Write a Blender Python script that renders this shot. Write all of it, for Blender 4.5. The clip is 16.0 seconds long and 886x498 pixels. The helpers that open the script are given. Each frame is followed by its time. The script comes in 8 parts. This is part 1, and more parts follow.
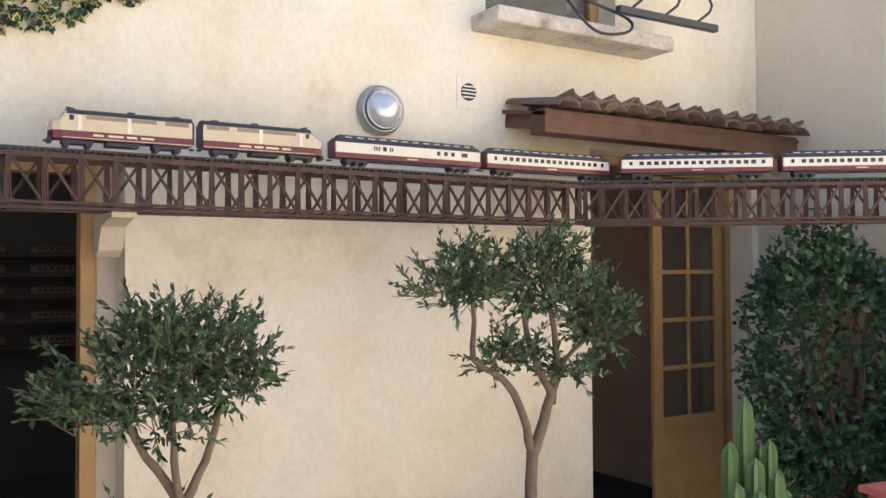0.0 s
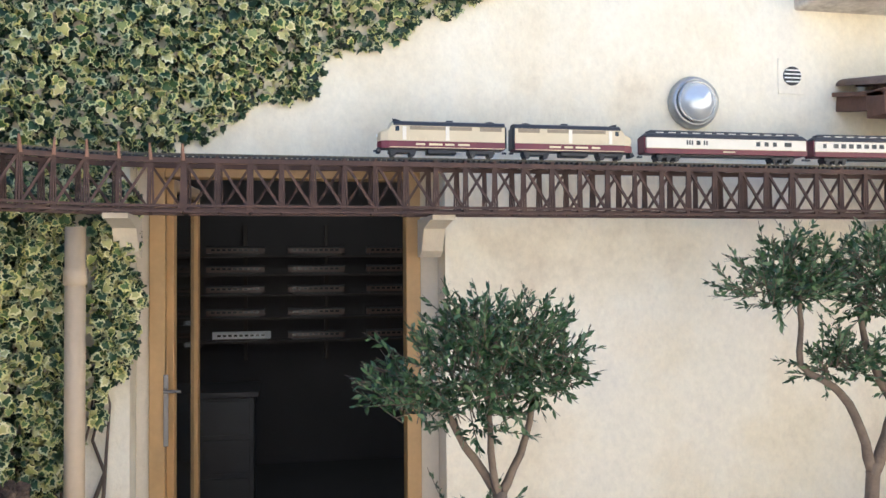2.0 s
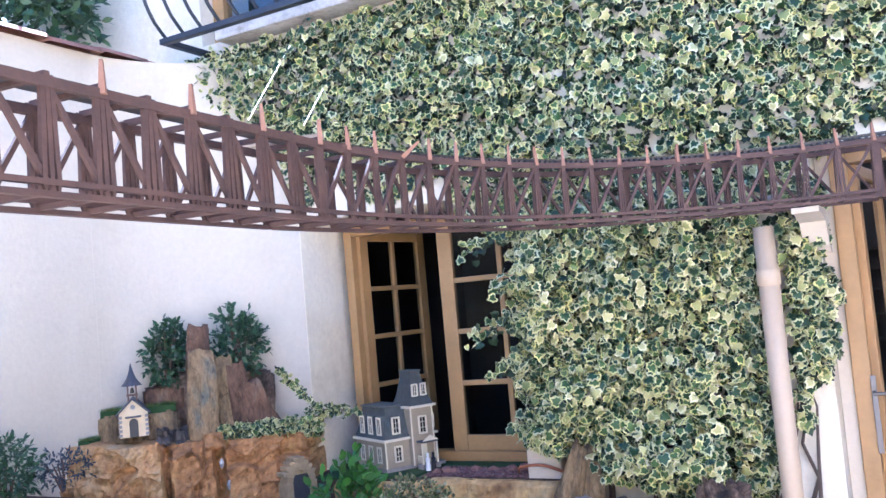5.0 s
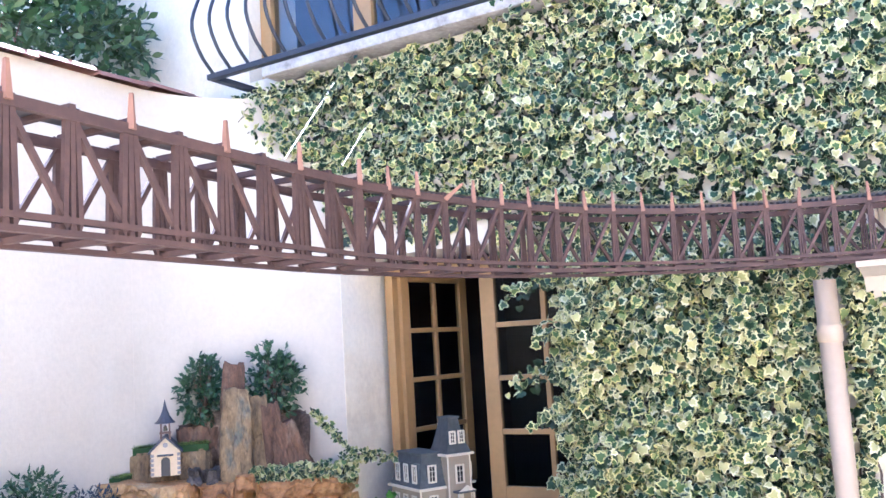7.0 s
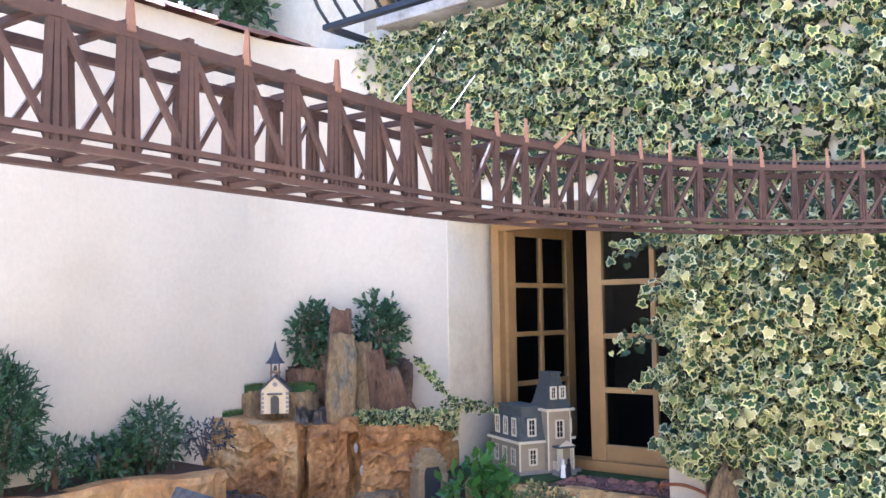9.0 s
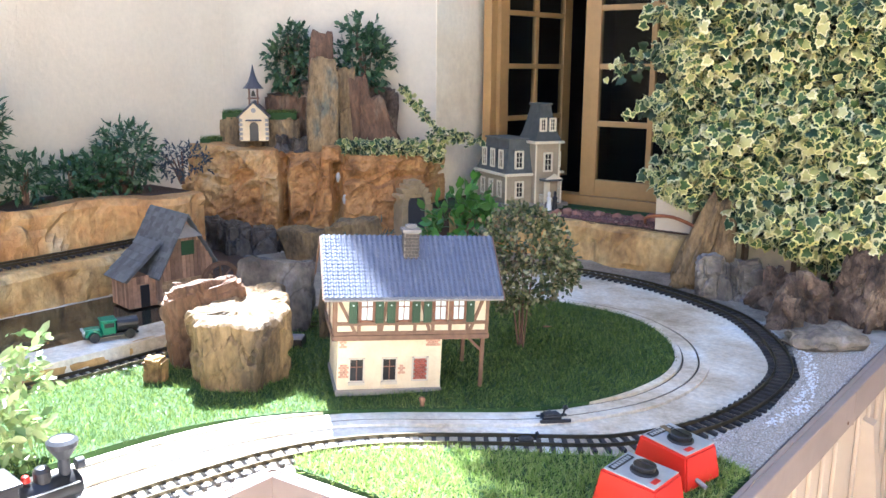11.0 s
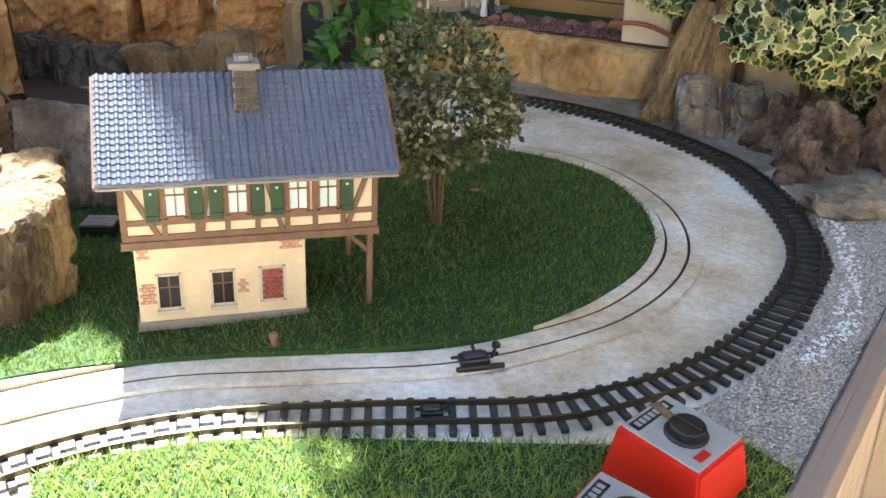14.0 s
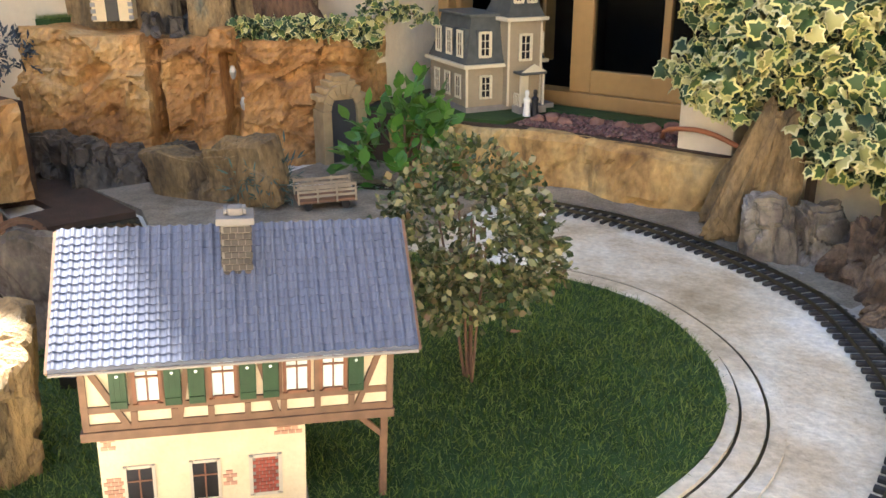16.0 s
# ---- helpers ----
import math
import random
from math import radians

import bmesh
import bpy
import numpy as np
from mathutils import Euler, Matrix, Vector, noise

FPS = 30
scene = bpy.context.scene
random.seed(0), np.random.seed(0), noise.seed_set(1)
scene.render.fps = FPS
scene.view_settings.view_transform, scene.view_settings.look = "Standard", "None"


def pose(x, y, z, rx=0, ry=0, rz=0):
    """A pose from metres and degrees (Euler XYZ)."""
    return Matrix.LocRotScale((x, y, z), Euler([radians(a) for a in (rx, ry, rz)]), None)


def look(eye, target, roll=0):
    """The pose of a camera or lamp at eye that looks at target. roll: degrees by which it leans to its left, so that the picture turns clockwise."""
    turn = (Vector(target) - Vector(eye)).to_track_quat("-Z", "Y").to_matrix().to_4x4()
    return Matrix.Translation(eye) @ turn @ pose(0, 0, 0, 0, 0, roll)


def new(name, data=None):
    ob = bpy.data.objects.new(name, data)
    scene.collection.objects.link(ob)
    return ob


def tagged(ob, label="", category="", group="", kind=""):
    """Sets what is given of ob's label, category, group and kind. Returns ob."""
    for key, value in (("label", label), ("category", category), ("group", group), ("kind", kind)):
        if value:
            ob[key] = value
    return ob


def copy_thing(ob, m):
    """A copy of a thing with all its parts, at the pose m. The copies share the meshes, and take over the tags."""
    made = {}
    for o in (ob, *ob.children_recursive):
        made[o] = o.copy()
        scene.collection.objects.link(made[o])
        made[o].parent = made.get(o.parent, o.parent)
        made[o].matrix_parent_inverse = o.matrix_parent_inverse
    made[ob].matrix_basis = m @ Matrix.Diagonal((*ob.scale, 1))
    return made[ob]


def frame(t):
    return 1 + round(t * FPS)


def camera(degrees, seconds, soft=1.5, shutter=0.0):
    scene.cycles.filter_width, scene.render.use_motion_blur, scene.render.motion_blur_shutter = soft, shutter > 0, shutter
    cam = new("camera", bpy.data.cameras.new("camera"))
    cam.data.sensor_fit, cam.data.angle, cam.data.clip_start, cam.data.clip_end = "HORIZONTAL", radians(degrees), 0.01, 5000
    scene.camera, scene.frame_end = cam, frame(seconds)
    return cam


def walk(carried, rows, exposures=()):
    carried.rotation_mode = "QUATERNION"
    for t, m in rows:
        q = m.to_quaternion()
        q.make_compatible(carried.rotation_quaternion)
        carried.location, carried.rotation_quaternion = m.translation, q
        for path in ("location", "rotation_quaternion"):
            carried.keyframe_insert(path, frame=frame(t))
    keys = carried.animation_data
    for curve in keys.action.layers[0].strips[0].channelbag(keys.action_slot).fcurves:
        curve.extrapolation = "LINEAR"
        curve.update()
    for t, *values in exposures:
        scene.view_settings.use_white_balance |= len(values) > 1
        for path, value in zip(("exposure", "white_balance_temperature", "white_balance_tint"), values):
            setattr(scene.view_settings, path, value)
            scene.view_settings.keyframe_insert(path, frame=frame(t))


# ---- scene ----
cam = camera(54.1, 16.0)
PATH = [
    (0, (-0.051, 0.116, 1.643), (0.996, 1.819, 1.693), -0.3),
    (0.5, (-0.038, 0.135, 1.634), (0.856, 1.923, 1.685), 0.1),
    (1, (-0.033, 0.127, 1.639), (0.701, 1.987, 1.698), 0.0),
    (1.5, (-0.038, 0.126, 1.646), (0.53, 2.043, 1.707), -0.2),
    (2, (-0.043, 0.125, 1.643), (0.346, 2.086, 1.695), -0.4),
    (2.5, (-0.058, 0.121, 1.645), (0.137, 2.11, 1.709), -0.7),
    (3, (-0.079, 0.119, 1.644), (-0.147, 2.116, 1.717), -1.3),
    (3.5, (-0.099, 0.129, 1.644), (-0.471, 2.093, 1.714), -1.4),
    (4, (-0.145, 0.112, 1.646), (-0.747, 2.017, 1.742), -2.0),
    (4.5, (-0.226, 0.125, 1.646), (-1.004, 1.963, 1.772), -3.8),
    (5, (-0.269, 0.184, 1.637), (-1.224, 1.937, 1.765), -5.1),
    (5.2, (-0.279, 0.2, 1.64), (-1.267, 1.934, 1.768), -5.0),
    (7.3, (-0.322, 0.285, 1.668), (-1.372, 1.971, 1.903), -2.7),
    (7.5, (-0.325, 0.287, 1.668), (-1.408, 1.952, 1.9), -1.3),
    (8, (-0.327, 0.285, 1.67), (-1.48, 1.903, 1.896), -1.8),
    (8.2, (-0.328, 0.286, 1.669), (-1.512, 1.881, 1.897), -1.9),
    (10.3, (-0.304, 0.34, 1.531), (-1.588, 1.862, 1.348), -1.0),
    (10.5, (-0.315, 0.368, 1.514), (-1.583, 1.894, 1.26), -0.5),
    (11, (-0.38, 0.459, 1.486), (-1.597, 1.992, 1.076), 0.4),
    (11.5, (-0.504, 0.562, 1.457), (-1.633, 2.11, 0.882), 0.6),
    (12, (-0.572, 0.648, 1.411), (-1.627, 2.179, 0.674), 0.9),
    (12.5, (-0.607, 0.803, 1.389), (-1.663, 2.286, 0.56), 1.5),
    (13, (-0.636, 0.945, 1.379), (-1.725, 2.382, 0.513), 1.6),
    (13.5, (-0.708, 1.076, 1.371), (-1.779, 2.527, 0.506), 0.8),
    (14, (-0.778, 1.184, 1.381), (-1.813, 2.678, 0.545), 0.2),
    (14.5, (-0.826, 1.297, 1.384), (-1.886, 2.792, 0.583), 0.2),
    (15, (-0.847, 1.382, 1.403), (-1.954, 2.866, 0.647), 0.1),
    (15.5, (-0.878, 1.421, 1.413), (-1.991, 2.914, 0.682), -0.3),
    (16, (-0.926, 1.426, 1.43), (-2.075, 2.908, 0.736), -0.2),
]
EXPOSURES = [(0, 2.31, 5700, 13), (1.5, 2.4, 5300, 9), (2.5, 2.6, 5100, 9), (3.5, 3.05, 4950, 15), (4.0, 3.65, 4500, 20), (4.5, 3.68, 4530, 20), (5.0, 3.5, 4550, 21), (7.3, 3.72, 4700, 22), (8.2, 3.57, 4700, 22), (10.3, 3.3, 5250, 13), (11.0, 3.5, 5250, 13), (11.5, 3.6, 5300, 12), (12, 3.2, 5400, 10), (12.5, 2.85, 5500, 7), (13.5, 2.95, 5900, 7), (14, 3.05, 6000, 7), (15, 3.4, 6300, 9), (16, 3.55, 6500, 11)]
walk(cam, [(t, look(eye, target, roll)) for t, eye, target, roll in PATH], EXPOSURES)
# ---- light ----
SUN_ELEV, SUN_AZ = radians(56), math.atan2(0.63, -0.78)  # azimuth counted from +x
world = bpy.data.worlds.new("sky")
scene.world = world
world.use_nodes = True
wn = world.node_tree.nodes
sky = wn.new("ShaderNodeTexSky")
sky.sky_type, sky.sun_disc = "NISHITA", False
sky.sun_elevation, sky.sun_rotation = SUN_ELEV, math.pi / 2 - SUN_AZ
world.node_tree.links.new(sky.outputs[0], wn["Background"].inputs[0])
wn["Background"].inputs[1].default_value = 0.058
sun = new("sun", bpy.data.lights.new("sun", "SUN"))
sun.data.energy, sun.data.angle, sun.data.color = 5.0, radians(0.4), (1.0, 0.93, 0.82)
sun_way = Vector((math.cos(SUN_ELEV) * math.cos(SUN_AZ), math.cos(SUN_ELEV) * math.sin(SUN_AZ), math.sin(SUN_ELEV)))
sun.matrix_world = look(sun_way * 30, (0, 0, 0))
# ---- materials ----
def mat(name, base, rough=0.7, metal=0.0, var=0.15, scale=8.0, fine=60.0, bump=0.0, bump_scale=None, tint=None, per_piece=0.0, spec=0.5):
    """A painted or natural surface: base colour varied at two scales, with fine relief."""
    m = bpy.data.materials.new(name)
    m.use_nodes = True
    n, l = m.node_tree.nodes, m.node_tree.links
    bsdf = n["Principled BSDF"]
    bsdf.inputs["Roughness"].default_value, bsdf.inputs["Metallic"].default_value = rough, metal
    bsdf.inputs["Specular IOR Level"].default_value = spec
    geo = n.new("ShaderNodeNewGeometry")
    n1, n2 = n.new("ShaderNodeTexNoise"), n.new("ShaderNodeTexNoise")
    n1.inputs["Scale"].default_value, n2.inputs["Scale"].default_value = scale, fine
    n1.inputs["Detail"].default_value, n2.inputs["Detail"].default_value = 4, 3
    for t in (n1, n2):
        l.new(geo.outputs["Position"], t.inputs["Vector"])
    mix = n.new("ShaderNodeMix")
    mix.data_type = "RGBA"
    dark = [c * (1 - var * 1.6) for c in base]
    lite = [min(1, c * (1 + var)) for c in (tint or base)]
    mix.inputs[6].default_value, mix.inputs[7].default_value = (*dark, 1), (*lite, 1)
    add = n.new("ShaderNodeMath")
    add.operation = "MULTIPLY_ADD"
    add.inputs[1].default_value, add.inputs[2].default_value = 0.35, 0.0
    l.new(n2.outputs[0], add.inputs[0])
    add2 = n.new("ShaderNodeMath")
    add2.operation = "MULTIPLY_ADD"
    add2.inputs[1].default_value = 0.9
    l.new(n1.outputs[0], add2.inputs[0])
    l.new(add.outputs[0], add2.inputs[2])
    sub = n.new("ShaderNodeMath")
    sub.operation, sub.inputs[1].default_value, sub.use_clamp = "SUBTRACT", 0.12, True
    l.new(add2.outputs[0], sub.inputs[0])
    l.new(sub.outputs[0], mix.inputs[0])
    colour = mix.outputs[2]
    if per_piece:
        info, hsv, rng = n.new("ShaderNodeObjectInfo"), n.new("ShaderNodeHueSaturation"), n.new("ShaderNodeMapRange")
        rng.inputs[3].default_value, rng.inputs[4].default_value = 1 - per_piece, 1 + per_piece
        l.new(info.outputs["Random"], rng.inputs[0])
        l.new(rng.outputs[0], hsv.inputs["Value"])
        l.new(colour, hsv.inputs["Color"])
        colour = hsv.outputs[0]
    l.new(colour, bsdf.inputs["Base Color"])
    if bump:
        b, nb = n.new("ShaderNodeBump"), n.new("ShaderNodeTexNoise")
        nb.inputs["Scale"].default_value, nb.inputs["Detail"].default_value = bump_scale or fine, 4
        l.new(geo.outputs["Position"], nb.inputs["Vector"])
        b.inputs["Strength"].default_value, b.inputs["Distance"].default_value = min(1, bump), 0.004
        l.new(nb.outputs[0], b.inputs["Height"])
        l.new(b.outputs[0], bsdf.inputs["Normal"])
    return m


def glass(name, tint=(0.9, 0.95, 0.95), spec=0.5, ior=1.45):
    m = bpy.data.materials.new(name)
    m.use_nodes = True
    b = m.node_tree.nodes["Principled BSDF"]
    b.inputs["Base Color"].default_value = (*tint, 1)
    b.inputs["Roughness"].default_value, b.inputs["IOR"].default_value = 0.02, ior
    b.inputs["Transmission Weight"].default_value, b.inputs["Specular IOR Level"].default_value = 1.0, spec
    return m


def islands(name, colours, rough=0.6, trans=0.0, spec=0.5):
    """Leaves and blades: each loose piece takes its own shade out of a row of colours."""
    m = bpy.data.materials.new(name)
    m.use_nodes = True
    n, l = m.node_tree.nodes, m.node_tree.links
    bsdf = n["Principled BSDF"]
    bsdf.inputs["Roughness"].default_value, bsdf.inputs["Specular IOR Level"].default_value = rough, spec
    geo, ramp = n.new("ShaderNodeNewGeometry"), n.new("ShaderNodeValToRGB")
    ramp.color_ramp.interpolation = "LINEAR"
    els = ramp.color_ramp.elements
    while len(els) < len(colours):
        els.new(0.5)
    for i, c in enumerate(colours):
        els[i].position, els[i].color = i / (len(colours) - 1), (*c, 1)
    l.new(geo.outputs["Random Per Island"], ramp.inputs[0])
    l.new(ramp.outputs[0], bsdf.inputs["Base Color"])
    if trans:
        bsdf.inputs["Subsurface Weight"].default_value = 0
        tr, mx = n.new("ShaderNodeBsdfTranslucent"), n.new("ShaderNodeMixShader")
        mx.inputs[0].default_value = trans
        l.new(ramp.outputs[0], tr.inputs[0])
        l.new(bsdf.outputs[0], mx.inputs[1])
        l.new(tr.outputs[0], mx.inputs[2])
        l.new(mx.outputs[0], n["Material Output"].inputs[0])
    return m


def stone(name, colours, rough=0.85, scale=6.0, fine=40.0, stretch=(1, 1, 1), bump=0.012, per_piece=0.0, grain=0.42, cracks=0.0):
    """Stone, render or old plaster: a row of colours spread by broad noise, broken by grain, with deep relief."""
    m = bpy.data.materials.new(name)
    m.use_nodes = True
    n, l = m.node_tree.nodes, m.node_tree.links
    bsdf = n["Principled BSDF"]
    bsdf.inputs["Roughness"].default_value = rough
    geo, mp = n.new("ShaderNodeNewGeometry"), n.new("ShaderNodeMapping")
    mp.inputs["Scale"].default_value = stretch
    l.new(geo.outputs["Position"], mp.inputs["Vector"])
    a, b = n.new("ShaderNodeTexNoise"), n.new("ShaderNodeTexNoise")
    for t, s, d in ((a, scale, 6), (b, fine, 5)):
        t.inputs["Scale"].default_value, t.inputs["Detail"].default_value, t.inputs["Roughness"].default_value = s, d, 0.62
        l.new(mp.outputs[0], t.inputs["Vector"])
    rng = n.new("ShaderNodeMapRange")
    rng.inputs[1].default_value, rng.inputs[2].default_value = 0.30, 0.70
    l.new(a.outputs[0], rng.inputs[0])
    ramp = n.new("ShaderNodeValToRGB")
    els = ramp.color_ramp.elements
    while len(els) < len(colours):
        els.new(0.5)
    for i, c in enumerate(colours):
        els[i].position, els[i].color = i / (len(colours) - 1), (*c, 1)
    l.new(rng.outputs[0], ramp.inputs[0])
    hsv, r2 = n.new("ShaderNodeHueSaturation"), n.new("ShaderNodeMapRange")
    r2.inputs[1].default_value, r2.inputs[2].default_value = 0.25, 0.75
    r2.inputs[3].default_value, r2.inputs[4].default_value = 1 - grain, 1 + grain
    l.new(b.outputs[0], r2.inputs[0])
    value = r2.outputs[0]
    if per_piece:
        info, r3, mul = n.new("ShaderNodeObjectInfo"), n.new("ShaderNodeMapRange"), n.new("ShaderNodeMath")
        r3.inputs[3].default_value, r3.inputs[4].default_value = 1 - per_piece, 1 + per_piece
        mul.operation = "MULTIPLY"
        l.new(info.outputs["Random"], r3.inputs[0])
        l.new(r3.outputs[0], mul.inputs[0])
        l.new(value, mul.inputs[1])
        value = mul.outputs[0]
    l.new(value, hsv.inputs["Value"])
    l.new(ramp.outputs[0], hsv.inputs["Color"])
    colour = hsv.outputs[0]
    if cracks:
        # dark seams and stains where a stretched noise passes its middle
        cn, sb, ab, cr, mx = n.new("ShaderNodeTexNoise"), n.new("ShaderNodeMath"), n.new("ShaderNodeMath"), n.new("ShaderNodeMapRange"), n.new("ShaderNodeMix")
        cn.inputs["Scale"].default_value, cn.inputs["Detail"].default_value, cn.inputs["Distortion"].default_value = scale * 0.9, 5, 0.6
        l.new(mp.outputs[0], cn.inputs["Vector"])
        sb.operation, sb.inputs[1].default_value, ab.operation = "SUBTRACT", 0.53, "ABSOLUTE"
        l.new(cn.outputs[0], sb.inputs[0])
        l.new(sb.outputs[0], ab.inputs[0])
        cr.inputs[1].default_value, cr.inputs[2].default_value = 0.001, 0.016
        cr.inputs[3].default_value, cr.inputs[4].default_value = cracks, 0.0
        l.new(ab.outputs[0], cr.inputs[0])
        mx.data_type = "RGBA"
        mx.inputs[7].default_value = (0.035, 0.02, 0.012, 1)
        l.new(cr.outputs[0], mx.inputs[0])
        l.new(colour, mx.inputs[6])
        colour = mx.outputs[2]
    l.new(colour, bsdf.inputs["Base Color"])
    mix, bp = n.new("ShaderNodeMath"), n.new("ShaderNodeBump")
    mix.operation = "MULTIPLY_ADD"
    mix.inputs[1].default_value = 0.6
    l.new(b.outputs[0], mix.inputs[0])
    l.new(a.outputs[0], mix.inputs[2])
    bp.inputs["Strength"].default_value, bp.inputs["Distance"].default_value = 0.9, bump
    l.new(mix.outputs[0], bp.inputs["Height"])
    l.new(bp.outputs[0], bsdf.inputs["Normal"])
    return m


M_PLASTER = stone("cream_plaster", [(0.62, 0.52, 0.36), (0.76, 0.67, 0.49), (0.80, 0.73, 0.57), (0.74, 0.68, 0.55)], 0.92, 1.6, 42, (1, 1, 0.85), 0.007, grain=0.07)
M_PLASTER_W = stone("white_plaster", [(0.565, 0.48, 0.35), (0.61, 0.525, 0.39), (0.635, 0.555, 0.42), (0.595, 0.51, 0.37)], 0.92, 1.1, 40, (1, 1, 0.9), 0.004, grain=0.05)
M_HALL = mat("warm_dim_plaster", (0.70, 0.53, 0.37), 0.9, var=0.15, scale=2)
# near-black colour stands in for the missing light inside rooms and tunnel
M_DARK = mat("unlit_interior_shade", (0.062, 0.060, 0.060), 0.9, var=0.2, scale=2)
M_OCHRE = mat("ochre_varnished_wood", (0.42, 0.25, 0.09), 0.5, var=0.2, scale=5, fine=40)
M_BRIDGE = mat("rusty_brown_steel", (0.052, 0.028, 0.020), 0.75, var=0.35, scale=14, fine=90, bump=0.3, tint=(0.085, 0.044, 0.028))
M_FLAG = mat("pale_wooden_post", (0.26, 0.13, 0.07), 0.7, var=0.2, scale=30)
M_TRACK = mat("dark_brown_plastic", (0.040, 0.035, 0.032), 0.6, var=0.3, scale=30, fine=200)
M_RAIL = mat("tarnished_brass_rail", (0.10, 0.085, 0.055), 0.45, metal=0.8, var=0.3, scale=20)
M_PAVE = stone("worn_grey_paving", [(0.20, 0.165, 0.14), (0.34, 0.29, 0.25), (0.42, 0.38, 0.34), (0.52, 0.49, 0.45)], 0.9, 4.0, 50, (1, 1, 1), 0.008)
M_BOARD = mat("taupe_painted_board", (0.31, 0.24, 0.20), 0.6, var=0.16, scale=4, fine=40, bump=0.1)
M_PANEL = mat("cream_painted_panel", (0.57, 0.455, 0.33), 0.6, var=0.10, scale=3, fine=40, bump=0.1)
M_GRASS = islands("artificial_grass", [(0.036, 0.082, 0.015), (0.075, 0.145, 0.026), (0.27, 0.33, 0.08), (0.055, 0.11, 0.019)], 0.38, 0.45)
# longer, yellower turf; sunlight on the corner is also put into its colour
M_GRASS_L = islands("sunlit_artificial_grass", [(0.15, 0.25, 0.045), (0.25, 0.36, 0.08), (0.44, 0.50, 0.19), (0.19, 0.30, 0.055)], 0.35, 0.5)
M_TURF = mat("green_turf_mat", (0.028, 0.068, 0.012), 0.9, var=0.3, scale=20, fine=200)
M_CONCRETE = stone("whitewashed_concrete_road", [(0.36, 0.28, 0.18), (0.57, 0.48, 0.35), (0.71, 0.66, 0.56), (0.80, 0.78, 0.74)], 0.9, 4.0, 70, (1, 1, 1), 0.008, grain=0.22, cracks=0.06)
M_GRAVEL = mat("grey_gravel", (0.40, 0.37, 0.32), 0.95, var=0.4, scale=25, fine=220, bump=1.0, bump_scale=180)
M_ROCK = stone("ochre_artificial_rock", [(0.20, 0.095, 0.035), (0.36, 0.175, 0.055), (0.46, 0.245, 0.085), (0.51, 0.32, 0.13), (0.55, 0.41, 0.23)], 0.8, 3.6, 46, (1, 1, 0.7), 0.016, grain=0.30, cracks=0.10)
M_ROCKP = stone("sandy_yellow_render_rock", [(0.16, 0.085, 0.032), (0.40, 0.24, 0.085), (0.50, 0.34, 0.14), (0.54, 0.42, 0.23)], 0.82, 5.0, 30, (1, 1, 0.7), 0.018, cracks=0.22)
M_SLATE = stone("grey_brown_slate_stone", [(0.045, 0.038, 0.030), (0.12, 0.10, 0.080), (0.20, 0.17, 0.125), (0.27, 0.25, 0.23), (0.36, 0.30, 0.21)], 0.65, 6.0, 45, (1.1, 1.1, 0.8), 0.018, cracks=0.5)
M_STUMP = stone("petrified_wood_stone", [(0.05, 0.034, 0.018), (0.125, 0.088, 0.045), (0.215, 0.142, 0.062), (0.26, 0.18, 0.085), (0.15, 0.145, 0.105)], 0.75, 7.0, 60, (1.3, 1.3, 0.6), 0.016, cracks=0.4)
M_BARKSTONE = stone("dark_bark_stone", [(0.025, 0.017, 0.011), (0.09, 0.058, 0.036), (0.18, 0.125, 0.08), (0.32, 0.24, 0.16)], 0.8, 9.0, 60, (1.3, 1.3, 0.9), 0.022, cracks=0.6)
M_REDSLAB = stone("reddish_brown_slab", [(0.035, 0.020, 0.013), (0.10, 0.052, 0.026), (0.155, 0.082, 0.042), (0.19, 0.13, 0.08)], 0.75, 7.0, 50, (1.5, 1.5, 0.6), 0.016, cracks=0.4)
M_BARK = mat("grey_brown_bark", (0.17, 0.125, 0.085), 0.9, var=0.35, scale=25, fine=120, bump=0.8)
M_WHITE = mat("white_paint", (0.80, 0.78, 0.72), 0.5, var=0.04, scale=10)
M_BLACK = mat("black_plastic", (0.018, 0.018, 0.02), 0.4, var=0.2, scale=20)
M_IRON = mat("black_iron", (0.03, 0.033, 0.04), 0.5, var=0.2, scale=20)
M_SOIL = mat("dark_soil", (0.075, 0.045, 0.028), 0.95, var=0.4, scale=20, fine=150, bump=1.0)
M_TERRA = mat("terracotta", (0.36, 0.17, 0.10), 0.85, var=0.3, scale=12, fine=60, bump=0.5, per_piece=0.15)
M_LEDGE = stone("stained_cement_ledge", [(0.26, 0.22, 0.17), (0.46, 0.41, 0.34), (0.58, 0.53, 0.45), (0.64, 0.60, 0.53)], 0.9, 5.0, 40, (1, 1, 1), 0.006, grain=0.12)
M_GLASS = glass("window_glass", (0.75, 0.8, 0.82))
M_GLASS_N = glass("old_window_glass", (0.6, 0.64, 0.66), 0.2, 1.15)
# ---- building tools ----
def mesh_of(name, bm, material, smooth=False):
    me = bpy.data.meshes.new(name)
    bm.normal_update()
    bm.to_mesh(me)
    bm.free()
    me.materials.append(material)
    if smooth:
        for p in me.polygons:
            p.use_smooth = True
    return me


def thing(name, bm, material, label="", category="", group="", kind="", smooth=False, at=None):
    ob = new(name, mesh_of(name, bm, material, smooth))
    if at is not None:
        ob.matrix_basis = at
    return tagged(ob, label, category, group, kind)


def base(name, label="", category="", group="", kind="", at=None):
    ob = new(name)
    ob.empty_display_size = 0.05
    if at is not None:
        ob.matrix_basis = at
    return tagged(ob, label, category, group, kind)


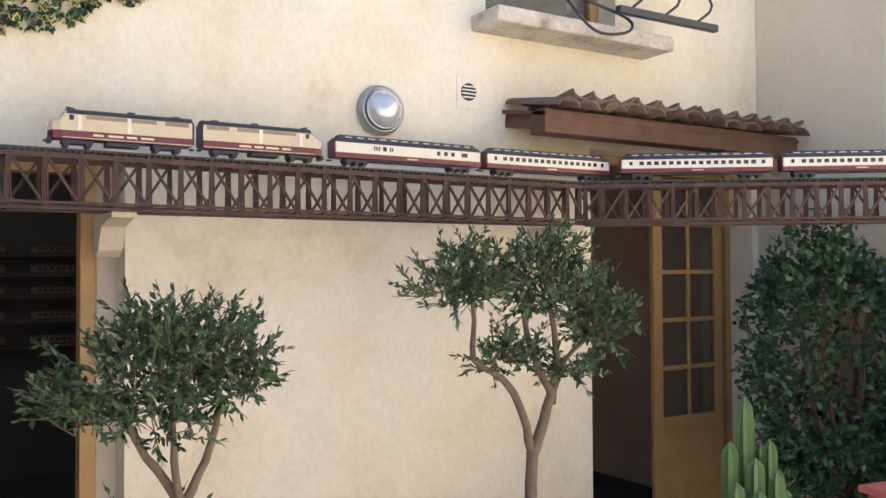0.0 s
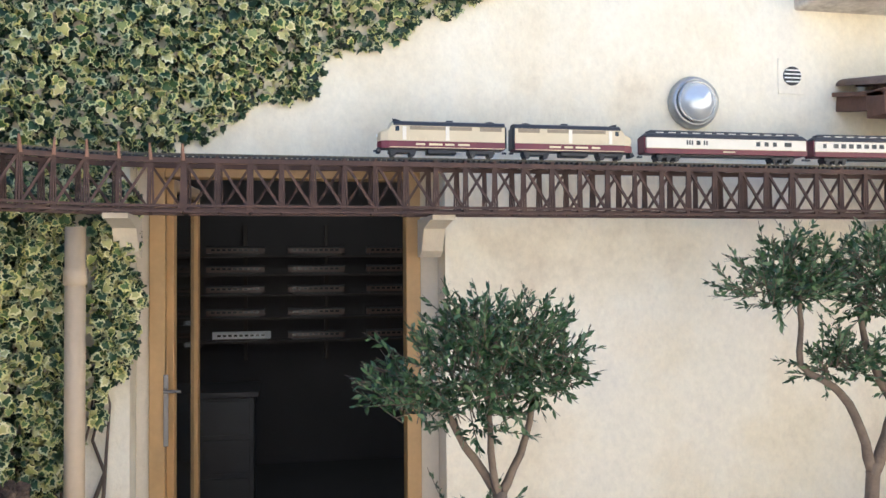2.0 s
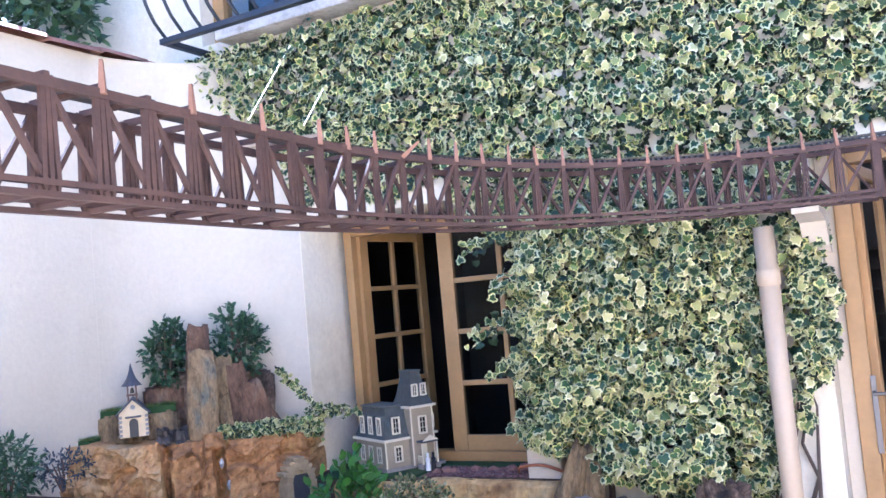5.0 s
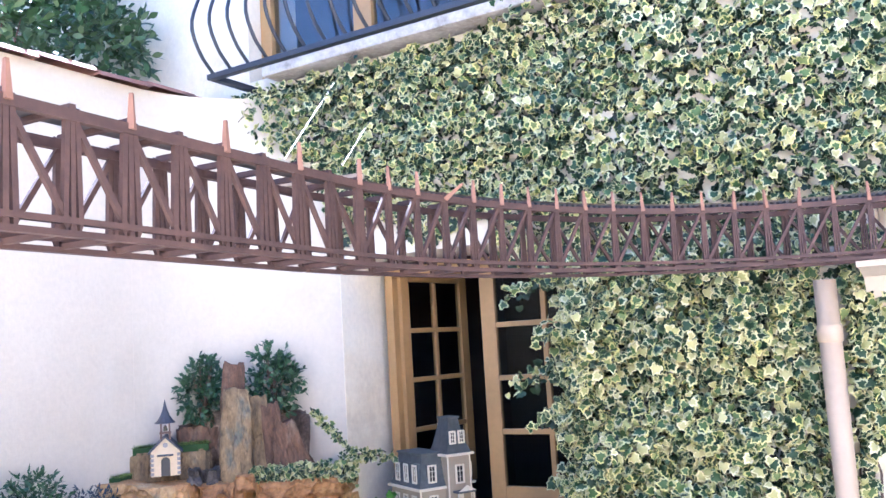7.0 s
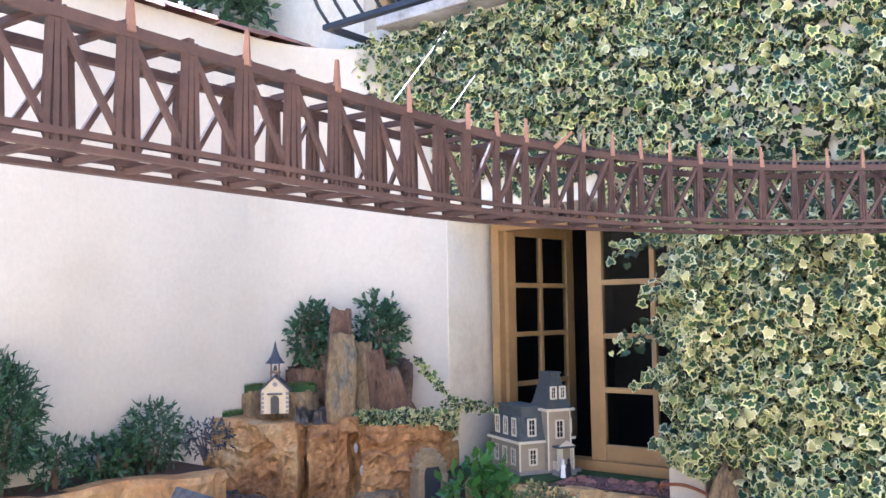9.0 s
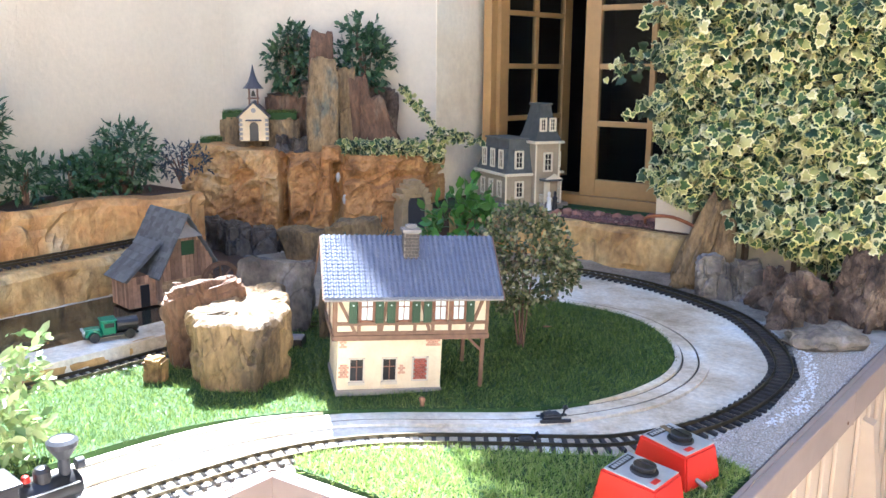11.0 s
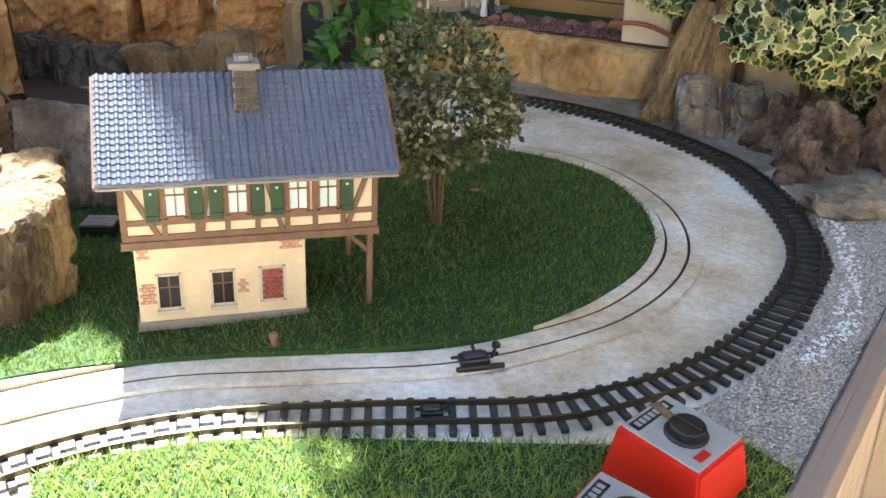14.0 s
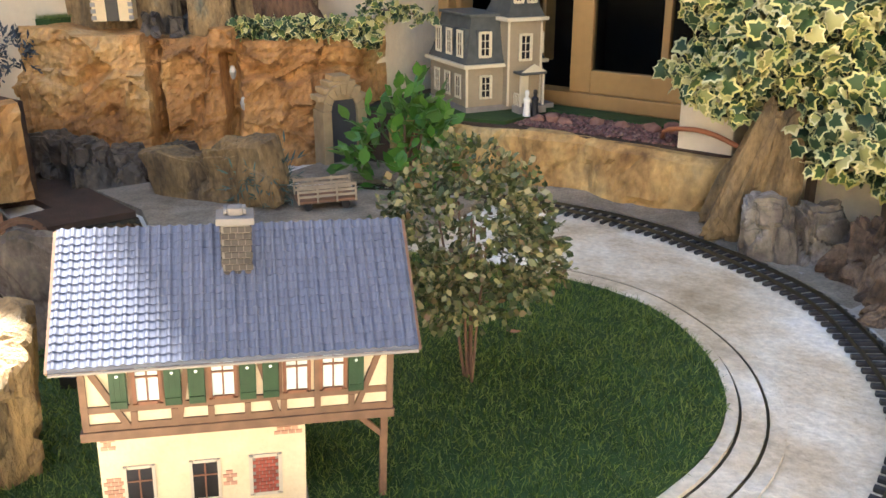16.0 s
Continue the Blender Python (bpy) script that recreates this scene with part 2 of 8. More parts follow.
def part(name, bm, material, parent, label="", smooth=False, at=None):
    ob = new(name, mesh_of(name, bm, material, smooth))
    ob.parent = parent
    if at is not None:
        ob.matrix_basis = at
    return tagged(ob, label)


def piece(name, me, parent, m):
    ob = new(name, me)
    ob.parent = parent
    ob.matrix_basis = m
    return ob


def box(x0, y0, z0, x1, y1, z1, bevel=0.0, bm=None):
    bm = bm or bmesh.new()
    r = bmesh.ops.create_cube(bm, size=1, matrix=Matrix.LocRotScale(((x0 + x1) / 2, (y0 + y1) / 2, (z0 + z1) / 2), None, (abs(x1 - x0), abs(y1 - y0), abs(z1 - z0))))
    if bevel:
        es = list({e for v in r["verts"] for e in v.link_edges})
        bmesh.ops.bevel(bm, geom=es, offset=bevel, segments=2, affect="EDGES", profile=0.5)
    return bm


def bar(a, b, w, h=None, bm=None, up=(0, 0, 1)):
    """A square bar from a to b, w wide and h high."""
    bm = bm or bmesh.new()
    a, b = Vector(a), Vector(b)
    d = b - a
    u = Vector(up)
    if abs(d.normalized().dot(u)) > 0.99:
        u = Vector((0, 1, 0))
    s = d.cross(u).normalized()
    n = s.cross(d).normalized()
    h = h or w
    vs = []
    for p in (a, b):
        for i, j in ((-1, -1), (1, -1), (1, 1), (-1, 1)):
            vs.append(bm.verts.new(p + s * (i * w / 2) + n * (j * h / 2)))
    for f in ((3, 2, 1, 0), (4, 5, 6, 7), (0, 1, 5, 4), (1, 2, 6, 5), (2, 3, 7, 6), (3, 0, 4, 7)):
        bm.faces.new([vs[i] for i in f])
    return bm


def tube(pts, radii, sides=8, bm=None, cap=True):
    """A round rod along pts; radii is one number or one for each point."""
    bm = bm or bmesh.new()
    pts = [Vector(p) for p in pts]
    if not isinstance(radii, (list, tuple)):
        radii = [radii] * len(pts)
    rings = []
    ref = Vector((0.31, 0.87, 0.37))
    for i, p in enumerate(pts):
        d = (pts[min(i + 1, len(pts) - 1)] - pts[max(i - 1, 0)]).normalized()
        s = d.cross(ref)
        if s.length < 0.1:
            s = d.cross(Vector((1, 0, 0)))
        s.normalize()
        n = d.cross(s)
        rings.append([bm.verts.new(p + (s * math.cos(2 * math.pi * k / sides) + n * math.sin(2 * math.pi * k / sides)) * radii[i]) for k in range(sides)])
    for a, b in zip(rings, rings[1:]):
        for k in range(sides):
            bm.faces.new((a[k], a[(k + 1) % sides], b[(k + 1) % sides], b[k]))
    if cap:
        bm.faces.new(rings[0][::-1])
        bm.faces.new(rings[-1])
    return bm


def lathe(profile, sides=20, bm=None, centre=(0, 0, 0)):
    """A turned body from (radius, height) pairs."""
    bm = bm or bmesh.new()
    cx, cy, cz = centre
    rings = []
    for r, z in profile:
        rings.append([bm.verts.new((cx + r * math.cos(2 * math.pi * k / sides), cy + r * math.sin(2 * math.pi * k / sides), cz + z)) for k in range(sides)])
    for a, b in zip(rings, rings[1:]):
        for k in range(sides):
            bm.faces.new((a[k], a[(k + 1) % sides], b[(k + 1) % sides], b[k]))
    if profile[0][0] > 1e-4:
        bm.faces.new(rings[0][::-1])
    if profile[-1][0] > 1e-4:
        bm.faces.new(rings[-1])
    return bm


def prism(outline, z0, z1, bm=None, bevel=0.0):
    """An upright body over a flat outline of (x, y) pairs, counter-clockwise."""
    bm = bm or bmesh.new()
    lo = [bm.verts.new((x, y, z0)) for x, y in outline]
    hi = [bm.verts.new((x, y, z1)) for x, y in outline]
    k = len(outline)
    fs = [bm.faces.new(lo[::-1]), bm.faces.new(hi)]
    for i in range(k):
        fs.append(bm.faces.new((lo[i], lo[(i + 1) % k], hi[(i + 1) % k], hi[i])))
    if bevel:
        es = [e for e in bm.edges if e.verts[0] in hi and e.verts[1] in hi]
        bmesh.ops.bevel(bm, geom=es, offset=bevel, segments=2, affect="EDGES")
    return bm


def ribbon(left, right, z, drop=0.02, bm=None):
    """A flat strip between two rows of (x, y), with a skirt."""
    bm = bm or bmesh.new()
    rows = []
    for (ax, ay), (bx, by) in zip(left, right):
        rows.append([bm.verts.new(c) for c in ((ax, ay, z - drop), (ax, ay, z), (bx, by, z), (bx, by, z - drop))])
    for a, b in zip(rows, rows[1:]):
        for i in range(3):
            bm.faces.new((a[i], a[i + 1], b[i + 1], b[i]))
    for r in (rows[0], rows[-1]):
        bm.faces.new(r)
    bmesh.ops.recalc_face_normals(bm, faces=bm.faces)
    return bm


def smooth_line(pts, step=0.03):
    """A Catmull-Rom line through pts, sampled at even steps."""
    p = [Vector(q) for q in pts]
    p = [p[0] * 2 - p[1]] + p + [p[-1] * 2 - p[-2]]
    raw = []
    for i in range(1, len(p) - 2):
        for k in range(24):
            t = k / 24
            a, b, c, d = p[i - 1], p[i], p[i + 1], p[i + 2]
            raw.append(0.5 * (2 * b + (c - a) * t + (2 * a - 5 * b + 4 * c - d) * t * t + (3 * b - a - 3 * c + d) * t ** 3))
    raw.append(p[-2])
    out, need = [raw[0]], step
    for a, b in zip(raw, raw[1:]):
        seg = (b - a).length
        while need <= seg:
            out.append(a.lerp(b, need / seg))
            need += step
        need -= seg
    return out


def facets_at(q, seed):
    """Height of a chiselled surface at q: each cell of a loose net is a tilted plane."""
    dist, pts = noise.voronoi(q)
    c = pts[0]
    t = noise.cell_vector(c * 7.3 + Vector((seed, seed * 2, 0)))
    return 0.55 * (noise.cell(c * 5.1 + Vector((0, seed, 3))) - 0.5) + 0.9 * (q - c).dot((t - Vector((0.5, 0.5, 0.5)))) - 0.35 * max(0.0, 0.10 - (dist[1] - dist[0])) * 10


def rock(size, seed, facets=3, rough=0.25, strata=None, flat_top=None, cuts_n=9):
    """A broken stone: a dense ball pushed out by noise, cut flat where it lies."""
    bm = bmesh.new()
    bmesh.ops.create_icosphere(bm, subdivisions=facets, radius=1)
    rng = random.Random(seed)
    cuts = [Vector((rng.uniform(-1, 1), rng.uniform(-1, 1), rng.uniform(-0.6, 1))).normalized() for _ in range(cuts_n)]
    lim = [rng.uniform(0.62, 0.88) for _ in cuts]
    off = Vector((seed * 7.3, seed * 3.1, seed * 1.7))
    for v in bm.verts:
        for c, d in zip(cuts, lim):
            k = v.co.dot(c)
            if k > d:
                v.co -= c * (k - d)
        f = noise.fractal(v.co * 2.2 + off, 0.9, 2.1, 4)
        v.co *= 1 + rough * f
        if strata:
            v.co += v.co.normalized() * rough * 0.5 * noise.noise(Vector((v.co.x * strata[0], v.co.y * strata[1], v.co.z * strata[2])) + off)
        if flat_top is not None and v.co.z > flat_top:
            v.co.z = flat_top + (v.co.z - flat_top) * 0.12
        if v.co.z < -0.55:
            v.co.z = -0.55
        v.co.x, v.co.y, v.co.z = v.co.x * size[0], v.co.y * size[1], (v.co.z + 0.55) * size[2]
    return bm
# ---- the courtyard: ground, walls, openings ----
W = 3.80          # face of the main wall
XL = -3.8         # face of the garden wall
XR = 4.59         # face of the far side wall
TABLE = 0.69      # top of the raised garden


def wall_with_holes(x0, x1, z0, z1, y0, y1, holes):
    """A wall along x of depth y0..y1 with rectangular holes (x0, x1, z0, z1)."""
    xs = sorted({x0, x1, *[h[0] for h in holes], *[h[1] for h in holes]})
    zs = sorted({z0, z1, *[h[2] for h in holes], *[h[3] for h in holes]})
    bm = bmesh.new()
    solid = {}
    for i in range(len(xs) - 1):
        for j in range(len(zs) - 1):
            cx, cz = (xs[i] + xs[i + 1]) / 2, (zs[j] + zs[j + 1]) / 2
            solid[i, j] = not any(h[0] < cx < h[1] and h[2] < cz < h[3] for h in holes)
    def quad(a, b, c, d):
        bm.faces.new([bm.verts.new(p) for p in (a, b, c, d)])
    for (i, j), s in solid.items():
        if not s:
            continue
        a, b, c, d = xs[i], xs[i + 1], zs[j], zs[j + 1]
        quad((a, y0, c), (b, y0, c), (b, y0, d), (a, y0, d))
        quad((b, y1, c), (a, y1, c), (a, y1, d), (b, y1, d))
        if not solid.get((i - 1, j)):
            quad((a, y1, c), (a, y0, c), (a, y0, d), (a, y1, d))
        if not solid.get((i + 1, j)):
            quad((b, y0, c), (b, y1, c), (b, y1, d), (b, y0, d))
        if not solid.get((i, j - 1)):
            quad((a, y0, c), (a, y1, c), (b, y1, c), (b, y0, c))
        if not solid.get((i, j + 1)):
            quad((a, y0, d), (b, y0, d), (b, y1, d), (a, y1, d))
    bmesh.ops.remove_doubles(bm, verts=bm.verts, dist=1e-5)
    return bm


thing("ground", box(-30, -30, -0.3, 30, 30, 0), M_PAVE, "worn grey paving of the courtyard", "ground", kind="structure")
M_STEEL_ = mat("spot_rim_steel", (0.5, 0.5, 0.5), 0.3, metal=1.0)
D1 = (-0.60, 0.695, 0.02, 2.12)       # door to the dark room
D2 = (3.18, 4.53, 0.02, 2.32)        # glazed door
WIN = (-3.08, -1.62, 0.0, 2.13)      # niche of the garden window
UP = (2.48, 3.38, 2.90, 4.5)         # upper window
UPL = (-3.66, -2.25, 3.2, 5.0)        # window behind the balcony
thing("wall_main", wall_with_holes(-9.0, XR + 2.0, 0, 5.25, W, W + 0.42, [D1, D2, WIN, UP, UPL]), M_PLASTER, "cream rough plastered house wall", "wall", kind="structure")
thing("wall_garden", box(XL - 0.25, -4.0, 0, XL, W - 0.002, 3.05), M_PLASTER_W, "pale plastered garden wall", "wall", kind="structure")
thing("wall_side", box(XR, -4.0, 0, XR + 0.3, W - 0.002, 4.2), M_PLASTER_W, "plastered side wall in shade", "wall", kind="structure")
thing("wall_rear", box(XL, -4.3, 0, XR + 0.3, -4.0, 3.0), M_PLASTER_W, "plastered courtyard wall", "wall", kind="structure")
# added block out of view, outlined so its shadow edge crosses the model roof
shade_outline = [(-4.25, 5.249), (-4.25, 5.42), (-4.13, 5.345), (-4.03, 5.29), (-3.88, 5.265), (-3.78, 5.249)]
vg = bmesh.new()
va, vb = [[vg.verts.new((x, y, z)) for x, z in shade_outline] for y in (W + 0.02, W + 0.12)]
vg.faces.new(va), vg.faces.new(vb[::-1])
for k in range(len(shade_outline)):
    vg.faces.new((va[k], vb[k], vb[(k + 1) % len(shade_outline)], va[(k + 1) % len(shade_outline)]))
bmesh.ops.recalc_face_normals(vg, faces=vg.faces)
thing("wall_shade_block", vg, M_PLASTER, "unseen stepped block added on the wall top to shade the model roof", "wall", kind="structure")
cove = bmesh.new()
CR = 0.716
ring = [(XL + CR - (CR - 0.0008) * math.cos(a), W - CR + (CR - 0.0008) * math.sin(a)) for a in [math.pi / 2 * k / 48 for k in range(49)]]
outer = [(XL - 0.001, W - CR), (XL - 0.001, W - 0.001), (XL + CR, W - 0.001)]
loop_ = ring + outer[::-1]
lo_, hi_ = [[cove.verts.new((x, y, z)) for x, y in loop_] for z in (0, 3.049)]
for k in range(len(lo_)):
    cove.faces.new((lo_[k], lo_[(k + 1) % len(lo_)], hi_[(k + 1) % len(lo_)], hi_[k]))
cove.faces.new(lo_[::-1]), cove.faces.new(hi_)
bmesh.ops.recalc_face_normals(cove, faces=cove.faces)
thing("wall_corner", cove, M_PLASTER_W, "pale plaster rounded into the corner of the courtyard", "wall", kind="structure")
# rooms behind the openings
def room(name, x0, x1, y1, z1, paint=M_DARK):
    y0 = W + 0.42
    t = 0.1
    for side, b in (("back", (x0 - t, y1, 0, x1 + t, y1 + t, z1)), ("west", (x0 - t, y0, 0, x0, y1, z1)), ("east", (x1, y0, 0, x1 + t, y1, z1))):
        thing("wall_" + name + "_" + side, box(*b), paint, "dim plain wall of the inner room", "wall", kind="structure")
    thing("floor_" + name, box(x0, y0, -0.05, x1, y1, 0.012), M_DARK, "floor coloured near black like an unlit room", "floor", kind="structure")
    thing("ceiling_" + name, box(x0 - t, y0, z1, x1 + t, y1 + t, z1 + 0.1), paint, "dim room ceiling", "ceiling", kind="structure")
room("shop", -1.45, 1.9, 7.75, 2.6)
M_BULB = bpy.data.materials.new("warm_spot_glow")
M_BULB.use_nodes = True
M_BULB.node_tree.nodes["Principled BSDF"].inputs["Emission Color"].default_value = (1, 0.9, 0.75, 1)
M_BULB.node_tree.nodes["Principled BSDF"].inputs["Emission Strength"].default_value = 12
for x, y in ((-0.5, 5.2), (0.5, 5.2), (-0.3, 6.6), (0.9, 6.6)):
    sp = base("ceiling_spot", "small lit ceiling spotlight in the train room", "lamp", "ceiling spotlights", at=pose(x, y, 2.598))
    part("rim", lathe([(0.045, 0), (0.045, -0.012), (0.034, -0.012), (0.034, 0)], 20), M_STEEL_, sp)
    part("bulb", lathe([(0, -0.008), (0.03, -0.006), (0.033, 0)], 16), M_BULB, sp, "glowing bulb")
for x, y in ((0.0, 5.2), (0.3, 6.5)):
    lt = new("spot_light", bpy.data.lights.new("spot_light", "POINT"))
    lt.data.energy, lt.data.color, lt.data.shadow_soft_size = 0.9, (1, 0.88, 0.7), 0.08
    lt.location = (x, y, 2.45)
room("hall", 2.4, 4.7, 6.8, 2.6, M_HALL)
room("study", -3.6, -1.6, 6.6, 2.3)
# flat near-black slabs replace the unlit rooms behind the two upper windows
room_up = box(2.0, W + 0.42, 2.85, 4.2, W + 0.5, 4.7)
thing("wall_upper_room", room_up, M_DARK, "near-black slab standing in for the unlit upper room", "wall", kind="structure")
thing("wall_balcony_room", box(-3.9, W + 0.42, 3.15, -2.0, W + 0.5, 5.1), M_DARK, "near-black slab standing in for the unlit balcony room", "wall", kind="structure")
# ---- the railway bridge along the house wall ----
def bridge_line():
    """Points along the bridge's middle, from the side wall round to the open end."""
    pts = []
    a, b = Vector((XR, 2.19)), Vector((2.82, 3.50))
    n = 18
    for i in range(n):
        pts.append(a.lerp(b, i / n))
    n = 26
    for i in range(n):
        pts.append(b.lerp(Vector((-0.36, 3.50)), i / n))
    n = 16
    for i in range(n):
        w = radians(90 + 90 * i / n)
        pts.append(Vector((-0.36 + 1.25 * math.cos(w), 1.90 + 1.60 * math.sin(w))))
    n = 22
    for i in range(n + 1):
        pts.append(Vector((-1.61, 1.90)).lerp(Vector((-1.46, -0.6)), i / n))
    run, out = 0.0, []
    for i, p in enumerate(pts):
        if i:
            run += (p - pts[i - 1]).length
        out.append((p, run))
    return [(p.x, p.y, 0.0, s) for p, s in out]


LINE = bridge_line()
B_TOP, B_LOW, B_W = 2.060, 1.878, 0.083   # chord middles and half width


def on_bridge(s):
    """Place, heading and drop at the run s along the bridge."""
    for (x0, y0, z0, s0), (x1, y1, z1, s1) in zip(LINE, LINE[1:]):
        if s0 <= s <= s1 + 1e-6:
            k = (s - s0) / (s1 - s0)
            return Vector((x0 + (x1 - x0) * k, y0 + (y1 - y0) * k, z0 + (z1 - z0) * k))
    return Vector(LINE[-1][:3])


def way_at(s):
    d = on_bridge(min(s + 0.06, LINE[-1][3])) - on_bridge(max(s - 0.06, 0))
    return Vector((d.x, d.y, 0)).normalized()


RUN = LINE[-1][3]
S_KINK, S_CURVE, S_END = LINE[18][3], LINE[44][3], LINE[60][3]


def seat(a, b, size):
    """Pose that stretches a unit bar along z from a to b."""
    a, b = Vector(a), Vector(b)
    d = b - a
    q = d.to_track_quat("Z", "Y")
    return Matrix.LocRotScale(a.lerp(b, 0.5), q, (size[0], size[1], d.length))


unit_bar = mesh_of("truss_bar", box(-0.5, -0.5, -0.5, 0.5, 0.5, 0.5), M_BRIDGE)
bundle_bm = bmesh.new()
for dx, lean in ((-0.34, 0.10), (0.0, 0.0), (0.34, -0.10)):
    bar((dx * 2.0, 0, -0.5), (dx * 1.3 + lean * 0.3, 0.02, 0.5), 0.40, 0.9, bm=bundle_bm, up=(0, 1, 0))
bundle = mesh_of("post_bundle", bundle_bm, M_BRIDGE)
peg_bm = bmesh.new()
v = [peg_bm.verts.new(p) for p in ((-.006, -.006, 0), (.006, -.006, 0), (.006, .006, 0), (-.006, .006, 0), (-.003, -.003, .062), (.003, -.003, .062), (.003, .003, .062), (-.003, .003, .062))]
for f in ((3, 2, 1, 0), (4, 5, 6, 7), (0, 1, 5, 4), (1, 2, 6, 5), (2, 3, 7, 6), (3, 0, 4, 7)):
    peg_bm.faces.new([v[i] for i in f])
peg_mesh = mesh_of("peg", peg_bm, M_FLAG)


def truss_section(s0, s1, label, flip=False, pegs=0, wide=0.0135):
    b = base("truss_bridge", label, "model bridge", "bridge sections", at=Matrix.Translation(on_bridge(s0) + Vector((0, 0, B_LOW))))
    inv = b.matrix_basis.inverted()
    n = max(1, round((s1 - s0) / 0.116))
    ss = [s0 + (s1 - s0) * i / n for i in range(n + 1)]
    def at(s, side, z):
        p, d = on_bridge(s), way_at(min(max(s, s0 + 0.061), s1 - 0.061))
        q = Vector((-d.y, d.x, 0)) * side * B_W
        return Vector((p.x + q.x, p.y + q.y, p.z + z))
    rng = random.Random(round(s0 * 10))
    for side in (-1, 1):
        for name, z, w, h in (("top_chord", B_TOP - 0.004, 0.014, 0.018), ("bottom_chord", B_LOW + 0.012, 0.014, 0.010), ("lower_rail", B_LOW - 0.008, 0.016, 0.010)):
            bm = bmesh.new()
            rings = []
            for a in ss:
                p, o = at(a, side, z), (at(a, side, z) - at(a, 0, z)).normalized() * w / 2
                rings.append([bm.verts.new(inv @ (p + o * i + Vector((0, 0, j * h / 2)))) for i, j in ((-1, -1), (1, -1), (1, 1), (-1, 1))])
            for r0, r1 in zip(rings, rings[1:]):
                for i in range(4):
                    bm.faces.new((r0[i], r0[(i + 1) % 4], r1[(i + 1) % 4], r1[i]))
            bm.faces.new(rings[0][::-1])
            bm.faces.new(rings[-1])
            bmesh.ops.recalc_face_normals(bm, faces=bm.faces)
            part(name, bm, M_BRIDGE, b)
        for i, s in enumerate(ss):
            mid = at(s, side, (B_LOW + B_TOP) / 2)
            piece("post", bundle, b, inv @ Matrix.LocRotScale(mid, Euler((0, 0, math.atan2(way_at(s).y, way_at(s).x))), (wide * rng.uniform(0.9, 1.15), 0.010, B_TOP - B_LOW)))
        for i, (a, c) in enumerate(zip(ss, ss[1:])):
            up = (side < 0) != flip
            p, q = (at(a, side * 0.98, B_LOW), at(c, side * 0.98, B_TOP)) if up else (at(a, side * 0.98, B_TOP), at(c, side * 0.98, B_LOW))
            piece("diagonal", unit_bar, b, inv @ seat(p, q, (0.008, 0.010)))
    for i, s in enumerate(ss):
        piece("cross_tie", unit_bar, b, inv @ seat(at(s, -1.05, B_LOW - 0.002), at(s, 1.05, B_LOW - 0.002), (0.012, 0.010)))
        piece("cross_beam", unit_bar, b, inv @ seat(at(s, -1.05, B_TOP + 0.008), at(s, 1.05, B_TOP + 0.008), (0.012, 0.012)))
        if pegs and i % pegs == 0:
            tilt = rng.uniform(-0.06, 0.06) if i != n - 3 else 0.9
            piece("peg", peg_mesh, b, inv @ Matrix.LocRotScale(at(s, 1.08, B_TOP - 0.005), Euler((tilt * 0.4, tilt, rng.uniform(0, 1))), (1.05, 1.05, 1.0)))
    return b


truss_section(0.02, S_KINK - 0.012, "rusty brown steel lattice bridge running to the side wall")
truss_section(S_KINK + 0.008, S_CURVE - 0.006, "rusty brown steel lattice bridge on brackets along the house wall", True)
truss_section(S_CURVE + 0.004, S_END - 0.004, "curved brown lattice bridge with wooden pegs along its edge", False, 1)
truss_section(S_END + 0.004, RUN, "brown lattice bridge with a few wooden pegs over the garden", True, 2, 0.023)
M_DTRIMWOOD = mat("pale_raw_wood", (0.42, 0.33, 0.22), 0.8, var=0.25, scale=30)
# track on the bridge
trk = base("bridge_track", "dark model railway track on the lattice bridge", "model track", at=pose(0, 0, B_TOP + 0.02))
sl, ra, deck = bmesh.new(), [bmesh.new(), bmesh.new()], bmesh.new()
s = 0.03
prev = None
while s < RUN:
    p, d = on_bridge(s), way_at(s)
    q = Vector((-d.y, d.x, 0))
    bar(p - q * 0.033, p + q * 0.033, 0.011, 0.008, bm=sl)
    if prev is None or s - prev > 0.08:
        if prev is not None:
            p0, d0 = on_bridge(prev), way_at(prev)
            q0 = Vector((-d0.y, d0.x, 0))
            for k in (0, 1):
                o = 0.016 * (2 * k - 1)
                bar(p0 + q0 * o + Vector((0, 0, 0.008)), p + q * o + Vector((0, 0, 0.008)), 0.003, 0.007, bm=ra[k])
            bar(p0 - Vector((0, 0, 0.006)), p - Vector((0, 0, 0.006)), 0.052, 0.005, bm=deck)
        prev = s
    s += 0.0215
tagged(part("sleeper_row", sl, M_TRACK, trk), kind="stuff")
for r in ra:
    part("rail", r, M_RAIL, trk)
tagged(part("roadbed", deck, M_TRACK, trk), kind="stuff")
# stays of thin wire
for a, c in (((-1.50, 1.62, 2.07), (-2.89, W, 3.24)), ((-1.46, 1.76, 2.07), (-2.65, W, 3.04))):
    thing("stay_wire", tube([a, c], 0.0010, 5), M_RAIL, "thin pale stay wire from the bridge to the wall", "wire", "stay wires")
thing("clamp_bar", bar((-1.77, 1.885, B_TOP + 0.028), (-1.55, 1.955, B_TOP + 0.028), 0.022, 0.012), M_DTRIMWOOD, "pale wooden bar laid across the joint of the bridge", "wooden bar")
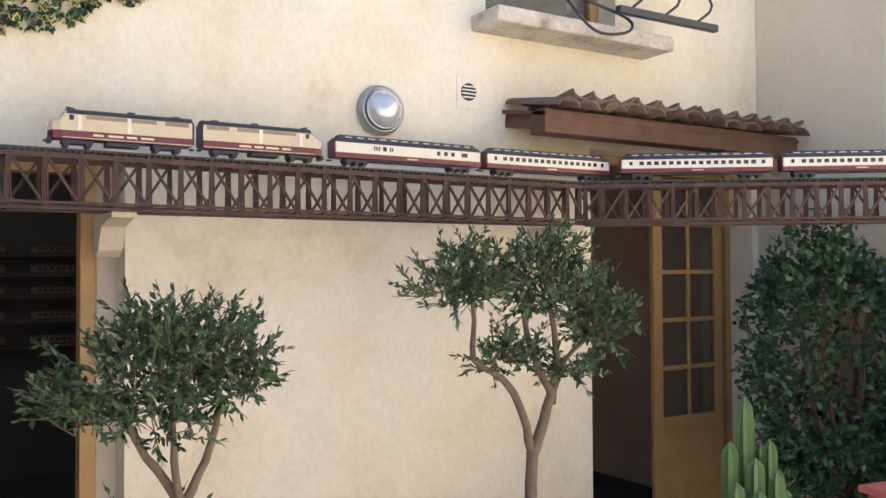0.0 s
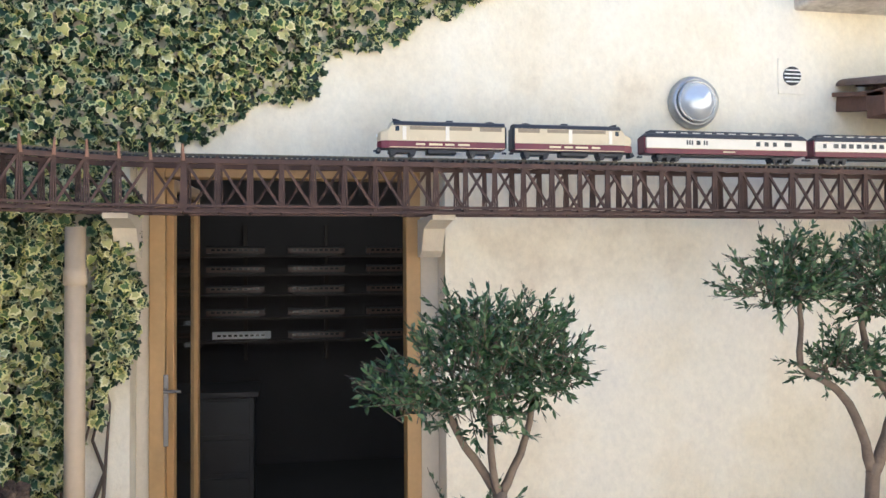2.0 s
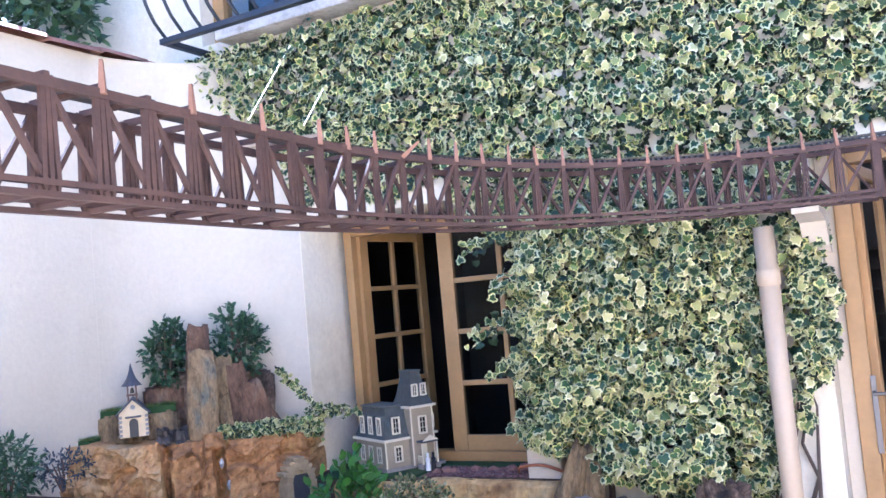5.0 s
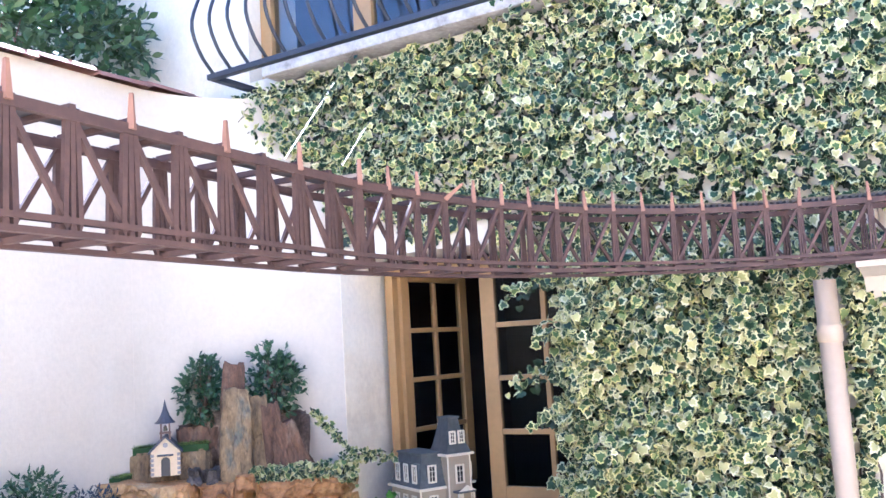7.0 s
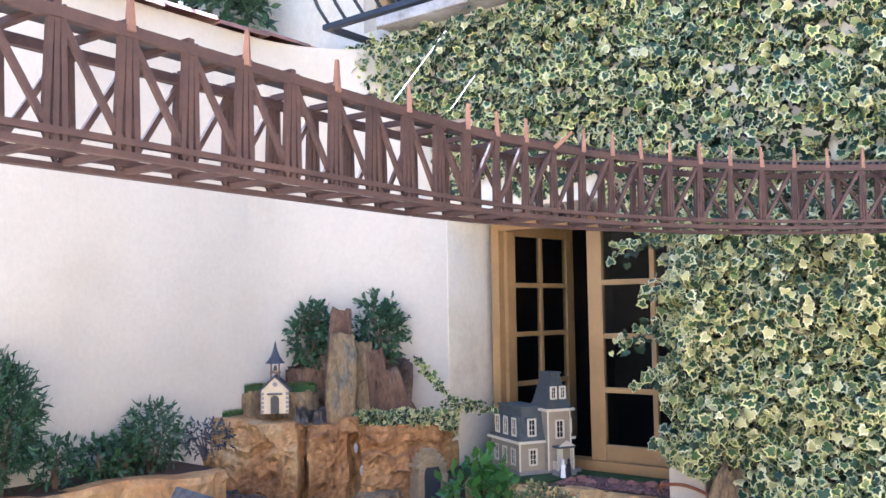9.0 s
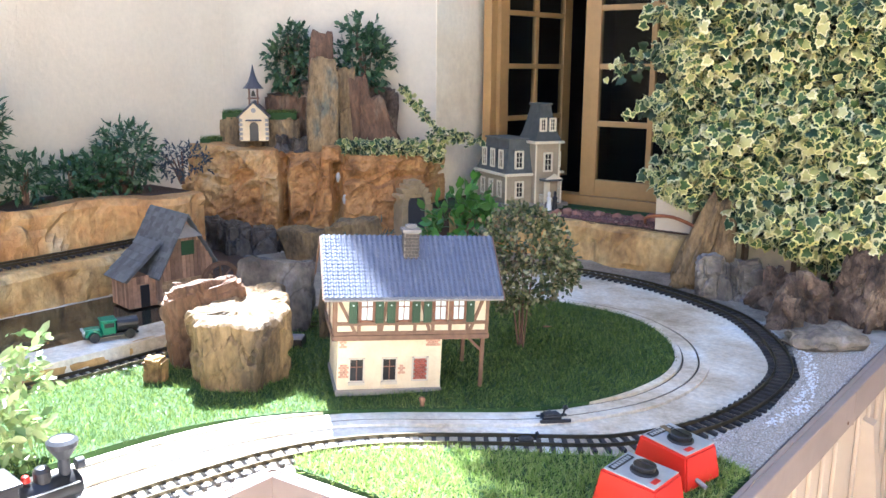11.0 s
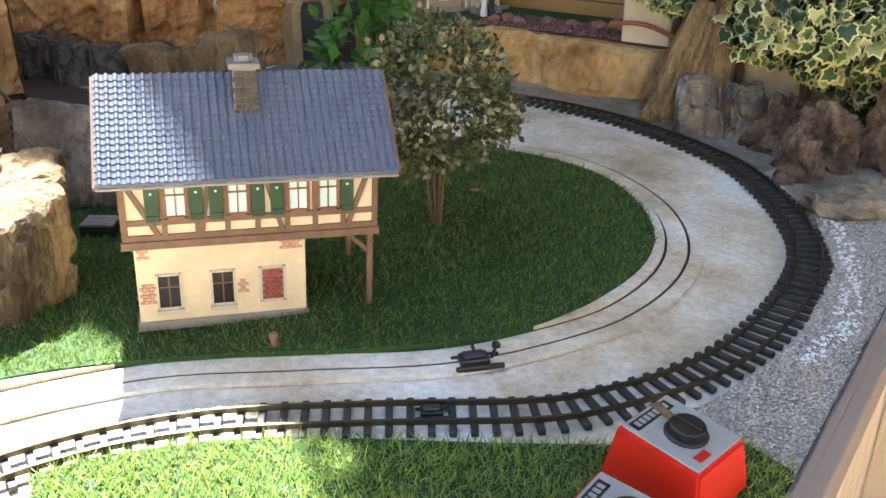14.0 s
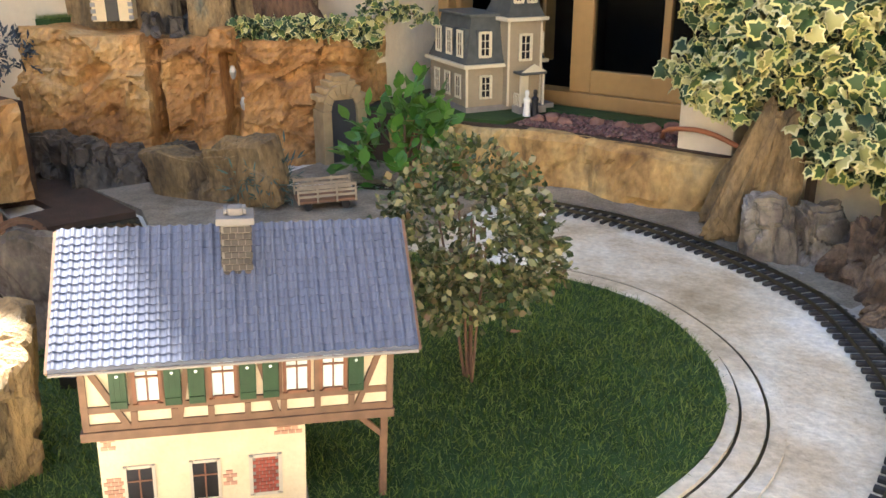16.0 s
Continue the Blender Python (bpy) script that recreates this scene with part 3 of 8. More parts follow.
# wall brackets under the bridge
br = bmesh.new()
prof = [(0, 0), (0, -0.16), (-0.05, -0.16), (-0.10, -0.135), (-0.13, -0.09), (-0.16, -0.045), (-0.30, -0.02), (-0.36, -0.02), (-0.36, 0.0)]
for k in (-0.045, 0.045):
    [br.verts.new((k, y, z)) for y, z in prof]
br.verts.ensure_lookup_table()
n = len(prof)
br.faces.new(br.verts[:n])
br.faces.new(br.verts[n:][::-1])
for i in range(n):
    br.faces.new((br.verts[i], br.verts[n + i], br.verts[n + (i + 1) % n], br.verts[(i + 1) % n]))
bmesh.ops.recalc_face_normals(br, faces=br.faces)
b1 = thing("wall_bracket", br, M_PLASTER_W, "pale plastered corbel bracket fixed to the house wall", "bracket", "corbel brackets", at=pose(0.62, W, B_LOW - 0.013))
for x in (2.78, -0.598):
    copy_thing(b1, pose(x, W, B_LOW - 0.013))

# ---- the train ----
M_CREAM = mat("cream_train_paint", (0.60, 0.50, 0.32), 0.4, var=0.08, scale=20)
M_CREAMW = mat("ivory_train_paint", (0.74, 0.68, 0.56), 0.4, var=0.06, scale=20)
M_WINE = mat("wine_red_paint", (0.13, 0.018, 0.03), 0.4, var=0.1, scale=20)
M_ROOF = mat("dark_grey_roof_paint", (0.035, 0.035, 0.038), 0.5, var=0.2, scale=30)
M_GOLD = mat("pale_gold_lettering", (0.70, 0.60, 0.36), 0.5, var=0.05, scale=30)
M_GRILLE = mat("brown_grille", (0.28, 0.22, 0.14), 0.5, var=0.2, scale=80)
M_PANE = mat("dark_window_pane", (0.02, 0.025, 0.03), 0.15, var=0.1, scale=40)


def body_loft(sections, bm=None):
    """A hull through cross sections: (x, half width, z0, z1, roof rise)."""
    bm = bm or bmesh.new()
    rings = []
    for x, w, z0, z1, rise in sections:
        ring = [(w, z0), (w, z1), (w * 0.88, z1 + rise * 0.6), (w * 0.5, z1 + rise * 0.95), (0, z1 + rise), (-w * 0.5, z1 + rise * 0.95), (-w * 0.88, z1 + rise * 0.6), (-w, z1), (-w, z0)]
        rings.append([bm.verts.new((x, y, z)) for y, z in ring])
    for a, b in zip(rings, rings[1:]):
        for i in range(len(a)):
            j = (i + 1) % len(a)
            bm.faces.new((a[i], b[i], b[j], a[j]))
    bm.faces.new(rings[0])
    bm.faces.new(rings[-1][::-1])
    bmesh.ops.recalc_face_normals(bm, faces=bm.faces)
    return bm


def truck_bm(x, n, r=0.011):
    bm = box(x - 0.05, -0.021, 0.012, x + 0.05, 0.021, 0.024, 0.002)
    for i in range(n):
        cx = x - 0.035 + 0.07 * i / (n - 1)
        for y in (-0.017, 0.017):
            tube([(cx, y - 0.003, r), (cx, y + 0.003, r)], r, 12, bm=bm)
        box(cx - 0.008, -0.025, 0.007, cx + 0.008, 0.025, 0.017, bm=bm)
    return bm


def locomotive(at):
    b = base("diesel_locomotive", "cream and wine red diesel locomotive model on the bridge track", "model train", "train on the bridge", at=at)
    L = 0.235
    part("underframe", box(-L + 0.015, -0.024, 0.024, L - 0.005, 0.024, 0.034, 0.002), M_BLACK, b)
    part("tank", box(-0.055, -0.023, 0.010, 0.055, 0.023, 0.026, 0.004), M_BLACK, b)
    for x in (-0.145, 0.15):
        part("truck", truck_bm(x, 2), M_BLACK, b)
    low = [(-L, 0.012, 0.03, 0.046, 0), (-L + 0.012, 0.026, 0.026, 0.048, 0), (-L + 0.04, 0.0325, 0.026, 0.048, 0), (L, 0.0325, 0.026, 0.048, 0)]
    part("lower_side", body_loft(low), M_WINE, b, "wine red lower panel")
    up = [(-L + 0.001, 0.010, 0.0485, 0.066, 0.006), (-L + 0.01, 0.024, 0.0485, 0.072, 0.008), (-L + 0.035, 0.0315, 0.0485, 0.078, 0.010), (-L + 0.047, 0.032, 0.0485, 0.092, 0.014), (-L + 0.075, 0.032, 0.0485, 0.097, 0.012), (L, 0.032, 0.0485, 0.097, 0.012)]
    part("body", body_loft(up), M_CREAM, b, smooth=False)
    rf = [(-L + 0.055, 0.0325, 0.0955, 0.0985, 0.0135), (L + 0.001, 0.0325, 0.0955, 0.0985, 0.0135)]
    part("roof", body_loft(rf), M_ROOF, b, "dark grey roof")
    part("end_wall", box(L, -0.03, 0.03, L + 0.008, 0.03, 0.098, 0.003), M_BLACK, b)
    for y in (-1, 1):
        part("windscreen", bar((-L + 0.042, y * 0.006, 0.090), (-L + 0.046, y * 0.027, 0.090), 0.003, 0.013), M_PANE, b)
        part("cab_window", box(-L + 0.062, y * 0.0318, 0.078, -L + 0.076, y * 0.033, 0.093), M_PANE, b)
        part("grille", box(L - 0.095, y * 0.0318, 0.082, L - 0.012, y * 0.0332, 0.095), M_GRILLE, b)
        part("grille", box(-L + 0.115, y * 0.0318, 0.083, L - 0.125, y * 0.0330, 0.094), M_GRILLE, b)
        part("side_door", box(-L + 0.088, y * 0.0318, 0.051, -L + 0.102, y * 0.0334, 0.093, 0.0006), M_CREAMW, b)
        part("side_door", box(0.012, y * 0.0318, 0.051, 0.026, y * 0.0334, 0.095, 0.0006), M_CREAMW, b)
        part("stripe", box(-L + 0.04, y * 0.0322, 0.0275, L, y * 0.0332, 0.0295), M_GOLD, b)
        for x, w in ((-0.098, 0.034), (-0.050, 0.050), (0.010, 0.034), (0.058, 0.044)):
            part("lettering_bar", box(x, y * 0.0322, 0.0355, x + w, y * 0.0334, 0.0415), M_GOLD, b, "pale gold lettering, too small to read")
        for k in range(5):
            part("grab_rail", tube([(-L + 0.083 + k * 0.03, y * 0.0335, 0.05), (-L + 0.083 + k * 0.03, y * 0.0335, 0.06)], 0.0006, 4), M_GOLD, b)
    part("headlight", tube([(-L + 0.005, 0, 0.066), (-L - 0.003, 0, 0.066)], 0.005, 10), M_WHITE, b, "clear headlight")
    part("pilot", box(-L - 0.004, -0.018, 0.012, -L + 0.012, 0.018, 0.028, 0.003), M_BLACK, b)
    for x in (L + 0.006, -L - 0.006):
        part("coupler", box(x - 0.008, -0.004, 0.016, x + 0.008, 0.004, 0.022, 0.001), M_BLACK, b)
    part("exhaust", box(0.02, -0.008, 0.108, 0.045, 0.008, 0.118, 0.002), M_ROOF, b)
    part("roof_fan", lathe([(0.018, 0), (0.018, 0.005), (0.012, 0.007), (0, 0.007)], 14, centre=(L - 0.05, 0, 0.109)), M_ROOF, b)
    part("horn", tube([(-L + 0.082, -0.006, 0.115), (-L + 0.055, -0.006, 0.117)], [0.0015, 0.003], 6), M_ROOF, b)
    part("horn", tube([(-L + 0.082, 0.006, 0.115), (-L + 0.06, 0.006, 0.117)], [0.0015, 0.003], 6), M_ROOF, b)
    return b


def coach(at, windows, label, lower=0.05):
    b = base("passenger_coach", label, "model train", "train on the bridge", at=at)
    L = 0.335
    part("underframe", box(-L + 0.05, -0.018, 0.018, L - 0.05, 0.018, 0.03, 0.004), M_BLACK, b)
    for x in (-L + 0.095, L - 0.095):
        part("truck", truck_bm(x, 3, 0.010), M_BLACK, b)
    part("lower_side", body_loft([(-L, 0.032, 0.027, 0.045, 0), (L, 0.032, 0.027, 0.045, 0)]), M_WINE, b, "wine red lower panel")
    part("body", body_loft([(-L + 0.002, 0.0315, 0.0455, 0.081, 0.004), (L - 0.002, 0.0315, 0.0455, 0.081, 0.004)]), M_CREAMW, b)
    part("roof", body_loft([(-L, 0.0335, 0.081, 0.084, 0.006), (-L + 0.012, 0.0335, 0.081, 0.084, 0.016), (L - 0.012, 0.0335, 0.081, 0.084, 0.016), (L, 0.0335, 0.081, 0.084, 0.006)]), M_ROOF, b, "dark grey roof")
    part("clerestory", body_loft([(-L + 0.02, 0.014, 0.095, 0.105, 0.001), (-L + 0.03, 0.014, 0.095, 0.105, 0.005), (L - 0.03, 0.014, 0.095, 0.105, 0.005), (L - 0.02, 0.014, 0.095, 0.105, 0.001)]), M_ROOF, b)
    part("end_wall", box(-L - 0.006, -0.029, 0.03, -L, 0.029, 0.085, 0.002), M_WINE, b)
    part("end_wall", box(L, -0.029, 0.03, L + 0.006, 0.029, 0.085, 0.002), M_WINE, b)
    for y in (-1, 1):
        for x0, w in windows:
            part("window", box(x0, y * 0.0313, 0.058, x0 + w, y * 0.0326, 0.073), M_PANE, b)
        part("stripe", box(-L, y * 0.0318, 0.0445, L, y * 0.0328, 0.0465), M_GOLD, b)
        for k in range(12):
            part("clerestory_window", box(-L + 0.05 + k * 0.05, y * 0.0138, 0.097, -L + 0.08 + k * 0.05, y * 0.0148, 0.103), M_CREAMW, b)
        part("lettering_bar", box(-0.02, y * 0.0318, 0.034, 0.03, y * 0.0328, 0.038), M_GOLD, b)
    for x in (L + 0.012, -L - 0.012):
        part("coupler", box(x - 0.010, -0.004, 0.014, x + 0.010, 0.004, 0.020, 0.001), M_BLACK, b)
    return b


def car_pose(s, half, turn=0):
    a, c = on_bridge(s - half * 0.6), on_bridge(s + half * 0.6)
    m = (a + c) / 2
    d = c - a
    return pose(m.x, m.y, B_TOP + 0.0335 + m.z, 0, 0, math.degrees(math.atan2(d.y, d.x)) + turn)


FRONT = S_KINK + 2.46    # run of the train's nose
BIG, LONG = Matrix.Diagonal((1.08, 1.2, 1.27, 1)), Matrix.Diagonal((1.10, 1.2, 1.22, 1))
locomotive(car_pose(FRONT - 0.26, 0.25, 180) @ BIG)
locomotive(car_pose(FRONT - 0.81, 0.25, 0) @ BIG)
bag = [(-0.17, 0.006), (-0.16, 0.006), (-0.15, 0.006), (-0.13, 0.016), (-0.10, 0.006), (-0.09, 0.006), (0.12, 0.016), (0.155, 0.016), (0.19, 0.016), (0.24, 0.03)]
day = [(-0.30, 0.014)] + [(-0.255 + 0.033 * i, 0.02) for i in range(16)] + [(0.285, 0.016)]
coach(car_pose(FRONT - 1.485, 0.36, 180) @ LONG, bag, "ivory and wine red baggage coach model behind the locomotives")
for k in range(3):
    coach(car_pose(FRONT - 2.27 - 0.785 * k, 0.36, 180) @ LONG, day, "ivory and wine red passenger coach model with a row of windows")
# ---- doors, windows and fittings of the house ----
def frame_bm(x0, x1, z0, z1, y0, y1, w, bottom=True, bm=None):
    bm = bm or bmesh.new()
    box(x0, y0, z0, x0 + w, y1, z1, 0.004, bm=bm)
    box(x1 - w, y0, z0, x1, y1, z1, 0.004, bm=bm)
    box(x0 + w, y0, z1 - w, x1 - w, y1, z1, 0.004, bm=bm)
    if bottom:
        box(x0 + w, y0, z0, x1 - w, y1, z0 + w, 0.004, bm=bm)
    return bm


def leaf(parent, w, h, cols, rows, kick, stile=0.075, t=0.035, pane=True, material=None, glaze=None):
    """A glazed door or casement leaf, hinged at x = 0, in its own frame under parent (an Empty)."""
    material = material or M_OCHRE
    part("leaf_frame", frame_bm(0, w, 0, h, -t / 2, t / 2, stile), material, parent)
    if kick > stile:
        part("kick_panel", box(stile, -t * 0.3, stile, w - stile, t * 0.3, kick - 0.05, 0.004), material, parent)
        part("mid_rail", box(stile, -t / 2, kick - 0.05, w - stile, t / 2, kick + 0.03, 0.004), material, parent)
    z0 = kick + 0.03 if kick > stile else stile
    cw, rh = (w - 2 * stile) / cols, (h - stile - z0) / rows
    for i in range(1, cols):
        part("glazing_bar", box(stile + i * cw - 0.013, -t * 0.4, z0, stile + i * cw + 0.013, t * 0.4, h - stile, 0.003), material, parent)
    for j in range(1, rows):
        part("glazing_bar", box(stile, -t * 0.41, z0 + j * rh - 0.013, w - stile, t * 0.41, z0 + j * rh + 0.013, 0.003), material, parent)
    if pane:
        for i in range(cols):
            for j in range(rows):
                p = part("pane", box(stile + i * cw, -0.002, z0 + j * rh, stile + (i + 1) * cw, 0.002, z0 + (j + 1) * rh), glaze or M_GLASS, parent)
                p.visible_shadow = False


# door to the dark train room
d1 = base("door_1", "ochre wooden door frame with a glazed sliding leaf pushed open", "door", kind="structure")
part("door_frame", frame_bm(D1[0] + 0.055, D1[1] - 0.085, 0.02, D1[3] - 0.005, W + 0.13, W + 0.23, 0.065, False), M_OCHRE, d1)
part("lining", box(D1[1] - 0.083, W + 0.15, 0.02, D1[1] - 0.003, W + 0.24, D1[3] - 0.004), M_PLASTER_W, d1)
part("lining", box(D1[0] + 0.003, W + 0.15, 0.02, D1[0] + 0.053, W + 0.24, D1[3] - 0.004), M_PLASTER_W, d1)
lf = new("sliding_leaf")
lf.parent = d1
lf.matrix_basis = pose(D1[0] + 0.13, W + 0.20, 0.03, 0, 0, 82)
part("leaf_frame", frame_bm(0, 0.5, 0, 2.02, -0.02, 0.02, 0.05), M_OCHRE, lf)
pn = part("pane", box(0.05, -0.003, 0.05, 0.45, 0.003, 1.97), M_GLASS, lf)
pn.visible_shadow = False
M_STEEL = mat("brushed_steel", (0.20, 0.19, 0.18), 0.5, metal=1.0, var=0.1, scale=40)
part("lock_plate", box(D1[0] + 0.115, W + 0.122, 0.92, D1[0] + 0.135, W + 0.129, 1.22, 0.002), M_STEEL, d1, "steel lock plate")
part("handle", tube([(D1[0] + 0.125, W + 0.125, 1.155), (D1[0] + 0.125, W + 0.075, 1.155), (D1[0] + 0.19, W + 0.07, 1.155)], 0.007, 8), M_STEEL, d1, "steel lever handle")
thing("door_sill", box(D1[0], W - 0.03, 0.0, D1[1], W + 0.42, 0.02), M_PAVE, "stone threshold of the doorway", "threshold", kind="structure")

# shelves with model coaches in the dark room
M_SHELF = mat("dark_shelf_wood", (0.045, 0.035, 0.028), 0.6, var=0.2, scale=10)
def model_coach(at, material, label, group="coaches on the shelves"):
    b = base("shelf_coach", label, "model train", group, at=at)
    part("body", body_loft([(-0.24, 0.03, 0.018, 0.06, 0.004), (0.24, 0.03, 0.018, 0.06, 0.004)]), material, b)
    part("roof", body_loft([(-0.24, 0.031, 0.06, 0.063, 0.016), (0.24, 0.031, 0.06, 0.063, 0.016)]), M_ROOF if material is not M_SILVER else M_SILVER, b)
    part("chassis", box(-0.21, -0.022, 0, 0.21, 0.022, 0.018), M_BLACK, b)
    for i in range(9):
        part("window", box(-0.2 + i * 0.045, -0.0312, 0.038, -0.172 + i * 0.045, -0.0302, 0.054), M_PANE, b)
    return b
M_SILVER = mat("silver_coach_paint", (0.85, 0.85, 0.87), 0.3, var=0.05, scale=20)
M_COACHB = mat("brown_coach_paint", (0.10, 0.06, 0.045), 0.4, var=0.1, scale=20)
for x in (-0.62, 0.06, 0.74):
    thing("shelf_support", box(x - 0.33, 7.67, 0.90, x - 0.30, 7.748, 2.05, 0.003), M_SHELF, "dark upright of the wall shelves", "shelf", "shelf uprights")
first = True
for zi, z in enumerate((1.07, 1.265, 1.46, 1.63, 1.79)):
    thing("wall_shelf", box(-1.2, 7.60, z - 0.018, 1.75, 7.748, z, 0.002), M_SHELF, "dark wooden wall shelf carrying model coaches", "shelf", "wall shelves")
    for xi, x in enumerate((-0.285, 0.34, 0.96, 1.48)):
        if zi == 0 and xi == 0:
            model_coach(pose(x, 7.66, z), M_SILVER, "bright silver model coach standing on a wall shelf")
        else:
            model_coach(pose(x + 0.05 * ((zi * 3 + xi) % 3 - 1), 7.66, z), M_COACHB, "dark model coach standing on a wall shelf")
M_GREYCAB = mat("dark_cabinet_paint", (0.03, 0.03, 0.032), 0.5, var=0.2, scale=8)
cb = base("cabinet", "dark low cabinet standing in the dim room", "cabinet", at=pose(-0.45, 6.2, 0.012))
part("body", box(-0.3, -0.25, 0, 0.3, 0.25, 0.82, 0.006), M_GREYCAB, cb)
part("top", box(-0.33, -0.28, 0.822, 0.33, 0.28, 0.86, 0.006), M_GREYCAB, cb)
for z in (0.08, 0.33, 0.58):
    part("drawer", box(-0.27, -0.262, z, 0.27, -0.252, z + 0.22, 0.003), M_GREYCAB, cb)
for i, z in enumerate((1.05, 1.22)):
    e = base("toy_engine", "small grey toy engine on a bracket by the door", "model train", "toy engines by the door", at=pose(-0.66, 7.2, z))
    part("body", box(-0.05, -0.03, 0.015, 0.05, 0.03, 0.05, 0.004), M_SILVER, e)
    part("cab", box(0.01, -0.03, 0.05, 0.05, 0.03, 0.085, 0.003), M_WHITE, e)
    part("wheels", box(-0.045, -0.025, 0, 0.045, 0.025, 0.015, 0.003), M_BLACK, e)
    part("bracket", box(-0.06, -0.04, -0.012, 0.06, 0.55, 0.0, 0.002), M_SHELF, e)

# glazed door with its tiled canopy
d2 = base("door_2", "ochre glazed double door, one leaf open inwards", "door", kind="structure")
part("door_frame", frame_bm(D2[0] + 0.003, D2[1] - 0.003, 0.02, D2[3] - 0.003, W + 0.17, W + 0.25, 0.045, False), M_OCHRE, d2)
lf = new("door_leaf")
lf.parent = d2
lf.matrix_basis = pose(D2[1] - 0.07, W + 0.20, 0.04, 0, 0, 180)
leaf(lf, 0.615, 2.26, 2, 5, 0.66)
lf = new("door_leaf")
lf.parent = d2
lf.matrix_basis = pose(D2[0] + 0.06, W + 0.23, 0.04, 0, 0, 96)
leaf(lf, 0.60, 2.26, 2, 5, 0.66)
M_OLDWOOD = mat("weathered_brown_beam", (0.13, 0.065, 0.04), 0.8, var=0.35, scale=12, fine=60, bump=0.6)
canopy = base("door_canopy", "clay tiled canopy on a weathered wooden beam over the door", "canopy", at=pose(2.58, W, 2.406))
part("beam", box(0, -0.36, -0.09, 1.93, -0.24, 0.03, 0.006), M_OLDWOOD, canopy)
part("board", bar((0, -0.16, 0.085), (1.93, -0.16, 0.085), 0.40, 0.02), M_OLDWOOD, canopy, at=pose(0, 0, -0.02, 10))
for x in (0.05, 0.95, 1.85):
    part("rafter", bar((x, -0.002, 0.02), (x, -0.34, -0.03), 0.06, 0.07), M_OLDWOOD, canopy)
tile_bm = bmesh.new()
rows = []
for k in range(9):
    a = math.pi * k / 8
    rows.append([tile_bm.verts.new((0.074 * math.cos(a) * g, y, 0.046 * math.sin(a) * g + zz)) for y, zz, g in ((0.0, 0.035, 0.82), (-0.44, -0.035, 1.0))] + [tile_bm.verts.new((0.062 * math.cos(a) * g, y, 0.036 * math.sin(a) * g + zz)) for y, zz, g in ((-0.44, -0.035, 1.0), (0.0, 0.035, 0.82))])
for a, c in zip(rows, rows[1:]):
    for i in range(4):
        tile_bm.faces.new((a[i], a[(i + 1) % 4], c[(i + 1) % 4], c[i]))
bmesh.ops.recalc_face_normals(tile_bm, faces=tile_bm.faces)
M_OLDTILE = mat("old_brown_clay_tile", (0.17, 0.115, 0.085), 0.9, var=0.4, scale=15, fine=80, bump=0.7, per_piece=0.25)
tile_me = mesh_of("roof_tile", tile_bm, M_OLDTILE, True)
rng = random.Random(5)
for i in range(13):
    piece("roof_tile", tile_me, canopy, pose(0.08 + i * 0.149, 0, 0.072 + rng.uniform(-0.006, 0.006), rng.uniform(-1.5, 1.5), 0, rng.uniform(-2, 2)))
    if i < 12:
        piece("roof_tile", tile_me, canopy, pose(0.1545 + i * 0.149, -0.01, 0.082, 0, 180, rng.uniform(-2, 2)))
part("mortar", rock((0.12, 0.16, 0.06), 4, 2), M_PLASTER_W, canopy, "rough white mortar", at=pose(1.86, -0.2, 0.07))

# upper window with a sill and cables
w1 = base("window_1", "upper window with a pale stained sill", "window", kind="structure")
part("window_sill", box(2.39, W - 0.24, 2.868, 3.60, W + 0.10, 2.95, 0.012), M_LEDGE, w1, "pale sill with dark rain stains")
part("window_frame", frame_bm(UP[0] + 0.003, UP[1] - 0.003, UP[2] + 0.035, UP[3], W + 0.14, W + 0.2, 0.06), M_OCHRE, w1)
part("pane", box(UP[0] + 0.06, W + 0.165, UP[2] + 0.09, UP[1] - 0.06, W + 0.17, UP[3] - 0.06), M_GLASS, w1)
thing("cable", tube(smooth_line([(2.8, W - 0.24, 3.06), (2.95, W - 0.31, 2.88), (3.15, W - 0.33, 2.89), (3.22, W - 0.28, 2.98), (3.0, W - 0.18, 3.08), (2.85, W - 0.05, 3.16)], 0.04), 0.008, 6), M_BLACK, "black cable looped over the window sill", "cable")
thing("awning_rail", box(3.1, W - 0.34, 2.99, 3.85, W - 0.30, 3.03, 0.004), M_IRON, "black iron rail in front of the upper window", "rail")
for x in (3.2, 3.45, 3.7):
    thing("rail_hook", tube(smooth_line([(x, W - 0.32, 3.03), (x + 0.05, W - 0.38, 3.10), (x + 0.02, W - 0.32, 3.20), (x, W - 0.02, 3.26)], 0.04), 0.008, 6), M_IRON, "curved black iron bar holding the rail", "rail", "rail hooks")
# bulkhead lamp
M_ALU = mat("cast_aluminium", (0.45, 0.45, 0.44), 0.42, metal=0.9, var=0.15, scale=30)
M_LENS = mat("pale_glass_dome", (0.60, 0.62, 0.63), 0.12, metal=0.35, var=0.06, scale=20)
lamp = base("wall_lamp", "round aluminium bulkhead lamp with a ribbed glass dome", "lamp", at=pose(1.858, W, 2.408, 90) @ Matrix.Scale(0.82, 4))
part("housing", lathe([(0.145, 0), (0.148, 0.02), (0.135, 0.055), (0.118, 0.062), (0.118, 0.05), (0.10, 0.05)], 40), M_ALU, lamp, smooth=True)
part("dome", lathe([(0.108, 0.05), (0.105, 0.075), (0.092, 0.10), (0.07, 0.12), (0.04, 0.132), (0, 0.136)], 40), M_LENS, lamp, "pale glass dome", smooth=True)
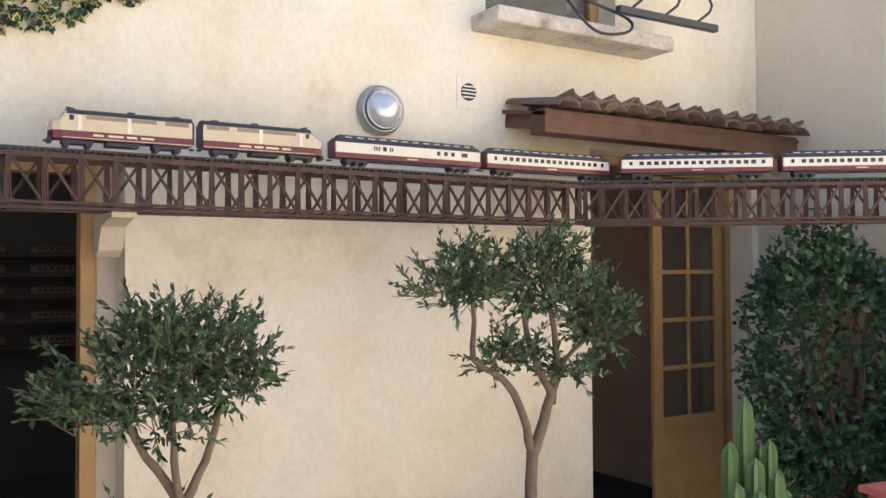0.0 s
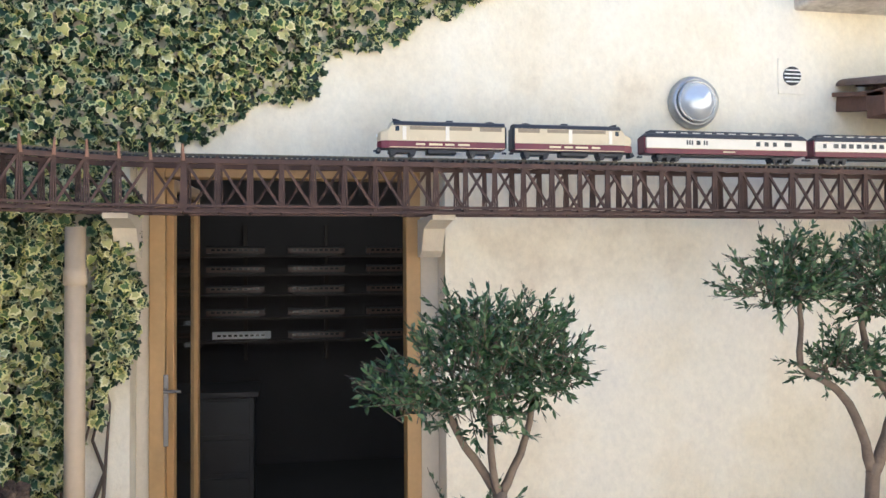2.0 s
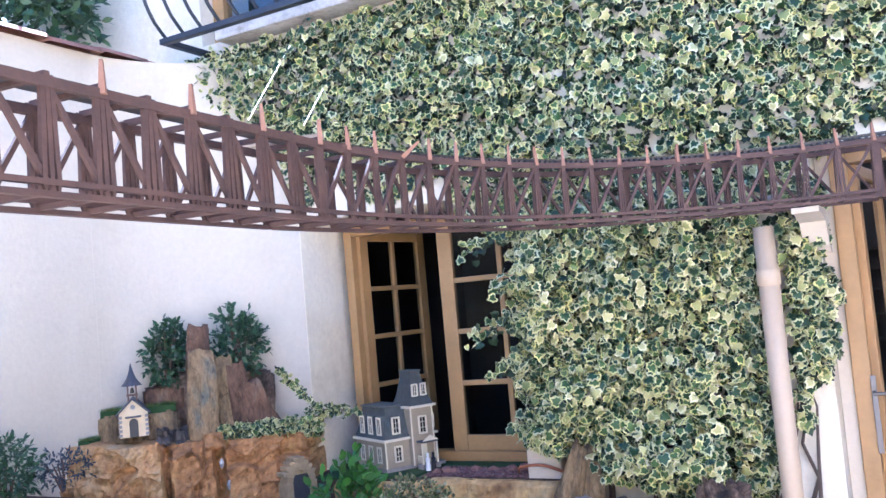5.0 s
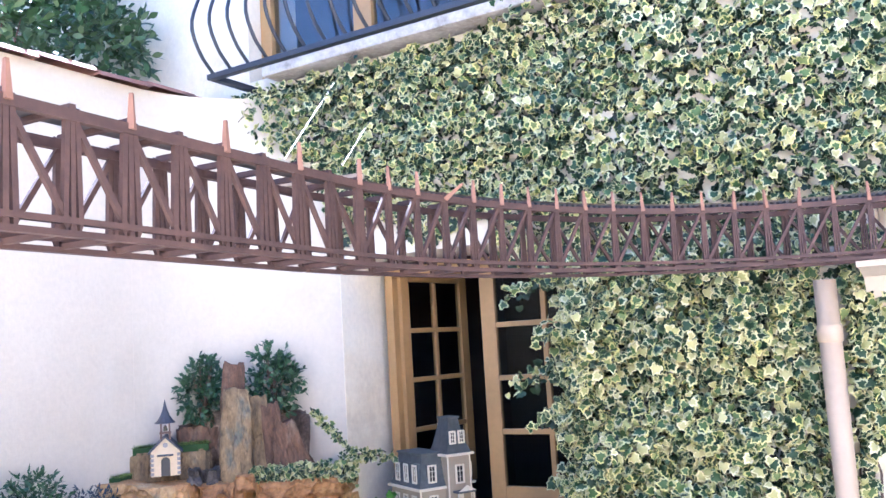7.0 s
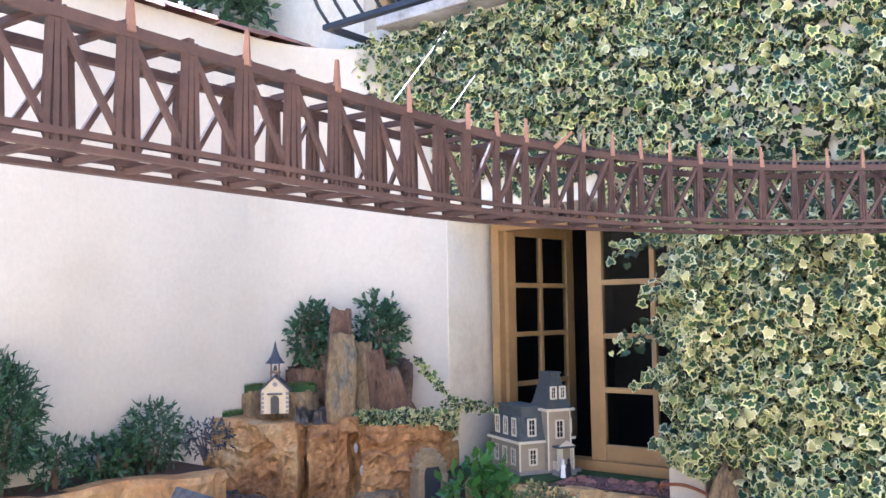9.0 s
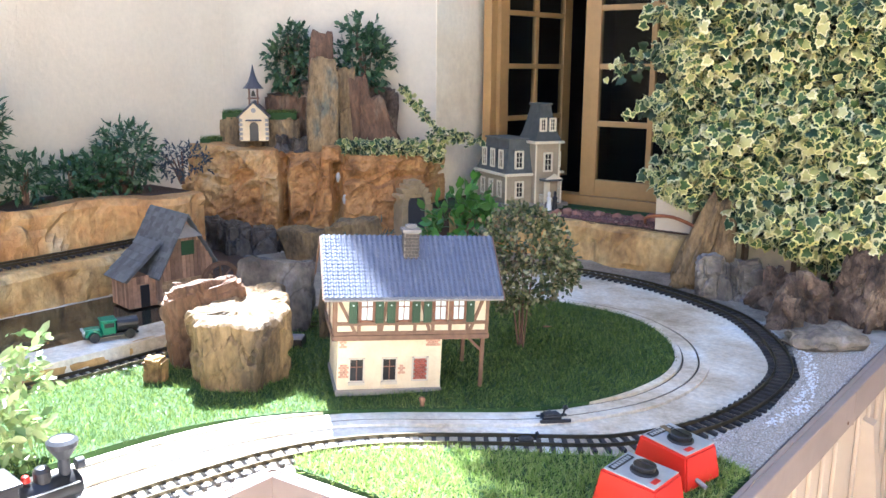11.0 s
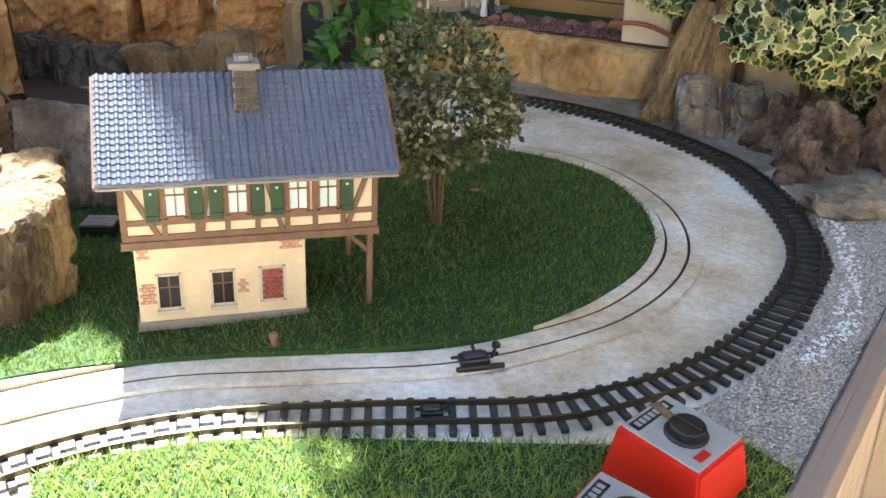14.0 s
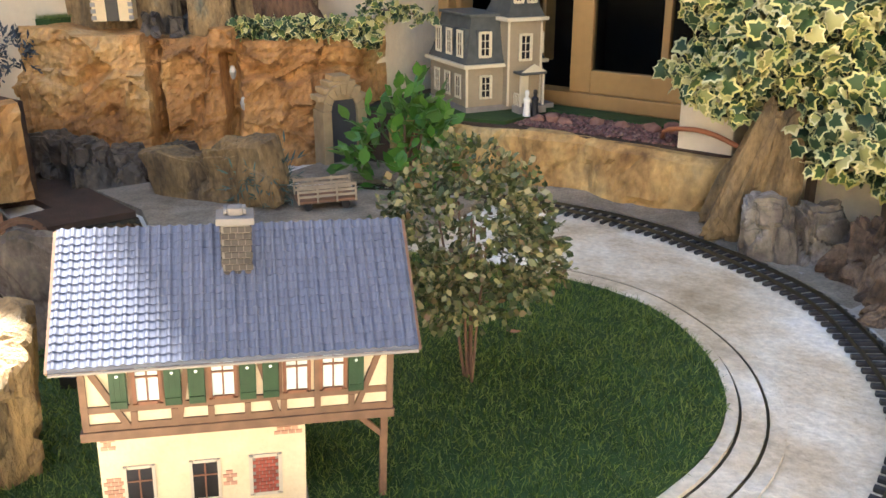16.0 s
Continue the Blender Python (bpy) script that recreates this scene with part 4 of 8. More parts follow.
part("ring", lathe([(0.104, 0.058), (0.116, 0.062), (0.118, 0.072), (0.108, 0.078), (0.102, 0.07)], 40), M_ALU, lamp, smooth=True)
# round vent in a square plate
vt = base("wall_vent", "square pale vent plate with a round dark louvre", "vent", at=pose(2.367, W, 2.552))
part("plate", box(-0.07, -0.006, -0.085, 0.07, 0, 0.085, 0.003), M_PLASTER, vt)
part("throat", lathe([(0.045, 0), (0.045, 0.006), (0, 0.006)], 24), M_BLACK, vt, at=pose(0, -0.006, 0, 90))
for z in (-0.027, -0.009, 0.009, 0.027):
    w = math.sqrt(0.044 ** 2 - z * z)
    part("slat", bar((-w, -0.014, z), (w, -0.014, z), 0.004, 0.006), M_WHITE, vt)
# drain pipe
M_PIPE = mat("cream_painted_pipe", (0.52, 0.40, 0.26), 0.6, var=0.12, scale=6, fine=50, bump=0.1)
pipe = base("drain_pipe", "pale drain pipe down the ivy wall", "pipe", at=pose(-0.766, W - 0.20, 0))
part("shaft", tube([(0, 0, 0), (0, 0, 1.82)], 0.038, 18), M_PIPE, pipe, smooth=True)
part("collar", lathe([(0.036, 0), (0.043, 0.004), (0.043, 0.06), (0.036, 0.064)], 18, centre=(0, 0, 1.60)), M_PIPE, pipe, smooth=True)
# garden window in its niche
w2 = base("window_2", "ochre wooden casement window in a deep niche, one leaf ajar", "window", kind="structure")
YW = W + 0.30
part("window_frame", frame_bm(-3.02, -1.70, 0.84, 2.10, YW, YW + 0.09, 0.05), M_OCHRE, w2)
part("window_sill", box(-3.04, YW - 0.06, 0.80, -1.66, YW + 0.08, 0.839, 0.006), M_OCHRE, w2)
lf = new("casement")
lf.parent = w2
lf.matrix_basis = pose(-2.965, YW + 0.05, 0.892, 0, 0, 84)
leaf(lf, 0.60, 1.205, 2, 4, 0, 0.07, glaze=M_GLASS_N)
lf = new("casement")
lf.parent = w2
lf.matrix_basis = pose(-1.76, YW + 0.03, 0.892, 0, 0, 181)
leaf(lf, 0.68, 1.205, 2, 4, 0, 0.08, glaze=M_GLASS_N)
# balcony with a bellied iron railing
bal = base("balcony", "black wrought iron balcony with bellied bars", "balcony", at=pose(-0.12, 0, 3.105))
part("bottom_rail", box(-3.46, W - 0.40, 0, -1.4, W - 0.36, 0.03, 0.003), M_IRON, bal)
part("side_rail", box(-3.46, W - 0.36, 0, -3.42, W + 0.01, 0.03, 0.003), M_IRON, bal)
part("slab", box(-3.30, W - 0.16, 0.04, -1.45, W - 0.001, 0.10, 0.006), M_LEDGE, bal)
part("top_rail", box(-3.46, W - 0.40, 0.85, -1.4, W - 0.36, 0.88, 0.003), M_IRON, bal)
for i in range(17):
    x = -3.43 + i * 0.124
    part("baluster", tube(smooth_line([(x, W - 0.38, 0.03), (x, W - 0.47, 0.12), (x, W - 0.52, 0.26), (x, W - 0.45, 0.45), (x, W - 0.38, 0.62), (x, W - 0.38, 0.86)], 0.05), 0.009, 6), M_IRON, bal)
w3 = base("window_3", "wooden balcony window with blue reflections", "window", kind="structure")
part("window_frame", frame_bm(UPL[0] + 0.003, UPL[1] - 0.003, UPL[2] + 0.003, UPL[3] - 0.003, W + 0.10, W + 0.18, 0.08), M_OCHRE, w3)
part("mullion", box(-3.0, W + 0.11, UPL[2] + 0.085, -2.88, W + 0.17, UPL[3] - 0.085, 0.004), M_OCHRE, w3)
part("pane", box(UPL[0] + 0.08, W + 0.135, UPL[2] + 0.08, UPL[1] - 0.08, W + 0.14, UPL[3] - 0.08), M_GLASS, w3)
# coping of the garden wall
cop = base("wall_coping", "row of terracotta coping tiles on the garden wall", "coping", kind="structure")
cop_bm = bmesh.new()
rows = []
for k in range(7):
    a = math.pi * k / 6
    rows.append([cop_bm.verts.new((0.17 * math.cos(a), y, 0.055 * math.sin(a))) for y in (-0.15, 0.15)])
for a, c in zip(rows, rows[1:]):
    cop_bm.faces.new((a[0], a[1], c[1], c[0]))
cop_bm.faces.new([r[0] for r in rows])
cop_bm.faces.new([r[1] for r in rows][::-1])
cop_me = mesh_of("coping_tile", cop_bm, M_TERRA, True)
for i in range(25):
    piece("coping_tile", cop_me, cop, pose(XL - 0.10, W - 0.17 - i * 0.305, 3.052 + rng.uniform(-.004, .004), rng.uniform(-1, 1), rng.uniform(-2, 2), rng.uniform(-1.5, 1.5)))
# ---- planting tools ----
def swarm(name, template, faces, slots, places, turns, sizes):
    """Many copies of one small shape in one mesh. template: n x 3; turns: k x 3 x 3."""
    t = np.asarray(template, float)
    k, n = len(places), len(t)
    v = np.einsum("kij,nj->kni", np.asarray(turns), t) * np.asarray(sizes, float)[:, None, None] + np.asarray(places, float)[:, None, :]
    counts = np.array([len(f) for f in faces])
    loops = np.concatenate([np.array(f) for f in faces])
    me = bpy.data.meshes.new(name)
    me.vertices.add(k * n)
    me.vertices.foreach_set("co", v.reshape(-1))
    me.loops.add(k * len(loops))
    me.loops.foreach_set("vertex_index", (loops[None, :] + (np.arange(k) * n)[:, None]).reshape(-1).astype(np.int32))
    tot = np.tile(counts, k)
    me.polygons.add(len(tot))
    me.polygons.foreach_set("loop_start", (np.cumsum(tot) - tot).astype(np.int32))
    if slots:
        me.polygons.foreach_set("material_index", np.tile(np.array(slots, np.int32), k))
    me.update(calc_edges=True)
    return me


def turns_from(normals, ups, rng):
    """Frames whose z is near the normal and y near the given hanging direction."""
    z = normals / np.linalg.norm(normals, axis=1, keepdims=True)
    x = np.cross(ups, z)
    x /= np.linalg.norm(x, axis=1, keepdims=True) + 1e-9
    y = np.cross(z, x)
    return np.stack([x, y, z], axis=2)


# ivy leaf: five points, a pale margin round a green heart
IVY_OUT = [(0, -0.08, 0), (0.30, -0.24, -.04), (0.50, -0.02, -.10), (0.39, 0.15, -.03), (0.45, 0.40, -.10), (0.24, 0.42, -.02), (0.02, 0.78, -.14), (-0.24, 0.42, -.02), (-0.46, 0.38, -.10), (-0.39, 0.13, -.03), (-0.50, -0.04, -.10), (-0.28, -0.24, -.04)]


def ivy_leaf(k):
    """Leaf points, with the green heart k times as wide as the leaf, a little off its middle."""
    return IVY_OUT + [(x * k + 0.05 * (1 - k), 0.08 + (y - 0.08) * k, z * 0.5 + 0.02) for x, y, z in IVY_OUT] + [(0, 0.12, 0.03)]


IVY_F = [(i, (i + 1) % 12, 12 + (i + 1) % 12, 12 + i) for i in range(12)] + [(12 + i, 12 + (i + 1) % 12, 24) for i in range(12)]
IVY_S = [1] * 12 + [0] * 12
M_IVYG = islands("ivy_green_heart", [(0.010, 0.026, 0.010), (0.016, 0.042, 0.016), (0.026, 0.060, 0.024), (0.040, 0.082, 0.032), (0.034, 0.066, 0.026), (0.066, 0.12, 0.032), (0.14, 0.19, 0.055), (0.40, 0.39, 0.14), (0.52, 0.49, 0.22)], 0.48, 0.12, 0.3)
M_IVYC = islands("ivy_cream_margin", [(0.03, 0.06, 0.02), (0.22, 0.26, 0.11), (0.50, 0.50, 0.26), (0.66, 0.63, 0.34), (0.60, 0.58, 0.28), (0.58, 0.55, 0.18), (0.64, 0.59, 0.20), (0.72, 0.66, 0.32), (0.75, 0.70, 0.42)], 0.48, 0.12)
M_VINE = mat("dry_ivy_stem", (0.12, 0.085, 0.06), 0.9, var=0.3, scale=30, bump=0.5)


# inner ivy leaves coloured almost black, so the gaps between outer leaves look shaded
M_IVYD = islands("inner_shade_ivy_leaf", [(0.010, 0.026, 0.010), (0.018, 0.045, 0.014), (0.030, 0.060, 0.022), (0.035, 0.030, 0.014)], 0.5, 0.08)


def ivy_mesh(name, pts, rng, size=(0.026, 0.055), up=(0, -1, 0), spread=0.9, dark=False, heart=0.74):
    k = len(pts)
    nrm = np.tile(np.array(up, float), (k, 1)) + rng.normal(0, spread, (k, 3)) + np.array((0, 0, 0.25))
    hang = np.tile(np.array((0, 0, -1.0)), (k, 1)) + rng.normal(0, 0.8, (k, 3))
    me = swarm(name, ivy_leaf(heart), IVY_F, IVY_S, pts, turns_from(nrm, hang, rng) @ np.diag((1, 1, 1.0)), rng.uniform(*size, k))
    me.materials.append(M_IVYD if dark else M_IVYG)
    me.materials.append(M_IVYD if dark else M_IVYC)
    return me


def ivy_top(x):
    """Lower edge of the ivy on the wall above the bridge."""
    pts = [(-3.9, 1.98), (-0.75, 1.98), (-0.55, 2.10), (-0.44, 2.16), (-0.22, 2.235), (-0.13, 2.33), (0.02, 2.36), (0.10, 2.33), (0.15, 2.40), (0.20, 2.56), (0.42, 2.60), (0.60, 2.71), (0.80, 2.80), (1.3, 3.0), (1.5, 3.2), (1.8, 3.4), (4, 4.4)]
    for (a, b), (c, d) in zip(pts, pts[1:]):
        if a <= x <= c:
            return b + (d - b) * (x - a) / (c - a)
    return 9


rng = np.random.default_rng(7)
up_pts = []
while len(up_pts) < 21000:
    x, z = rng.uniform(-3.75, 1.9), rng.uniform(1.94, 4.5)
    e = ivy_top(x) + 0.05 * noise.noise(Vector((x * 6, 0, 3))) + 0.04 * noise.noise(Vector((x * 17, 0, 9)))
    if x < -2.15:
        e = max(e, 2.22 + 0.30 * noise.noise(Vector((x * 3, 1, 0))) + (0.25 if x < -3.1 else 0))
    if z < e or (UPL[0] - 0.1 < x < UPL[1] + 0.1 and z > 3.12) or (x < -3.2 and z > 3.5):
        continue
    edge = min(1.0, (z - e) / 0.25)
    depth = 0.015 + edge * (0.04 + 0.15 * max(0, 0.5 + 0.9 * noise.noise(Vector((x * 3.6, 0, z * 3.6))))) * rng.uniform(0.0, 1.0) ** 0.7
    up_pts.append((x, W - depth, z))
# dark layer close to the wall that paints the shade behind the leaves
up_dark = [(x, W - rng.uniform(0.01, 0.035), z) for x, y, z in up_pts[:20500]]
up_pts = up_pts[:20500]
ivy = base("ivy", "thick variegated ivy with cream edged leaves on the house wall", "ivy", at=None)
for nm, pts_, dk, hk in (("leaves", up_pts[::2], False, 0.84), ("pale_leaves", up_pts[1::2], False, 0.64), ("inner_shade_leaves", up_dark, True, 0.74)):
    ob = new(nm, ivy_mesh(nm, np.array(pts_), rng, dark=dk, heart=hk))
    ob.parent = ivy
    tagged(ob, kind="stuff")


# leaves added out of view, with gaps placed to dapple the corner grass
dapple_pts = []
while len(dapple_pts) < 900:
    x, z = rng.uniform(-4.0, -3.1), rng.uniform(5.2, 5.98)
    if x < -3.76 - 0.38 * max(0, z - 5.38) or z > 5.97 - 0.75 * max(0, x + 3.62):
        continue
    if any((x - a) ** 2 + ((z - b) * 0.8) ** 2 < r * r for a, b, r in ((-3.67, 5.45, 0.105), (-3.82, 5.69, 0.11), (-3.70, 5.78, 0.09), (-3.54, 5.42, 0.07), (-3.36, 5.44, 0.085), (-3.50, 5.66, 0.06))):
        continue
    dapple_pts.append((x, W - rng.uniform(-0.01, 0.05), z))
ivy4 = base("parapet_climber", "unseen leaf mass added on the wall top to dapple the corner grass", "climber")
ob = new("leaves", ivy_mesh("leaves", np.array(dapple_pts), rng, (0.05, 0.075), (0.5, -0.5, 0.6), spread=0.4))
ob.parent = ivy4
tagged(ob, kind="stuff")
for k in range(6):
    part("stem", tube([(-3.85 + 0.11 * k, W - 0.02, 5.0), (-3.83 + 0.10 * k, W - 0.02, 5.45), (-3.86 + 0.09 * k, W - 0.02, 5.72)], [0.012, 0.009, 0.005], 6), M_VINE, ivy4)


def low_edge(z):
    """Left and right limits of the ivy beside the window at height z."""
    left = -1.87 + 0.10 * noise.noise(Vector((0, 3, z * 8))) + 0.13 * noise.noise(Vector((2, 3, z * 21)))
    if z < 1.02:
        left += (1.02 - z) * 2.6
    right = -0.56 + 0.08 * noise.noise(Vector((4, 3, z * 8)))
    if z < 1.35:
        right -= (1.35 - z) * 0.55
    return left, right


low_pts, near = [], []
while len(low_pts) < 8200:
    x, z = rng.uniform(-2.3, -0.46), rng.uniform(0.70, 2.0)
    a, b = low_edge(z)
    if not a < x < b or (abs(x + 0.766) < 0.05 and rng.random() < 0.85):
        continue
    full = min(1, (x - a) / 0.2 + 0.25, (b - x) / 0.15 + 0.2)
    depth = 0.04 + full * (0.10 + 0.26 * max(0, 0.5 + 0.9 * noise.noise(Vector((x * 4.5, 2, z * 4.5))))) * rng.uniform(0.0, 1) ** 0.7
    if x > -0.98:
        depth = min(depth, rng.uniform(0.03, 0.17))
    p = (x, W - depth, z)
    if x < -1.0 and z < 1.42 and depth > 0.17 and len(near) < 290:
        near.append(p)
    else:
        low_pts.append(p)
ivy2 = base("ivy_bush", "bushy variegated ivy hanging between the window and the drain pipe", "ivy")
for zs, dx in ((1.95, 0.13), (1.78, 0.07), (1.56, 0.12), (1.40, 0.08)):
    x0 = low_edge(zs)[0]
    for k in range(24):
        s_ = k / 23
        low_pts.insert(0, (x0 + 0.08 - (dx + 0.08) * s_ + rng.normal(0, 0.012), W - 0.10 - 0.10 * s_ + rng.normal(0, 0.02), zs - 0.10 * s_ * s_ + rng.normal(0, 0.022)))
# same shade-coloured layer behind the bush
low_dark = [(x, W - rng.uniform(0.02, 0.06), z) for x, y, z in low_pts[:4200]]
for nm, pts_, dk, hk in (("leaves", low_pts[:7900:2], False, 0.84), ("pale_leaves", low_pts[1:7900:2], False, 0.66), ("inner_shade_leaves", low_dark, True, 0.74)):
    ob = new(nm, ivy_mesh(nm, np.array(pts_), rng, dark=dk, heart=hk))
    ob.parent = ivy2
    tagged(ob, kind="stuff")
one = ivy_mesh("ivy_leaf", np.array([(0.0, 0.0, 0.0)]), np.random.default_rng(3), (0.050, 0.050), spread=0.02)
rr = random.Random(11)
for p in near:
    piece("leaf", one, ivy2, Matrix.LocRotScale(p, Euler((rr.gauss(-0.15, 0.7), rr.gauss(0, 0.8), rr.gauss(0, 0.75))), [rr.uniform(0.6, 1.15)] * 3))
for i in range(11):
    x = -1.45 + i * 0.06
    pts = [(x + rr.uniform(-.1, .1), W - 0.06, 0.70)]
    for k in range(6):
        pts.append((pts[-1][0] + rr.uniform(-0.07, 0.07), W - rr.uniform(0.03, 0.12), pts[-1][2] + rr.uniform(0.08, 0.2)))
    part("stem", tube(pts, [0.016 - 0.002 * j for j in range(7)], 6), M_VINE, ivy2)
for i in range(5):
    x = -0.90 + 0.05 * i
    pts = [(x, W - 0.03, 0.05)]
    for k in range(8):
        pts.append((pts[-1][0] + rr.uniform(-0.06, 0.06), W - rr.uniform(0.015, 0.04), pts[-1][2] + rr.uniform(0.1, 0.2)))
    part("stem", tube(pts, [0.017 - 0.0017 * j for j in range(9)], 6), M_VINE, ivy2)

# plain leaf: a folded blade
LEAF_T = [(0, 0, 0), (0.16, 0.30, -0.02), (0.17, 0.60, -0.03), (0, 1.0, -0.10), (-0.17, 0.60, -0.03), (-0.16, 0.30, -0.02), (0, 0.45, -0.06)]
LEAF_F = [(0, 1, 6), (1, 2, 6), (2, 3, 6), (3, 4, 6), (4, 5, 6), (5, 0, 6)]


def leaves_on(name, pts, dirs, sizes, rng, material, width=1.0):
    """Leaves that point along dirs."""
    d = np.asarray(dirs, float)
    d /= np.linalg.norm(d, axis=1, keepdims=True)
    side = np.cross(d, rng.normal(0, 1, d.shape) + np.array((0, 0, 1.2)))
    side /= np.linalg.norm(side, axis=1, keepdims=True) + 1e-9
    z = np.cross(side, d)
    t = [(x * width, y, zz) for x, y, zz in LEAF_T]
    me = swarm(name, t, LEAF_F, None, pts, np.stack([side, d, z], axis=2), sizes)
    me.materials.append(material)
    return me


def sprigs(tips, rng, per, length, spread=0.9, lift=0.35):
    """Leaf places along short twigs that leave each tip."""
    P, D = [], []
    for tip, out in tips:
        d = np.array(out) + rng.normal(0, spread, 3) + np.array((0, 0, lift))
        d /= np.linalg.norm(d)
        for k in range(per):
            s = (k + 0.5) / per
            P.append(np.array(tip) + d * length * s)
            D.append(d * (0.6 + 0.8 * s) + rng.normal(0, 0.55, 3))
    return np.array(P), np.array(D)


M_OLIVE = islands("olive_leaf", [(0.018, 0.048, 0.014), (0.030, 0.072, 0.022), (0.06, 0.12, 0.04), (0.025, 0.064, 0.02), (0.10, 0.16, 0.06), (0.15, 0.21, 0.10)], 0.40, 0.08)
M_SHRUB = islands("dark_shrub_leaf", [(0.020, 0.055, 0.022), (0.035, 0.085, 0.030), (0.05, 0.11, 0.04), (0.03, 0.07, 0.03)], 0.35, 0.1)
M_FRESH = islands("fresh_green_leaf", [(0.05, 0.16, 0.02), (0.08, 0.22, 0.03), (0.12, 0.26, 0.05), (0.05, 0.14, 0.03)], 0.35, 0.2)
M_PALE = islands("pale_variegated_leaf", [(0.10, 0.18, 0.05), (0.20, 0.27, 0.09), (0.33, 0.37, 0.16), (0.12, 0.20, 0.06)], 0.4, 0.2)
M_BRONZE = islands("bronze_edged_leaf", [(0.06, 0.085, 0.022), (0.035, 0.055, 0.015), (0.17, 0.17, 0.06), (0.06, 0.08, 0.022), (0.32, 0.30, 0.15), (0.13, 0.075, 0.035)], 0.45, 0.15)
M_TWIG = mat("thin_brown_twig", (0.16, 0.09, 0.06), 0.85, var=0.25, scale=40)


def olive_tree(x, y, limbs, clumps, seed, label):
    """limbs: lists of points (from the ground up); clumps: (x, y, z, radii)."""
    rng = np.random.default_rng(seed)
    rd = random.Random(seed)
    b = base("olive_tree", label, "tree", "potted olive trees", at=pose(x, y, 0))
    for pts, r0, r1 in limbs:
        line = [Vector(p) for p in smooth_line(pts, 0.05)]
        line = [p + Vector((rd.uniform(-.004, .004), rd.uniform(-.004, .004), 0)) for p in line]
        n = len(line)
        part("trunk" if r0 > 0.024 else "limb", tube(line, [0.78 * (r0 + (r1 - r0) * i / (n - 1)) * (1 + 0.16 * noise.noise(Vector((i * 1.3, r0 * 90, 0)))) for i in range(n)], 10), M_BARK, b, smooth=True)
    P, D, twigs = [], [], bmesh.new()
    for cx, cy, cz, rx, ry, rz, k in clumps:
        for _ in range(k):
            d = rng.normal(0, 1, 3)
            d /= np.linalg.norm(d)
            p = np.array((cx, cy, cz)) + d * np.array((rx, ry, rz)) * rng.uniform(0.35, 1.0)
            e = d * np.array((1, 1, 0.7)) + np.array((0, 0, 0.55)) + rng.normal(0, 0.35, 3)
            e /= np.linalg.norm(e)
            ln = rng.uniform(0.06, 0.17)
            tube([p - e * 0.05, p + e * ln], [0.002, 0.001], 4, bm=twigs, cap=False)
            m = rng.integers(13, 20)
            for j in range(m):
                s = j / m
                P.append(p + e * ln * (s - 0.15))
                D.append(e * (0.7 + 0.5 * s) + rng.normal(0, 0.55, 3))
    me = leaves_on("leaves", np.array(P), np.array(D), rng.uniform(0.021, 0.038, len(P)), rng, M_OLIVE, 1.05)
    ob = new("leaves", me)
    ob.parent = b
    tagged(ob, kind="stuff")
    tagged(part("twig_growth", twigs, M_BARK, b), kind="stuff")
    return b


olive_tree(0.665, 2.8, [
    ([(0.02, 0, 0), (0.0, 0, 0.45), (0.0, 0, 0.95)], 0.035, 0.028),
    ([(0.0, 0, 0.92), (-0.07, 0.02, 1.04), (-0.14, 0.0, 1.14), (-0.21, 0.02, 1.30)], 0.022, 0.011),
    ([(0.0, 0, 0.93), (-0.03, -0.02, 1.04), (-0.03, 0.0, 1.18), (-0.04, 0.03, 1.32)], 0.018, 0.010),
    ([(0.0, 0, 0.93), (0.055, 0.0, 1.03), (0.107, 0.01, 1.18), (0.13, 0.03, 1.30)], 0.021, 0.011)],
    [(-0.09, 0.0, 1.33, 0.26, 0.2, 0.12, 130), (0.10, 0, 1.37, 0.17, 0.17, 0.12, 90), (-0.26, 0, 1.26, 0.13, 0.14, 0.09, 50), (-0.03, 0, 1.45, 0.2, 0.17, 0.08, 60), (-0.06, 0.0, 1.20, 0.17, 0.12, 0.06, 32), (0.20, 0.0, 1.29, 0.08, 0.1, 0.08, 24), (-0.08, 0.0, 1.52, 0.03, 0.03, 0.04, 8), (-0.10, 0.0, 0.86, 0.10, 0.06, 0.03, 10)], 21, "young olive tree with three limbs against the wall")
